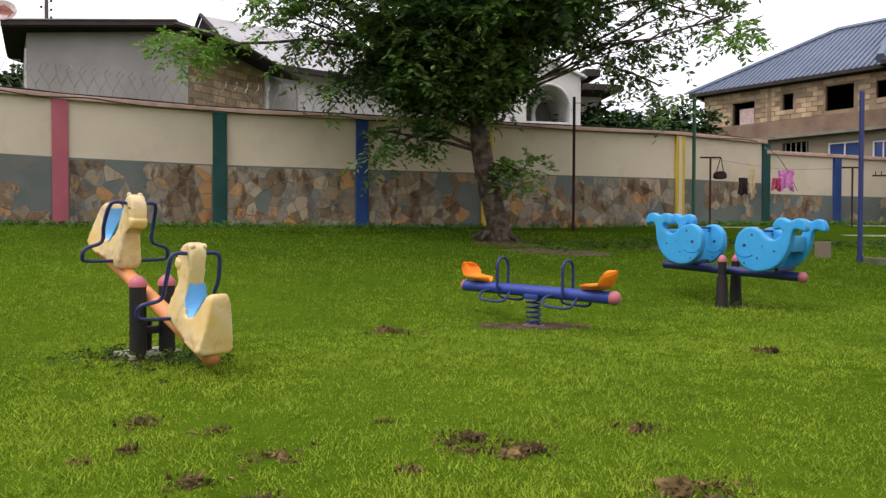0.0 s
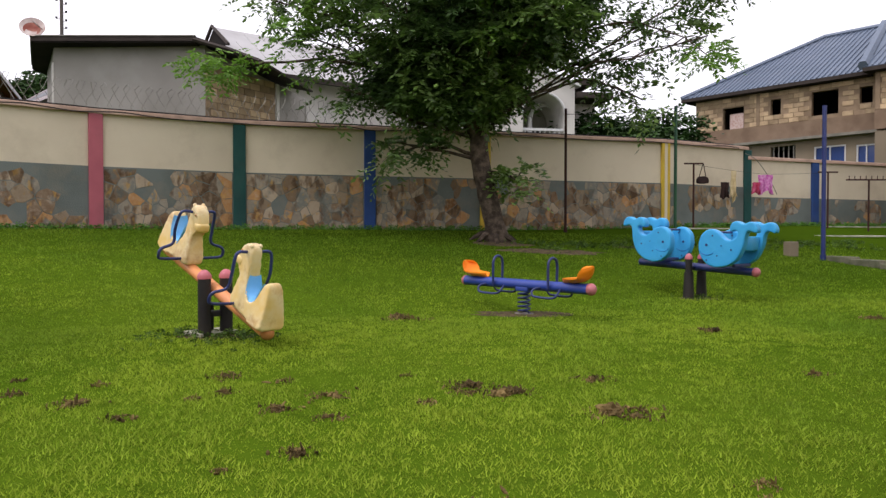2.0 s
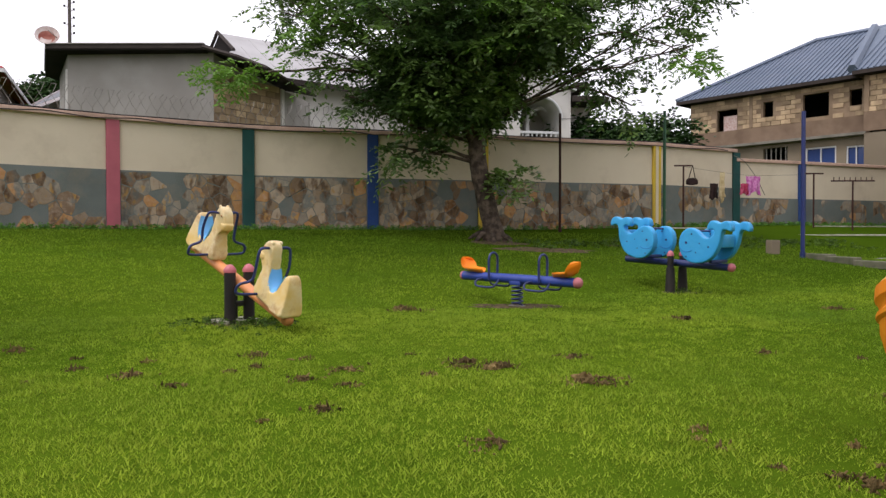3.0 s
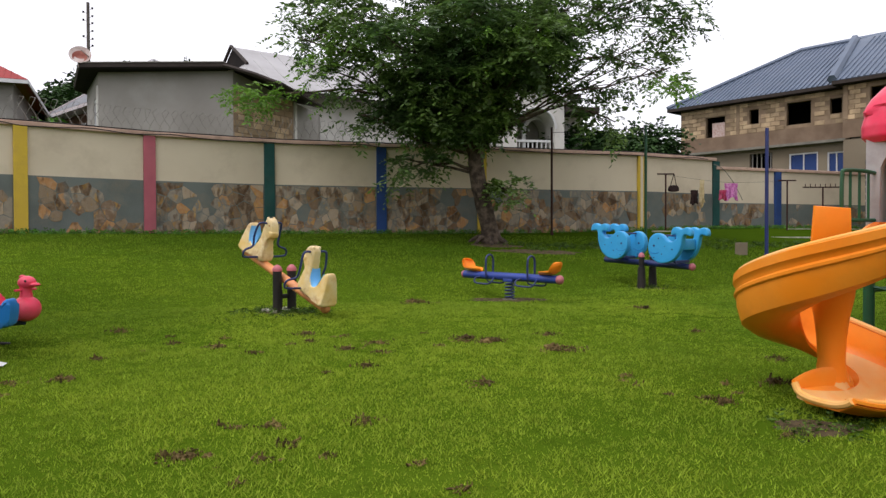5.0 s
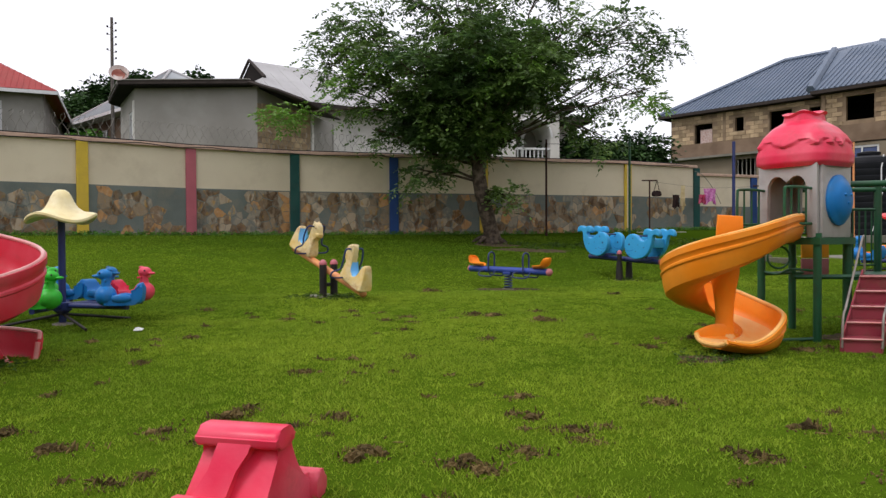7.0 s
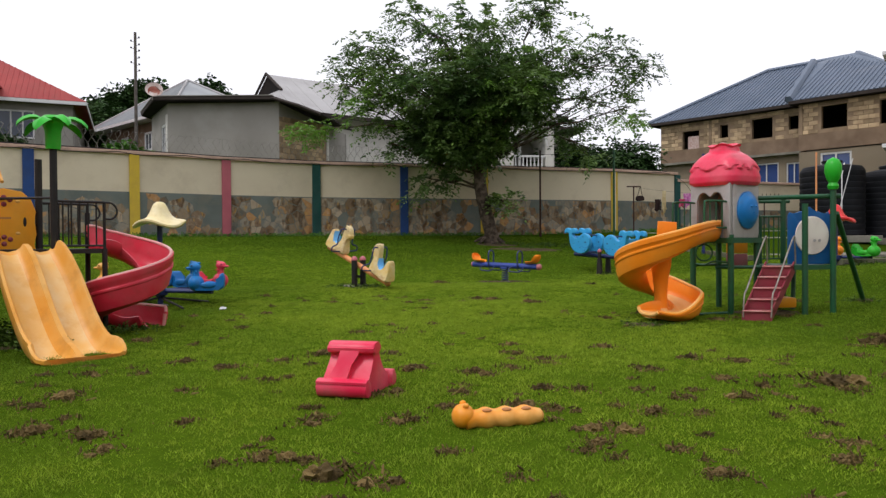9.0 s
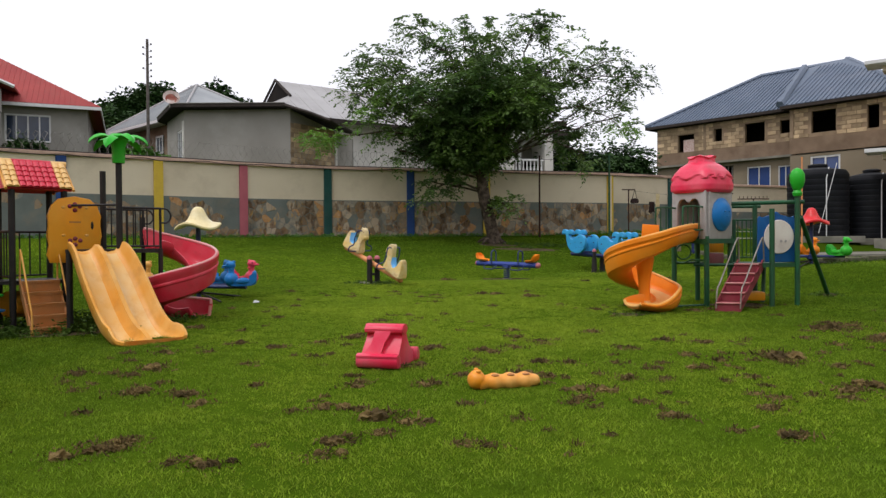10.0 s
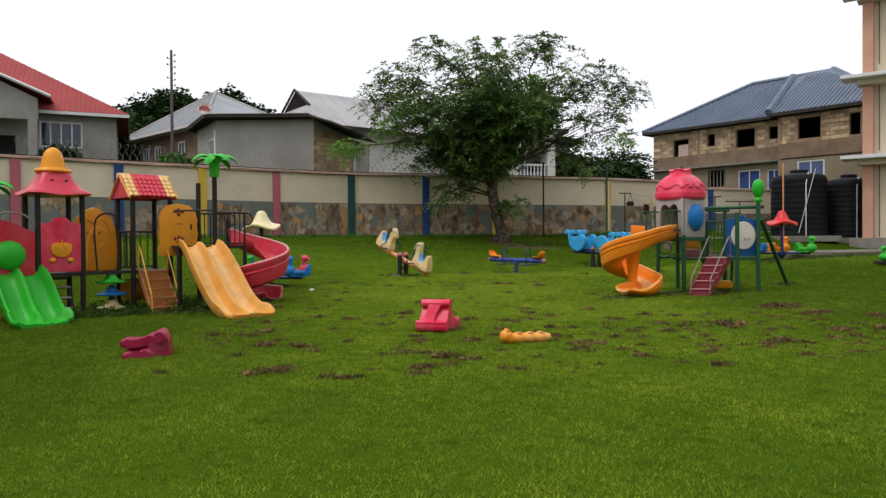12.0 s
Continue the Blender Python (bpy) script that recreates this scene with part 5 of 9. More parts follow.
def capped_post(parent, x, y, z0, z1, r, material, cap):
    p = part("post", tube(B(), [(x, y, z0), (x, y, z1 - 0.02)], r, 16), material, parent)
    part("cap", lathe(B(), [(r + 0.006, 0), (r + 0.008, 0.03), (r * 0.85, 0.06), (r * 0.45, 0.085), (0, 0.092)], 16, (x, y, z1 - 0.03)), cap, p, "faded pink end cap")
    return p


def horse(parent, m):
    """A plastic horse, facing +x, standing on the beam at local z 0; broad at the base, narrow at the top."""
    body = curve2([(-0.37, -0.02), (-0.38, 0.05), (-0.355, 0.20), (-0.325, 0.33), (-0.285, 0.405), (-0.235, 0.39), (-0.195, 0.30), (-0.155, 0.205), (-0.07, 0.13), (0.035, 0.20), (0.075, 0.38), (0.09, 0.51),
                   (0.115, 0.595), (0.175, 0.622), (0.245, 0.60), (0.30, 0.52), (0.335, 0.43), (0.325, 0.375), (0.265, 0.368), (0.235, 0.33), (0.25, 0.18), (0.265, 0.0), (0.1, -0.01), (-0.1, -0.01)], 4)
    hb = slab(B(), body, -0.135, 0.135, 0.045, 4)
    for v in hb.verts:
        w = lerp(1.0, 0.60, sstep(0.0, 0.36, v.co.z)) * lerp(1.0, 0.90, sstep(0.36, 0.6, v.co.z))
        # the brow is broader than the muzzle
        w *= 1.0 + 0.16 * sstep(0.5, 0.58, v.co.z) * sstep(0.05, 0.15, v.co.x)
        w *= lerp(1.0, 0.76, sstep(-0.15, 0.12, v.co.x))
        v.co.y *= w
    h = part("horse", hb, P_CREAM, parent, "cream plastic horse with brown weather stains", m=m)
    fuse = h.modifiers.new("fuse", "REMESH")
    fuse.mode, fuse.voxel_size, fuse.use_smooth_shade = "VOXEL", 0.012, True
    soft = h.modifiers.new("soften", "SMOOTH")
    soft.iterations, soft.factor = 9, 0.5
    # saddle: a dished shell laid over the dip in the back
    nu, nv = 16, 12
    prof = ((-0.218, 0.36), (-0.198, 0.30), (-0.162, 0.225), (-0.12, 0.172), (-0.07, 0.152), (-0.015, 0.176), (0.02, 0.225), (0.042, 0.28), (0.055, 0.335))
    sb = B()
    grids = []
    for off in (0.012, -0.012):
        gr = []
        for i in range(nu + 1):
            f = i / nu * (len(prof) - 1)
            k = min(int(f), len(prof) - 2)
            x, z = (lerp(prof[k][q], prof[k + 1][q], f - k) for q in range(2))
            e = i / nu * 2 - 1
            half = lerp(0.112, 0.092, i / nu) * (1 - 0.35 * abs(e) ** 3)
            row = []
            for j in range(nv + 1):
                a = j / nv * 2 - 1
                row.append(sb.verts.new((x, a * half, z + off + 0.012 - 0.07 * a ** 4 * (1 - e * e) - 0.012 * (1 - a * a))))
            gr.append(row)
        grids.append(gr)
        for i in range(nu):
            for j in range(nv):
                sb.faces.new((gr[i][j], gr[i + 1][j], gr[i + 1][j + 1], gr[i][j + 1]))
    rim = [(0, j) for j in range(nv)] + [(i, nv) for i in range(nu)] + [(nu, j) for j in range(nv, 0, -1)] + [(i, 0) for i in range(nu, 0, -1)]
    for (a, b), (c, d) in zip(rim, rim[1:] + rim[:1]):
        sb.faces.new((grids[0][a][b], grids[0][c][d], grids[1][c][d], grids[1][a][b]))
    part("saddle", sb, P_SADDLE, h, "light blue plastic saddle")
    part("muzzle", box(B(), (0.285, 0, 0.42), (0.115, 0.138, 0.10), bevel=0.034, seg=4), P_CREAM, h)
    for s in (-1, 1):
        part("ear", ball(B(), (0.145, s * 0.045, 0.61), 0.028, (0.9, 0.7, 0.8), 2), P_CREAM, h)
        part("eye", ball(B(), (0.25, s * 0.074, 0.535), 0.013, (1, 0.5, 1), 2), P_STEPS, h)
        bar = smooth_path([(0.17, s * 0.07, 0.545), (0.16, s * 0.15, 0.55), (0.15, s * 0.19, 0.51), (0.13, s * 0.205, 0.34), (0.15, s * 0.21, 0.2), (0.17, s * 0.33, 0.15), (0.18, s * 0.355, 0.09), (0.17, s * 0.32, 0.04), (0.16, s * 0.09, 0.03)], 5)
        part("handlebar", tube(B(), bar, 0.0155, 8), T_NAVY, h, "bent navy steel handle and footrest")
    return h


def horse_seesaw():
    s = thing("horse_seesaw", place(-2.33, 5.66, -42.9), "seesaw with two cream plastic horses on an orange beam", "seesaw")
    zp = 0.87 - ground_z(-2.33, 5.66)
    tilt = Matrix.Translation((0, 0, zp)) @ Matrix.Rotation(radians(21.2), 4, "Y")
    beam = part("beam", tube(B(), [(-1.03, 0, 0), (1.0, 0, 0)], 0.06, 14), T_ORANGE, s, "orange painted tubular beam", m=tilt)
    part("end_cap", ball(B(), (1.0, 0, 0), 0.066, (1, 1, 1), 3), P_STEPS, beam)
    part("end_cap", ball(B(), (-1.03, 0, 0), 0.064, (1, 1, 1), 3), P_STEPS, beam)
    horse(s, tilt @ Matrix.Translation((-0.71, 0, 0.062)) @ Matrix.Diagonal((0.92, 1, 1, 1)))
    horse(s, tilt @ Matrix.Translation((0.69, 0, 0.062)) @ Matrix.Rotation(math.pi, 4, "Z") @ Matrix.Diagonal((0.94, 1, 1, 1)))
    for sg in (-1, 1):
        capped_post(s, 0.02, sg * 0.118, -0.08, 0.60, 0.063, T_BLACK, P_PINKCAP)
    part("pivot_plate", box(B(), (0.0, 0.0, 0.22), (0.06, 0.24, 0.06), bevel=0.008), T_BLACK, s)
    part("base_plate", box(B(), (-0.1, 0.02, 0.01), (0.34, 0.42, 0.06), bevel=0.008), M_EDGE, s, "pale concrete footing plate", smooth=False)
    part("prop", tube(B(), [(-0.12, 0.02, 0.0), (-0.12, 0.02, 0.3)], 0.035, 10), T_BLACK, s)
    return s


horse_seesaw()


def shell_seat(parent, m):
    """An orange bucket seat, its back at -x."""
    nu, nv = 20, 14
    bm = B()

    def pt(u, v):
        prof = ((0.20, 0.02, 0.04), (0.17, 0.02, 0.075), (0.10, 0.028, 0.11), (0.0, 0.03, 0.135), (-0.09, 0.045, 0.152), (-0.15, 0.09, 0.168), (-0.188, 0.145, 0.17), (-0.212, 0.19, 0.155), (-0.226, 0.222, 0.12), (-0.232, 0.238, 0.055))
        f = u / nu * (len(prof) - 1)
        i = min(int(f), len(prof) - 2)
        x, z, w = (lerp(prof[i][q], prof[i + 1][q], f - i) for q in range(3))
        a = (v / nv - 0.5) * 2
        up = sstep(3.5, 6.0, f)
        return Vector((x + 0.07 * a * a * up, a * w, z + 0.05 * a * a * (1 - up)))
    for off in (0, -0.02):
        grid = [[bm.verts.new(pt(u, v) + Vector((0, 0, off))) for v in range(nv + 1)] for u in range(nu + 1)]
        for u in range(nu):
            for v in range(nv):
                bm.faces.new((grid[u][v], grid[u + 1][v], grid[u + 1][v + 1], grid[u][v + 1]))
        if off == 0:
            top = grid
    rim_t = [top[0][v] for v in range(nv + 1)] + [top[u][nv] for u in range(1, nu + 1)] + [top[nu][v] for v in range(nv - 1, -1, -1)] + [top[u][0] for u in range(nu - 1, 0, -1)]
    rim_b = [grid[0][v] for v in range(nv + 1)] + [grid[u][nv] for u in range(1, nu + 1)] + [grid[nu][v] for v in range(nv - 1, -1, -1)] + [grid[u][0] for u in range(nu - 1, 0, -1)]
    for k in range(len(rim_t)):
        j = (k + 1) % len(rim_t)
        bm.faces.new((rim_t[k], rim_t[j], rim_b[j], rim_b[k]))
    return part("seat", bm, P_ORANGE, parent, "orange moulded plastic bucket seat", m=m)


def spring_seesaw():
    s = thing("spring_seesaw", place(1.04, 8.1, math.degrees(math.atan2(-0.745, 0.77))), "blue spring seesaw with orange seats over bare soil", "seesaw")
    zb = 0.745 - ground_z(1.04, 8.1)
    tilt = Matrix.Translation((0, 0, zb)) @ Matrix.Rotation(radians(0.8), 4, "Y")
    beam = part("beam", tube(B(), [(-1.05, 0, 0), (1.03, 0, 0)], 0.068, 16), T_BEAMBLUE, s, "royal blue tubular beam", m=tilt)
    part("end_cap", ball(B(), (1.04, 0, 0), 0.078, (0.9, 1, 1), 3), P_PINKCAP, beam, "faded pink end cap")
    part("end_cap", ball(B(), (-1.06, 0, 0), 0.072, (0.7, 1, 1), 3), P_PINKCAP, beam, "faded pink end cap")
    for sg in (-1, 1):
        shell_seat(s, tilt @ (Matrix.Translation((0.84, 0, 0.055)) @ Matrix.Rotation(math.pi, 4, "Z") if sg > 0 else Matrix.Translation((-0.84, 0, 0.055))))
        x = sg * 0.46
        hp = smooth_path([(x, -0.10, -0.03), (x, -0.10, 0.12), (x, -0.10, 0.27), (x, -0.07, 0.345), (x, 0.0, 0.37), (x, 0.07, 0.345), (x, 0.10, 0.27), (x, 0.10, 0.12), (x, 0.10, -0.03)], 4)
        part("handle", tube(B(), hp, 0.017, 8), T_NAVY, s, "arched navy steel handle", m=tilt)
        for q in (-1, 1):
            xo = x + sg * 0.0
            pp = smooth_path([(xo - 0.15, q * 0.05, -0.02), (xo - 0.19, q * 0.13, -0.035), (xo - 0.205, q * 0.17, -0.075), (xo - 0.17, q * 0.185, -0.125), (xo - 0.05, q * 0.19, -0.135), (xo + 0.1, q * 0.19, -0.135), (xo + 0.17, q * 0.18, -0.115), (xo + 0.19, q * 0.15, -0.07), (xo + 0.16, q * 0.05, -0.02)], 4)
            part("footrest", tube(B(), pp, 0.015, 8), T_NAVY, s, m=tilt)
    part("bracket", box(B(), (0, 0, -0.06), (0.2, 0.13, 0.06), bevel=0.01), T_BEAMBLUE, s, m=tilt)
    n, turns = 120, 5.2
    sp = [(0.078 * math.cos(2 * math.pi * turns * k / n), 0.078 * math.sin(2 * math.pi * turns * k / n), 0.02 + (zb - 0.11) * k / n) for k in range(n + 1)]
    part("spring", tube(B(), sp, 0.0125, 8), T_NAVY, s, "navy coil spring")
    part("base_plate", lathe(B(), [(0, 0.0), (0.13, 0.0), (0.13, 0.02), (0, 0.022)], 20), T_STEEL, s)
    return s


spring_seesaw()


def whale_side(parent, m):
    """One flat-sided moulded whale, nose to +x, curled flukes up at -x."""
    half = 0.072
    out = curve2([(0.350, 0.33), (0.325, 0.46), (0.235, 0.555), (0.134, 0.575), (0.037, 0.53), (-0.06, 0.447), (-0.145, 0.420), (-0.225, 0.465), (-0.255, 0.54), (-0.215, 0.572), (-0.150, 0.545), (-0.125, 0.60),
                  (-0.165, 0.69), (-0.245, 0.712), (-0.335, 0.672), (-0.425, 0.712), (-0.505, 0.69), (-0.55, 0.60), (-0.53, 0.54), (-0.47, 0.562), (-0.40, 0.565), (-0.372, 0.48), (-0.352, 0.34), (-0.275, 0.16), (-0.146, 0.045),
                  (0.01, 0.0), (0.16, 0.015), (0.28, 0.105), (0.335, 0.21)], 4)
    bm = slab(B(), out, -half, half, 0.0)
    # the body swells, the tail stays thinner
    w = part("whale_side", bm, P_WHALE, parent, "sky-blue plastic whale with dark dimples", m=m)
    fuse = w.modifiers.new("fuse", "REMESH")
    fuse.mode, fuse.voxel_size, fuse.use_smooth_shade = "VOXEL", 0.012, True
    soft = w.modifiers.new("soften", "SMOOTH")
    soft.iterations, soft.factor = 24, 0.5
    for x, z, r in ((0.124, 0.475, 0.013), (0.215, 0.33, 0.021), (-0.176, 0.28, 0.013), (0.037, 0.177, 0.011), (0.20, 0.10, 0.012), (-0.02, 0.33, 0.009)):
        for s in (-1, 1):
            part("dimple", lathe(B(), [(0, -0.006), (r, -0.006), (r, 0.003), (0, 0.003)], 10), T_NAVY, w, m=Matrix.Translation((x, s * half, z)) @ Matrix.Rotation(radians(90), 4, "X"))
    for s in (-1, 1):
        part("smile", tube(B(), smooth_path([(x, s * y, z) for x, y, z in ((0.318, 0.075, 0.235), (0.285, half - 0.002, 0.195), (0.215, half, 0.178), (0.14, half, 0.19), (0.10, half, 0.215))], 3), 0.007, 6), P_BLUE, w)
    return w


def whale_seesaw():
    cx, cy = 3.79, 9.38
    s = thing("whale_seesaw", place(cx, cy, math.degrees(math.atan2(-0.744, 0.67))), "navy seesaw with pairs of sky-blue plastic whales", "seesaw")
    zb = 0.93 - ground_z(cx, cy)
    tilt = Matrix.Translation((0, 0, zb)) @ Matrix.Rotation(radians(3.2), 4, "Y")
    beam = part("beam", tube(B(), [(-0.93, 0, 0), (0.92, 0, 0)], 0.058, 14), T_NAVY, s, "navy tubular beam", m=tilt)
    part("end_cap", ball(B(), (0.93, 0, 0), 0.070, (0.9, 1, 1), 3), P_PINKCAP, beam, "faded pink end cap")
    part("end_cap", ball(B(), (-0.94, 0, 0), 0.06, (0.5, 1, 1), 3), T_NAVY, beam)
    for sg in (-1, 1):
        base = tilt @ Matrix.Translation((sg * 0.555, 0, 0.045)) @ (Matrix.Rotation(math.pi, 4, "Z") if sg > 0 else Matrix.Identity(4))
        for q in (-1, 1):
            whale_side(s, base @ Matrix.Translation((0, q * 0.30, 0)) @ Matrix.Scale(0.95, 4))
        part("seat_board", box(B(), (-0.12, 0, 0.30), (0.26, 0.44, 0.05), bevel=0.02), P_WHALE, s, m=base)
        part("seat_back", box(B(), (-0.27, 0, 0.36), (0.06, 0.44, 0.20), bevel=0.02), P_WHALE, s, m=base)
        part("cross_bar", tube(B(), [(0.13, -0.26, 0.50), (0.13, 0.26, 0.50)], 0.017, 8), T_NAVY, s, m=base)
        for x in (-0.16, 0.12):
            part("bracket", box(B(), (x, 0, 0.035), (0.05, 0.5, 0.05), bevel=0.008), T_NAVY, s, m=base)
    for sg in (-1, 1):
        p = capped_post(s, 0.0, sg * 0.19, -0.06, 0.62, 0.052, T_BLACK, P_PINKCAP)
        part("sleeve", tube(B(), [(0.0, sg * 0.195, -0.06), (0.0, sg * 0.19, 0.40)], 0.085, 14, 0.066), T_BLACK, p)
    part("pivot", tube(B(), [(0, -0.19, zb), (0, 0.19, zb)], 0.03, 10), T_NAVY, s)
    return s


whale_seesaw()


# ---- carousels ----
def duck(parent, m, material, beak):
    """A duck-fronted bucket seat facing +x."""
    base = curve2([(-0.30, 0.02), (-0.345, 0.12), (-0.35, 0.25), (-0.315, 0.31), (-0.26, 0.275), (-0.215, 0.17), (-0.12, 0.115), (0.0, 0.11), (0.10, 0.15), (0.2, 0.16), (0.28, 0.1), (0.24, 0.02), (0.0, 0.0)], 4)
    d = part("duck_seat", slab(B(), base, -0.125, 0.125, 0.04, 4), material, parent, "moulded plastic duck-fronted seat", m=m)
    part("chest", ball(B(), (0.20, 0, 0.135), 0.155, (1.0, 1.08, 0.95), 3), material, d)
    part("neck", lathe(B(), [(0.10, 0.20), (0.072, 0.27), (0.062, 0.33), (0.07, 0.39)], 16, (0.2, 0, 0)), material, d)
    part("head", ball(B(), (0.215, 0, 0.43), 0.092, (1.2, 0.95, 0.85), 3), material, d)
    part("beak", ball(B(), (0.325, 0, 0.41), 0.055, (1.35, 1.0, 0.45), 2), beak, d)
    part("crest", ball(B(), (0.15, 0, 0.495), 0.035, (1.4, 0.6, 0.7), 2), material, d)
    part("handle", tube(B(), [(0.19, -0.15, 0.35), (0.19, 0.15, 0.35)], 0.014, 8), material, d)
    for s in (-1, 1):
        part("wing", ball(B(), (-0.05, s * 0.125, 0.10), 0.09, (1.7, 0.35, 0.7), 2), material, d)
        part("eye", ball(B(), (0.265, s * 0.076, 0.452), 0.015, (1, 0.5, 1), 2), T_BLACK, d)
    return d


def carousel(x, y, cap_mat, seats, label, zcap=1.80, name="mushroom_carousel", cr=1.0, dz=0.0):
    """Seats: (plastic, x, y, facing in degrees) about the pole."""
    c = thing(name, place(x, y, 0, dz), label, "carousel", "carousels")
    part("base_plate", lathe(B(), [(0, -0.02), (0.14, -0.02), (0.13, 0.015), (0.06, 0.03), (0, 0.03)], 20), T_STEEL, c)
    part("pole", tube(B(), [(0, 0, 0.0), (0, 0, zcap - 0.2)], 0.046, 14), T_NAVY, c, "navy steel pole")
    part("hub", lathe(B(), [(0, 0.14), (0.06, 0.15), (0.12, 0.20), (0.13, 0.30), (0, 0.31)], 20), T_NAVY, c)
    for k in range(4):
        rot = Matrix.Rotation(math.pi / 4 + k * math.pi / 2, 4, "Z")
        part("foot", tube(B(), [rot @ Vector((0.04, 0, 0.14)), rot @ Vector((0.45, 0, 0.08)), rot @ Vector((0.9, 0, 0.01))], 0.019, 8), T_BLACK, c)
    wob = lambda a, r, z: 0.055 * math.sin(3 * a + 0.6) * (r / 0.45) ** 2
    prof = [(0.0, 0.0), (0.055, -0.006), (0.10, -0.035), (0.135, -0.09), (0.17, -0.17), (0.22, -0.25), (0.30, -0.315), (0.41, -0.345), (0.47, -0.37), (0.475, -0.40), (0.45, -0.425), (0.32, -0.40), (0.2, -0.36), (0.05, -0.3), (0.0, -0.3)]
    prof = [(r * cr, z) for r, z in prof]
    cap = part("mushroom_cap", lathe(B(), prof, 40, (0, 0, zcap), wob), cap_mat, c, "wavy moulded plastic mushroom cap")
    for col, sx, sy, ang in seats:
        d = Vector((sx, sy, 0)).normalized()
        part("arm", tube(B(), [d * 0.1 + Vector((0, 0, 0.26)), Vector((sx, sy, 0.26)) + d * 0.12], 0.036, 10), T_NAVY, c)
        duck(c, Matrix.Translation((sx, sy, 0.285)) @ Matrix.Rotation(radians(ang), 4, "Z") @ Matrix.Diagonal((0.86, 0.96, 0.94, 1)), col, col)
    return c


carousel(-5.48, 2.9, P_PALE, [(P_BLUE, 0.90, -0.26, 192), (P_RED, 0.74, 0.52, -12), (P_BLUE, 0.24, 0.62, -25), (P_BLUE, -0.30, 0.76, 170), (P_SLIDEY, -0.86, 0.10, 190), (P_GREEN, -0.58, 0.42, 30), (P_GREEN, 0.06, -0.72, 2)], "mushroom-topped carousel with coloured duck seats", 1.83, cr=0.93)
carousel(9.0, 7.6, P_CAP, [(P_GREEN, 0.60, -0.25, -60), (P_ORANGE, -0.38, 0.62, 170), (P_ORANGE, 0.30, 0.74, 10), (P_BLUE, -0.82, -0.1, 120)], "red mushroom-topped carousel with green and orange seats", 1.54, cr=0.9, dz=-0.06)


def duck_rider(x, y, turn):
    r = thing("spring_rider", place(x, y, turn), "green plastic duck rider on a dark base", "spring rider")
    part("base_plate", box(B(), (0, 0, 0.05), (0.9, 0.3, 0.1), bevel=0.015), T_BLACK, r)
    duck(r, Matrix.Translation((0.0, 0, 0.1)) @ Matrix.Diagonal((1.0, 1.0, 0.8, 1)), P_GREEN, P_GREEN)
    return r


duck_rider(11.0, 5.5, 185)


# ---- slides ----
def path_frames(pts, level=True):
    """Stations with a level side vector along a path."""
    pts = [Vector(p) for p in pts]
    out = []
    for i, p in enumerate(pts):
        t = (pts[min(i + 1, len(pts) - 1)] - pts[max(i - 1, 0)]).normalized()
        s = Vector((t.y, -t.x, 0)).normalized()
        out.append((p, s, s.cross(t).normalized()))
    return out


def channel(w, hl, hr, t=0.03):
    """A rounded trough: outer left wall hl high with two moulded ribs, right wall hr high."""
    a = w / 2
    inner = [(-a, hl), (-a + 0.005, hl * 0.45), (-a + 0.04, 0.06), (-a + 0.11, 0.012), (0, 0.0), (a - 0.11, 0.012), (a - 0.04, 0.06), (a - 0.005, hr * 0.45), (a, hr)]
    rim_r = [(a + t * 0.5, hr + 0.022), (a + t * 1.3, hr + 0.012), (a + t * 1.3, hr - 0.02)]
    outer = [(a + t, hr * 0.5), (a - 0.015, 0.01), (a - 0.09, -0.035), (-a + 0.09, -0.035), (-a + 0.015, 0.01), (-a - t * 0.7, hl * 0.38)]
    ribs_l = [(-a - t * 0.8, hl * 0.56), (-a - t * 1.35, hl * 0.60), (-a - t * 1.35, hl * 0.66), (-a - t * 0.85, hl * 0.70)]
    rim_l = [(-a - t * 1.0, hl * 0.80), (-a - t * 1.6, hl * 0.86), (-a - t * 1.5, hl + 0.012), (-a - t * 0.5, hl + 0.022)]
    return inner + rim_r + outer + ribs_l + rim_l


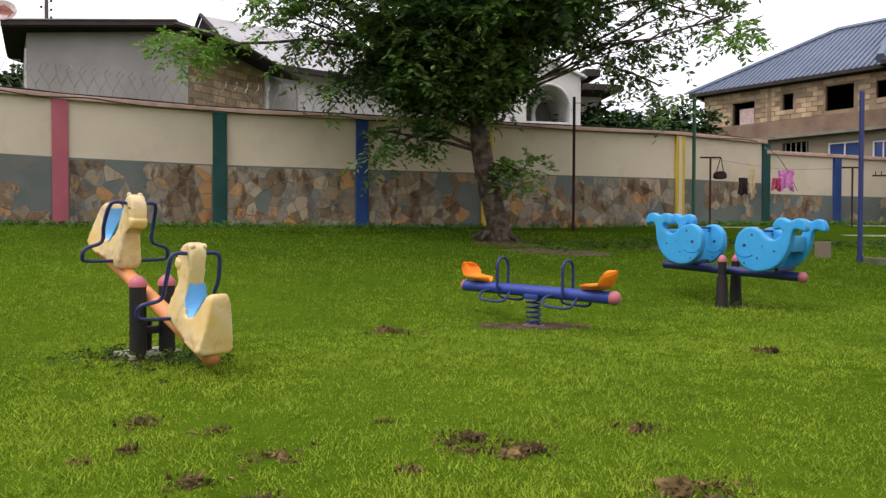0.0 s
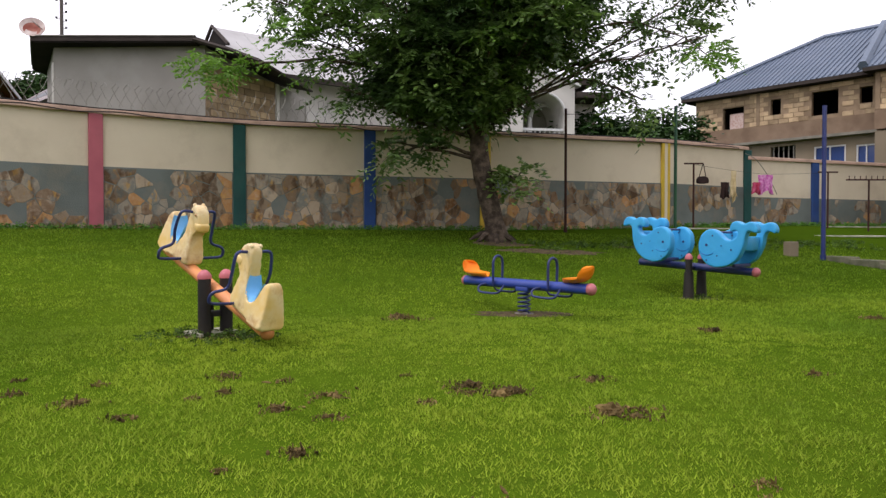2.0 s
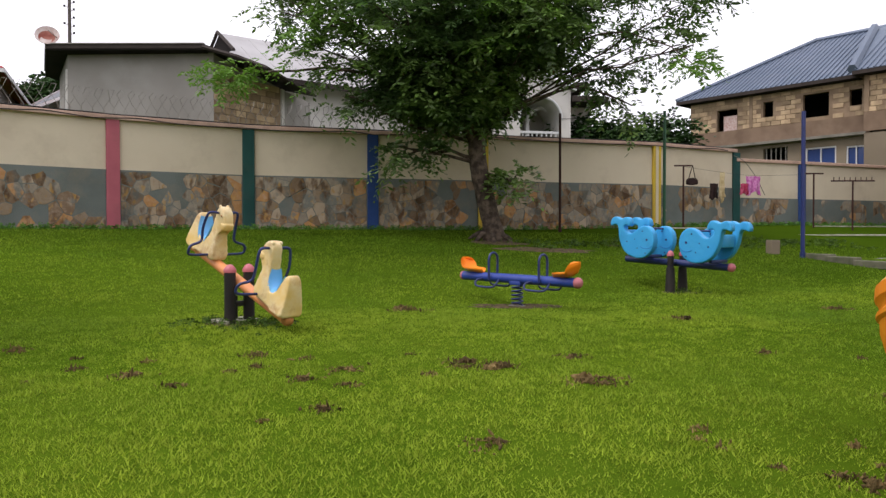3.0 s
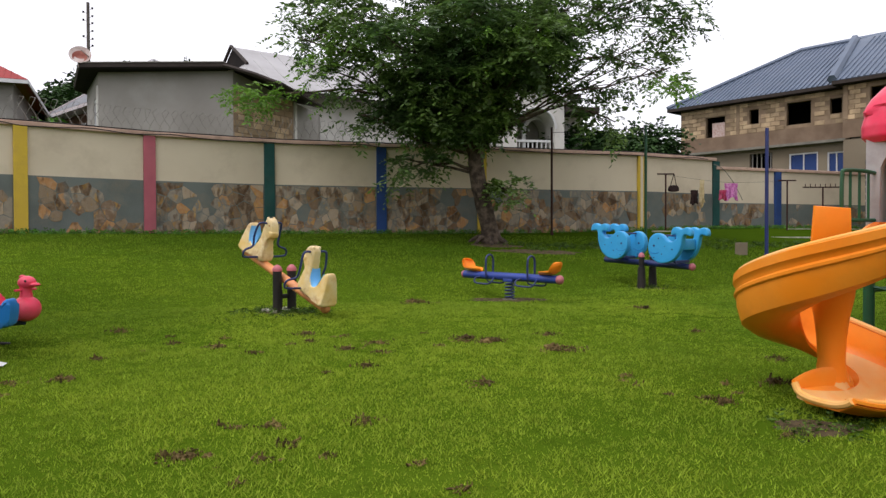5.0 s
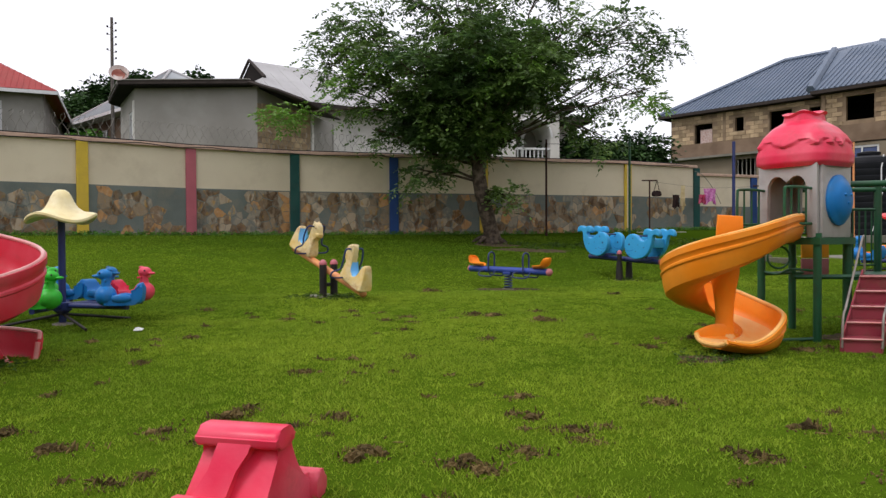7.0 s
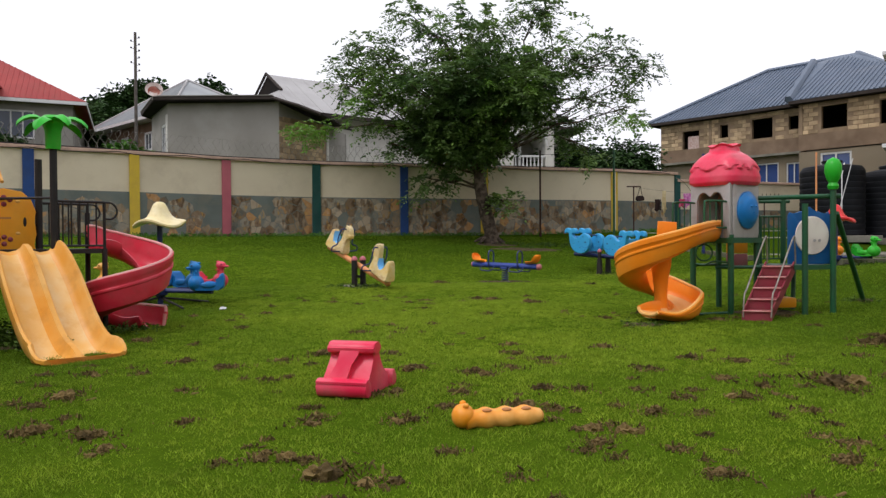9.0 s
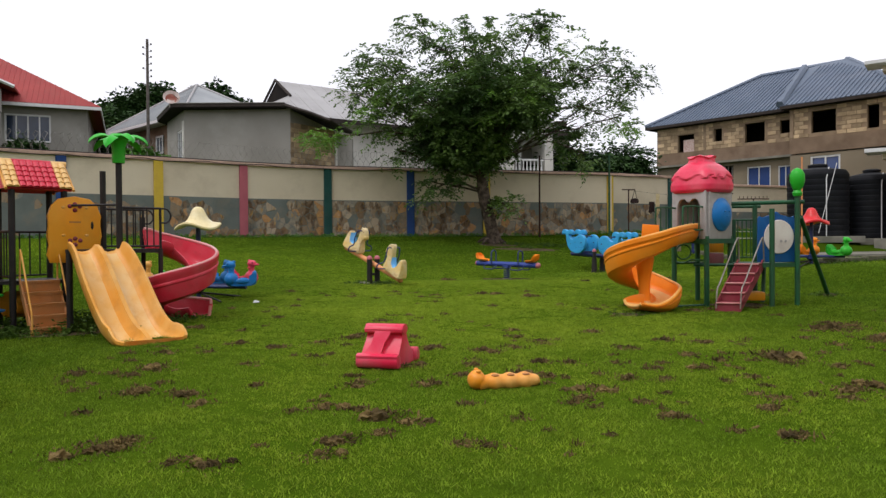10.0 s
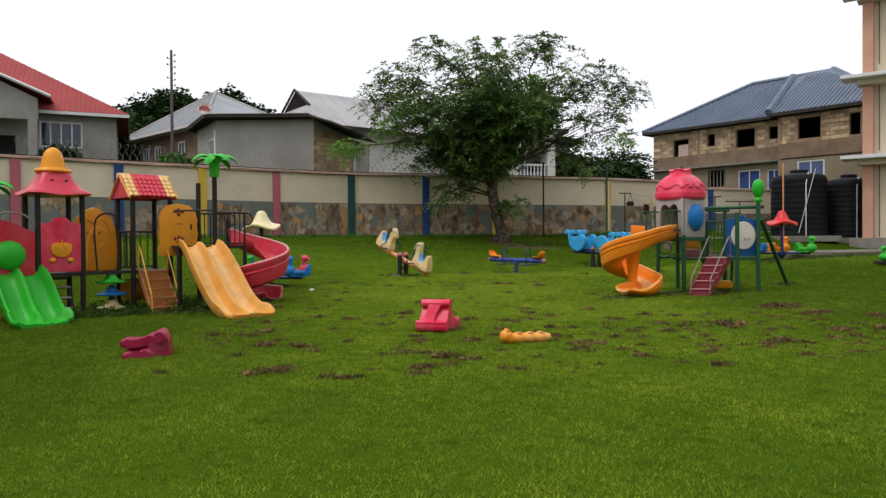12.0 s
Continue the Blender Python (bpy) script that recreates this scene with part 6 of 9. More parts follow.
def spiral_slide(parent, start, centre, r, a0, a1, run, z0, z1, material, label, w=0.36, ho=0.25, hi=0.12, bowl=1.5, drop=(0.80, 0.96), end=0.2, first_h=0.16, hi_end=None, low=0.8, mid=1.0, rim=None, flare=0.3, worn=None, tight=1.0, rise=0.012):
    """A chute from start into a clockwise helix about centre, from angle a0 down to a1 (degrees), with a straight run-out."""
    pts = []
    c = Vector((centre[0], centre[1], 0))
    first = c + Vector((r * math.cos(radians(a0)), r * math.sin(radians(a0)), 0))
    st = Vector((start[0], start[1], 0))
    for k in range(7):
        t = k / 7
        p = st.lerp(first, t)
        pts.append((p.x, p.y, z0 - 0.09 * t * t))
    n = int(abs(a1 - a0) / 8)
    zs = z0 - 0.09
    for k in range(n + 1):
        a = radians(lerp(a0, a1, k / n))
        t = k / n
        rt = r * lerp(1.0, tight, sstep(0.45, 0.75, t))
        pts.append((c.x + rt * math.cos(a), c.y + rt * math.sin(a), z1 + (zs - z1) * (1 - t) ** bowl))
    away = Vector((math.sin(a), -math.cos(a), 0))
    last = Vector(pts[-1])
    for k in range(1, 7):
        pts.append(tuple(last + away * (run * k / 6) + Vector((0, 0, rise * (k / 6) ** 2))))
    fr = path_frames(pts)
    # moving clockwise, the outside lies on the left, the side vector points right
    edge = []
    bm = B()
    m = len(fr)
    prev = None
    up = Vector((0, 0, 1))
    for i, (p, s, u) in enumerate(fr):
        t = i / (m - 1)
        h_out = lerp(first_h, ho, sstep(0.04, 0.32, t)) * lerp(1.0, low, sstep(0.5, 0.72, t)) * lerp(1.0, end, sstep(drop[0], drop[1], t))
        tip = max(0.0, (t - 0.93) / 0.07)
        h_in = lerp(lerp(hi, hi * mid, sstep(0.42, 0.55, t)), hi_end or hi, sstep(0.78, 0.92, t)) * (1 - 0.55 * tip ** 1.5)
        prof = channel(w * (1 + flare * sstep(0.72, 0.94, t)) * math.sqrt(1 - 0.35 * tip * tip), h_out, h_in)
        ring = [bm.verts.new(p + s * x + up * z) for x, z in prof]
        edge.append(p + s * (-prof[8][0] - 0.012) + up * (h_out + 0.016))
        if prev:
            for j in range(len(ring)):
                f = bm.faces.new((prev[j], prev[(j + 1) % len(ring)], ring[(j + 1) % len(ring)], ring[j]))
                f.material_index = 1 if worn and 1 < j < 6 and t > 0.62 else 0
        else:
            f = bm.faces.new(ring)
            bmesh.ops.triangulate(bm, faces=[f])
        prev = ring
    f = bm.faces.new(prev)
    bmesh.ops.triangulate(bm, faces=[f])
    slide = part("spiral_slide", bm, material, parent, label)
    if worn:
        slide.data.materials.append(worn)
    # rim and lip are paler: wear, plus the sky highlight put into colour
    if rim:
        part("rim", tube(B(), edge[:-1], 0.022, 8), rim, slide, "paler rim, partly wear and partly sky highlight")
        p, s, u = fr[-1]
        a = prof[8][0]
        lip = [(-a - 0.012, h_out), (-a * 0.86, 0.03), (-a * 0.4, 0.004), (a * 0.4, 0.004), (a * 0.86, 0.03), (a + 0.012, h_in)]
        part("lip", tube(B(), smooth_path([p + s * x + up * z for x, z in lip], 4), 0.026, 8), rim, slide, "rounded pale lip, partly wear and partly sky highlight")
    return slide


def double_slide(parent, top, bottom, z0, z1, half, material, label, worn=None):
    top, bottom = Vector((*top, 0)), Vector((*bottom, 0))
    pts = []
    for k in range(25):
        t = k / 24
        q = min(1, max(0, (t - 0.02) / 0.84))
        s = 0.3 * q * q * (3 - 2 * q) + 0.7 * (1 - (1 - q) ** 1.9)
        z = lerp(z0, z1, s) + 0.028 * math.sin(t * math.pi * 2.4) * (0.1 < t < 0.9)
        p = top.lerp(bottom, t)
        pts.append((p.x, p.y, z))
    fr = path_frames(pts)
    h = half
    bm = B()
    prev = None
    for i, (p, s, u) in enumerate(fr):
        t = i / 24
        wl = 0.20 * lerp(0.75, 1, sstep(0, 0.08, t)) * (1 - 0.72 * sstep(0.82, 1.0, t))
        md = 0.155 * lerp(0.75, 1, sstep(0, 0.08, t)) * (1 - 0.97 * sstep(0.78, 0.97, t))
        sp = (lerp(0.9, 1.0, sstep(0, 0.3, t)) + 0.13 * sstep(0.76, 0.88, t)) * (1 - 0.16 * max(0, (t - 0.92) / 0.08) ** 2)
        g = h * sp
        prof = [(-g, wl), (-g + 0.03, wl * 0.45), (-g + 0.09, 0.02), (-g * 0.5, 0.0), (-0.10, 0.02), (-0.055, md * 0.5), (-0.03, md), (0.03, md), (0.055, md * 0.5), (0.10, 0.02), (g * 0.5, 0.0), (g - 0.09, 0.02), (g - 0.03, wl * 0.45), (g, wl),
                (g + 0.02, wl + 0.02), (g + 0.05, wl + 0.01), (g + 0.05, wl - 0.03), (g + 0.02, 0.03), (g - 0.05, -0.04), (0, -0.04), (-g + 0.05, -0.04), (-g - 0.02, 0.03), (-g - 0.05, wl - 0.03), (-g - 0.05, wl + 0.01), (-g - 0.02, wl + 0.02)]
        ring = [bm.verts.new(p + s * x + u * z) for x, z in prof]
        if prev:
            for j in range(len(ring)):
                f = bm.faces.new((prev[j], prev[(j + 1) % len(ring)], ring[(j + 1) % len(ring)], ring[j]))
                f.material_index = 1 if worn and j in (2, 3, 9, 10, 11) and t > 0.08 else 0
        else:
            f = bm.faces.new(ring)
            bmesh.ops.triangulate(bm, faces=[f])
        prev = ring
    f = bm.faces.new(prev)
    bmesh.ops.triangulate(bm, faces=[f])
    ob = part("double_slide", bm, material, parent, label)
    if worn:
        ob.data.materials.append(worn)
    return ob


def post(parent, p, z0, z1, r, material, name="post"):
    return part(name, tube(B(), [(p[0], p[1], z0), (p[0], p[1], z1)], r, 14), material, parent)


def deck(parent, corners, z, material, t=0.06):
    return part("deck", poly_prism(B(), [(c[0], c[1]) for c in corners], z - t, z), material, parent, smooth=False)


def railing(parent, a, b, z0, z1, material, n=5, r=0.016):
    a, b = Vector((a[0], a[1], 0)), Vector((b[0], b[1], 0))
    e = Vector((0, 0, 1))
    rail = part("railing", tube(B(), [a + e * z1, b + e * z1], r * 1.3, 8), material, parent)
    part("bottom_rail", tube(B(), [a + e * z0, b + e * z0], r, 8), material, rail)
    for k in range(1, n):
        p = a.lerp(b, k / n)
        part("bar", tube(B(), [p + e * z0, p + e * z1], r * 0.75, 6), material, rail)
    return rail


def stairs(parent, top_a, top_b, bot_a, bot_b, z0, z1, n, material, rail_mat, label, nosing=None):
    """Steps between top edge a-b (height z1) and bottom edge a-b (height z0)."""
    ta, tb, ba, bb = (Vector((p[0], p[1], 0)) for p in (top_a, top_b, bot_a, bot_b))
    st = part("stair", B(), material, parent, label)
    for s, (u, v) in enumerate(((ba, ta), (bb, tb))):
        pts = [u + Vector((0, 0, z0)), v + Vector((0, 0, z1))]
        bm = B()
        d = (v - u).normalized()
        lo, hi = pts
        vs = [bm.verts.new(q) for q in (lo + Vector((0, 0, -0.02)), lo + Vector((0, 0, 0.13)), hi + Vector((0, 0, 0.06)), hi + Vector((0, 0, -0.12)))]
        sd = Vector((-d.y, d.x, 0)) * 0.02
        ws = [bm.verts.new(q.co + sd) for q in vs]
        bm.faces.new(vs), bm.faces.new(ws)
        for k in range(4):
            bm.faces.new((vs[k], vs[(k + 1) % 4], ws[(k + 1) % 4], ws[k]))
        part("stringer", bm, material, st, smooth=False)
    for k in range(n):
        t0, t1 = k / n, (k + 1) / n
        a0, b0 = ba.lerp(ta, t0), bb.lerp(tb, t0)
        a1, b1 = ba.lerp(ta, t1), bb.lerp(tb, t1)
        zt = lerp(z0, z1, t1)
        zb = lerp(z0, z1, t0)
        bm = B()
        poly_prism(bm, [(a0.x, a0.y), (b0.x, b0.y), (b1.x, b1.y), (a1.x, a1.y)], zt - 0.035, zt)
        part("tread", bm, material, st, smooth=False)
        if nosing:
            part("nosing", tube(B(), [a0 + Vector((0, 0, zt - 0.012)), b0 + Vector((0, 0, zt - 0.012))], 0.011, 6), nosing, st)
        bm = B()
        e = (a1 - a0) * 0.06
        poly_prism(bm, [(a0.x + e.x, a0.y + e.y), (b0.x + e.x, b0.y + e.y), (b0.x + 2 * e.x, b0.y + 2 * e.y), (a0.x + 2 * e.x, a0.y + 2 * e.y)], zb, zt - 0.036)
        part("riser", bm, material, st, smooth=False)
    for u, v in ((ba, ta), (bb, tb)):
        e = Vector((0, 0, 1))
        pp = smooth_path([u + e * (z0 + 0.05), u.lerp(v, 0.05) + e * (z0 + 0.36), u.lerp(v, 0.2) + e * (z0 + 0.5), u.lerp(v, 0.9) + e * (z1 + 0.40), v + e * (z1 + 0.36), v.lerp(u, -0.04) + e * (z1 + 0.02)], 5)
        part("handrail", tube(B(), pp, 0.013, 8), rail_mat, st)
    return st


def wavy_panel(parent, a, b, z0, z1, outline, material, label, t=0.05, name="panel", bevel=0.012):
    """A moulded panel between plan points a and b; outline in 0..1 units."""
    a, b = Vector((a[0], a[1], 0)), Vector((b[0], b[1], 0))
    L = (b - a).length
    m = Matrix.Translation(a) @ Matrix.Rotation(math.atan2((b - a).y, (b - a).x), 4, "Z")
    pts = [(x * L, lerp(z0, z1, z)) for x, z in outline]
    return part(name, slab(B(), pts, -t / 2, t / 2, bevel, 2), material, parent, label, m=m), m, L


# ---- green-posted playset with the grey house tower ----
def green_playset():
    g0 = 0.2
    s = thing("green_playset", Matrix.Identity(4), "green-posted playset with grey house tower and orange spiral slide", "playset")
    P1 = Vector((3.93, 1.34, 0))
    e2, e1, S = Vector((0.828, 0.563, 0)), Vector((-0.563, 0.828, 0)), 0.68
    P0, P2, P3 = P1 + e1 * S, P1 + e2 * S, P1 + (e1 + e2) * S
    zd = 1.40
    for p in (P0, P1, P2, P3):
        post(s, p, ground_z(p.x, p.y) - 0.05, zd + 0.05, 0.045, T_GREEN)
    c = (P0 + P2) / 2
    g = 0.06
    deck(s, [P1 - (e1 + e2) * g, P2 + (e2 - e1) * g, P3 + (e1 + e2) * g, P0 + (e1 - e2) * g], zd, T_GREEN, 0.08)
    # grey house body: four walls, arched doors on two, round window on the near side
    zt = 2.28
    W = S + 0.03
    rot = Matrix.Translation((c.x, c.y, 0)) @ Matrix.Rotation(math.atan2(e2.y, e2.x), 4, "Z")
    n = 10

    def arch_wall():
        hw, zs, r = W / 2, 2.0, 0.13
        out = [(-hw, zd), (-hw, zt), (hw, zt), (hw, zd), (0.235, zd), (0.235, zs)]
        for cx in (0.118, -0.118):
            out += [(cx + 0.117 * math.cos(math.pi * k / n), zs + r * math.sin(math.pi * k / n)) for k in range(1, n)]
        out += [(-0.235, zs), (-0.235, zd)]
        return slab(B(), out, -0.03, 0.03, 0.012)
    left = rot @ Matrix.Rotation(radians(-90), 4, "Z") @ Matrix.Translation((0, -W / 2, 0))
    body = part("house_wall", arch_wall(), P_GREY, s, "grey moulded wall with a double-arched doorway", m=left)
    part("house_wall", arch_wall(), P_GREY, s, m=rot @ Matrix.Rotation(radians(90), 4, "Z") @ Matrix.Translation((0, -W / 2, 0)))
    full = lambda: box(B(), (0, 0, (zd + zt) / 2), (W - 0.07, 0.06, zt - zd), bevel=0.012)
    front = part("house_wall", full(), P_GREY, s, "grey moulded wall with a round blue window", m=rot @ Matrix.Translation((0, -W / 2, 0)))
    part("house_wall", full(), P_GREY, s, m=rot @ Matrix.Translation((0, W / 2, 0)))
    wm = Matrix.Translation((0.0, -0.03, 1.83)) @ Matrix.Rotation(radians(90), 4, "X") @ Matrix.Scale(1.14, 4, (0, 1, 0))
    dome = part("round_window", lathe(B(), [(0, -0.01), (0.255, -0.01), (0.258, 0.03), (0.235, 0.055), (0.215, 0.06), (0.195, 0.085), (0.14, 0.115), (0.07, 0.13), (0, 0.133)], 32), P_BLUE, front, "round domed blue plastic window", m=wm)
    for x, z in ((-0.06, 0.05), (0.06, 0.05), (0.0, -0.03)):
        part("knob", ball(B(), (x, z, 0.122), 0.022, (1.2, 0.8, 1), 2), P_BLUE, dome)
    # thatch-like pink roof
    prof = [(0.50, 2.22), (0.545, 2.27), (0.55, 2.36), (0.515, 2.48), (0.44, 2.60), (0.33, 2.71), (0.24, 2.78), (0.225, 2.84), (0.255, 2.87), (0.2, 2.885), (0.0, 2.88)]
    rb = B()
    seg = 72
    rings = []
    levels = []
    for (ra, za), (rc, zc) in zip(prof, prof[1:]):
        n = max(1, int(abs(zc - za) / 0.016)) if za < 2.75 else 1
        levels += [(lerp(ra, rc, k / n), lerp(za, zc, k / n)) for k in range(n)]
    for r, z in levels + [prof[-1]]:
        ring = []
        for k in range(seg):
            a = 2 * math.pi * k / seg
            q = (abs(math.cos(a)) ** 5 + abs(math.sin(a)) ** 5) ** (-1 / 5)
            # a ragged fringe moulded round the upper layer
            saw = abs((a * 11 / (2 * math.pi) + 0.35 * math.sin(3 * a)) % 1 - 0.5) * 2
            fringe = 0.030 * sstep(0.0, 0.018, z - 2.43 - 0.10 * saw) * (1 - sstep(2.68, 2.78, z))
            rr = r * lerp(1.0, q, 0.75) * 0.84 + fringe
            zz = z + (0.02 * math.sin(4 * a) if z > 2.8 else 0)
            ring.append(rb.verts.new((rr * math.cos(a), rr * math.sin(a), zz)))
        rings.append(ring)
    for a, b in zip(rings, rings[1:]):
        for k in range(seg):
            rb.faces.new((a[k], a[(k + 1) % seg], b[(k + 1) % seg], b[k]))
    rb.faces.new(rings[-1]), rb.faces.new(rings[0])
    roof = part("roof", rb, P_RED, s, "pink-red moulded thatch-style roof", m=rot)
    # slide
    mouth = (P0 + P1) / 2 - e2 * 0.10
    spiral_slide(s, (mouth.x, mouth.y), (2.76, 1.05), 0.44, -57, -430, 0.48, zd - 0.02, g0 + 0.05, P_ORANGE, "orange plastic spiral slide", 0.38, 0.36, 0.14, 1.5, (0.81, 0.96), 0.20, 0.26, 0.20, 0.78, 0.2, P_ORIM, 0.42, P_OWORN, 0.80, 0.06)
    part("slide_column", tube(B(), [(2.76, 1.05, g0 - 0.05), (2.76, 1.05, 0.6), (2.76, 1.05, 1.2)], [0.13, 0.085, 0.085], 16), P_ORANGE, s, "orange central slide column")
    part("slide_skirt", lathe(B(), [(0.16, 1.10), (0.15, 0.98), (0.12, 0.84), (0.10, 0.68), (0.092, 0.50), (0.09, 0.34), (0.0, 0.34)], 24, (2.76, 1.05, 0)), P_ORANGE, s, "orange moulded cone round the column")
    part("slide_bowl", lathe(B(), [(0.088, 0.48), (0.10, 0.38), (0.13, 0.31), (0.19, 0.275), (0.23, 0.255), (0.23, 0.21), (0.0, 0.21)], 28, (2.76, 1.05, 0)), P_OWORN, s, "worn orange floor round the column")
    part("slide_hood", slab(B(), [(-0.175, 0.0), (-0.15, 0.34), (0.14, 0.32), (0.15, 0.0)], -0.02, 0.02, 0.012), P_ORANGE, s, m=Matrix.Translation((3.0, 1.48, 1.33)))
    part("slide_foot_bar", tube(B(), [(3.0, 1.15, g0 + 0.03), (3.62, 1.40, g0 + 0.03), (3.95, 1.34, g0 + 0.05)], 0.02, 8), T_GREEN, s)
    # hoop rails beside the slide mouth
    for u in (0.05, 0.62):
        q = P1 + e1 * u * 1.0
        o = -e2
        pp = smooth_path([q + Vector((0, 0, zd)), q + Vector((0, 0, zd + 0.5)), q + o * 0.06 + Vector((0, 0, zd + 0.56)), q + o * 0.52 + Vector((0, 0, zd + 0.56)), q + o * 0.58 + Vector((0, 0, zd + 0.5)), q + o * 0.58 + Vector((0, 0, zd + 0.22)), q + o * 0.52 + Vector((0, 0, zd + 0.16)), q + Vector((0, 0, zd + 0.16))], 4)
        part("hoop_rail", tube(B(), pp, 0.016, 8), T_GREEN, s, "green steel hoop rail")
    for u in (0.15, 0.3, 0.45):
        q = P1 + e1 * 0.62 - e2 * u
        part("rail_bar", tube(B(), [q + Vector((0, 0, zd + 0.16)), q + Vector((0, 0, zd + 0.56))], 0.011, 6), T_GREEN, s)
        q = P1 + e1 * 0.05 - e2 * u
        part("rail_bar", tube(B(), [q + Vector((0, 0, zd + 0.16)), q + Vector((0, 0, zd + 0.56))], 0.011, 6), T_GREEN, s)
    # steering ring and panels under the deck
    part("ring", tube(B(), [(3.62 + 0.13 * math.cos(a * 0.393), 1.62, 1.17 + 0.13 * math.sin(a * 0.393)) for a in range(16)], 0.013, 8, closed=True), T_GREEN, s)
    wavy_panel(s, (4.29, 2.42), (4.66, 2.45), 1.14, 1.36, [(0, 0), (0, 1), (1, 1), (1, 0)], P_YELLOW, "amber plastic panel under the deck", 0.03)
    wavy_panel(s, (4.29, 2.42), (4.66, 2.45), 0.92, 1.13, [(0, 0), (0, 1), (1, 1), (1, 0)], P_PINKCAP, "faded pink plastic panel under the deck", 0.03)
    for q, z in ((P0, 0.96), (P3, 0.95)):
        part("lower_beam", tube(B(), [q + Vector((0, 0, z)), (q + e2 * S if q is P3 else P3) + Vector((0, 0, z))], 0.022, 8), T_GREEN, s)
    part("lower_beam", tube(B(), [(3.80, 1.62, 0.94), (4.55, 1.56, 0.94)], 0.028, 8), T_GREEN, s)
    part("wavy_bar", tube(B(), smooth_path([P0 + Vector((0, 0, 1.0)), P0.lerp(P1, 0.3) + Vector((0, 0, 0.97)), P0.lerp(P1, 0.55) + Vector((0, 0, 1.03)), P1 + Vector((0, 0, 1.02))], 4), 0.014, 8), T_GREEN, s)
    # lower deck, stair, blue panel
    zl = 0.97
    A, Bp = Vector((4.52, 1.58, 0)), Vector((5.07, 1.34, 0))
    Cc, Dd = Vector((5.60, 1.52, 0)), Vector((5.17, 2.25, 0))
    E = Vector((4.75, 2.2, 0))
    deck(s, [A + Vector((-0.05, -0.03, 0)), Bp, Cc, Dd, E], zl, T_GREEN, 0.07)
    for p, h in ((Bp, 1.92), (Cc, 2.3), (Dd, 2.04), (E, 1.75)):
        post(s, p, ground_z(p.x, p.y) - 0.05, h, 0.045, T_GREEN)
    part("ball_finial", lathe(B(), [(0, -0.02), (0.07, 0.0), (0.085, 0.05), (0.06, 0.1), (0.095, 0.16), (0.125, 0.27), (0.12, 0.38), (0.08, 0.46), (0, 0.5)], 20, (Cc.x, Cc.y, 2.15)), P_GREEN, s, "green plastic bulb on the post")
    part("top_beam", tube(B(), [P2 + Vector((0, 0, 2.03)), Cc + Vector((0.14, 0.05, 2.05))], 0.038, 10), T_GREEN, s)
    part("top_beam", tube(B(), [P3 + Vector((0, 0, 2.0)), Dd + Vector((0.1, 0.0, 2.0))], 0.03, 10), T_GREEN, s)
    wave = [(0.0, 0.0), (0.0, 0.84)] + [(0.04 + 0.92 * k / 24, 0.88 + 0.09 * math.exp(-((k / 24 - 0.5) / 0.17) ** 2) + 0.02 * math.cos(k / 24 * 25)) for k in range(25)] + [(1.0, 0.84), (1.0, 0.0)]
    pa, pb = Vector((4.93, 1.60, 0)), Vector((5.60, 1.62, 0))
    panel, pm, PL = wavy_panel(s, pa, pb, 0.98, 1.89, wave, P_PANELBLUE, "deep blue plastic play panel with a white disc", 0.05)
    disc = part("disc", lathe(B(), [(0, 0), (0.26, 0), (0.27, 0.01), (0.26, 0.025), (0, 0.03)], 32), P_WHITE, panel, "cream plastic disc with a face", m=Matrix.Translation((PL * 0.55, -0.025, 1.43)) @ Matrix.Rotation(radians(90), 4, "X") @ Matrix.Diagonal((1.0, 1.12, 1, 1)))
    for x in (0.03, 0.11):
        part("dot", lathe(B(), [(0, 0), (0.02, 0), (0.02, 0.012), (0, 0.012)], 10), P_GREY, disc, m=Matrix.Translation((x, -0.07, 0.026)))
    stairs(s, (4.55, 1.50), (4.95, 1.42), (3.84, 0.68), (4.20, 0.58), ground_z(4.0, 0.65), zl, 5, P_WINE, T_STEEL, "wine-red plastic stair with pale handrails", P_RIM)
    railing(s, P3, E, 1.45, 1.72, T_GREEN, 4, 0.013)
    railing(s, E, Dd, 1.05, 1.75, T_GREEN, 5, 0.013)
    # climbing leg
    part("climber_leg", tube(B(), [Cc + Vector((0.08, 0.05, 1.78)), (6.9, 2.9, ground_z(6.9, 2.9) - 0.02)], 0.042, 10), T_GREEN, s, "slanted green climbing leg")
    part("climber_leg", tube(B(), [(5.30, 2.15, 1.0), (5.18, 1.95, ground_z(5.1, 1.9))], 0.035, 10), T_GREEN, s)
    part("leg_foot", lathe(B(), [(0.16, -0.03), (0.13, 0.03), (0.06, 0.05), (0, 0.05)], 14, (6.9, 2.9, ground_z(6.9, 2.9))), M_SOIL, s)
    part("tunnel_block", box(B(), (4.93, 1.75, 0.37), (0.3, 0.3, 0.16), bevel=0.03), P_YELLOW, s, "amber block beneath the deck")
    return s


green_playset()


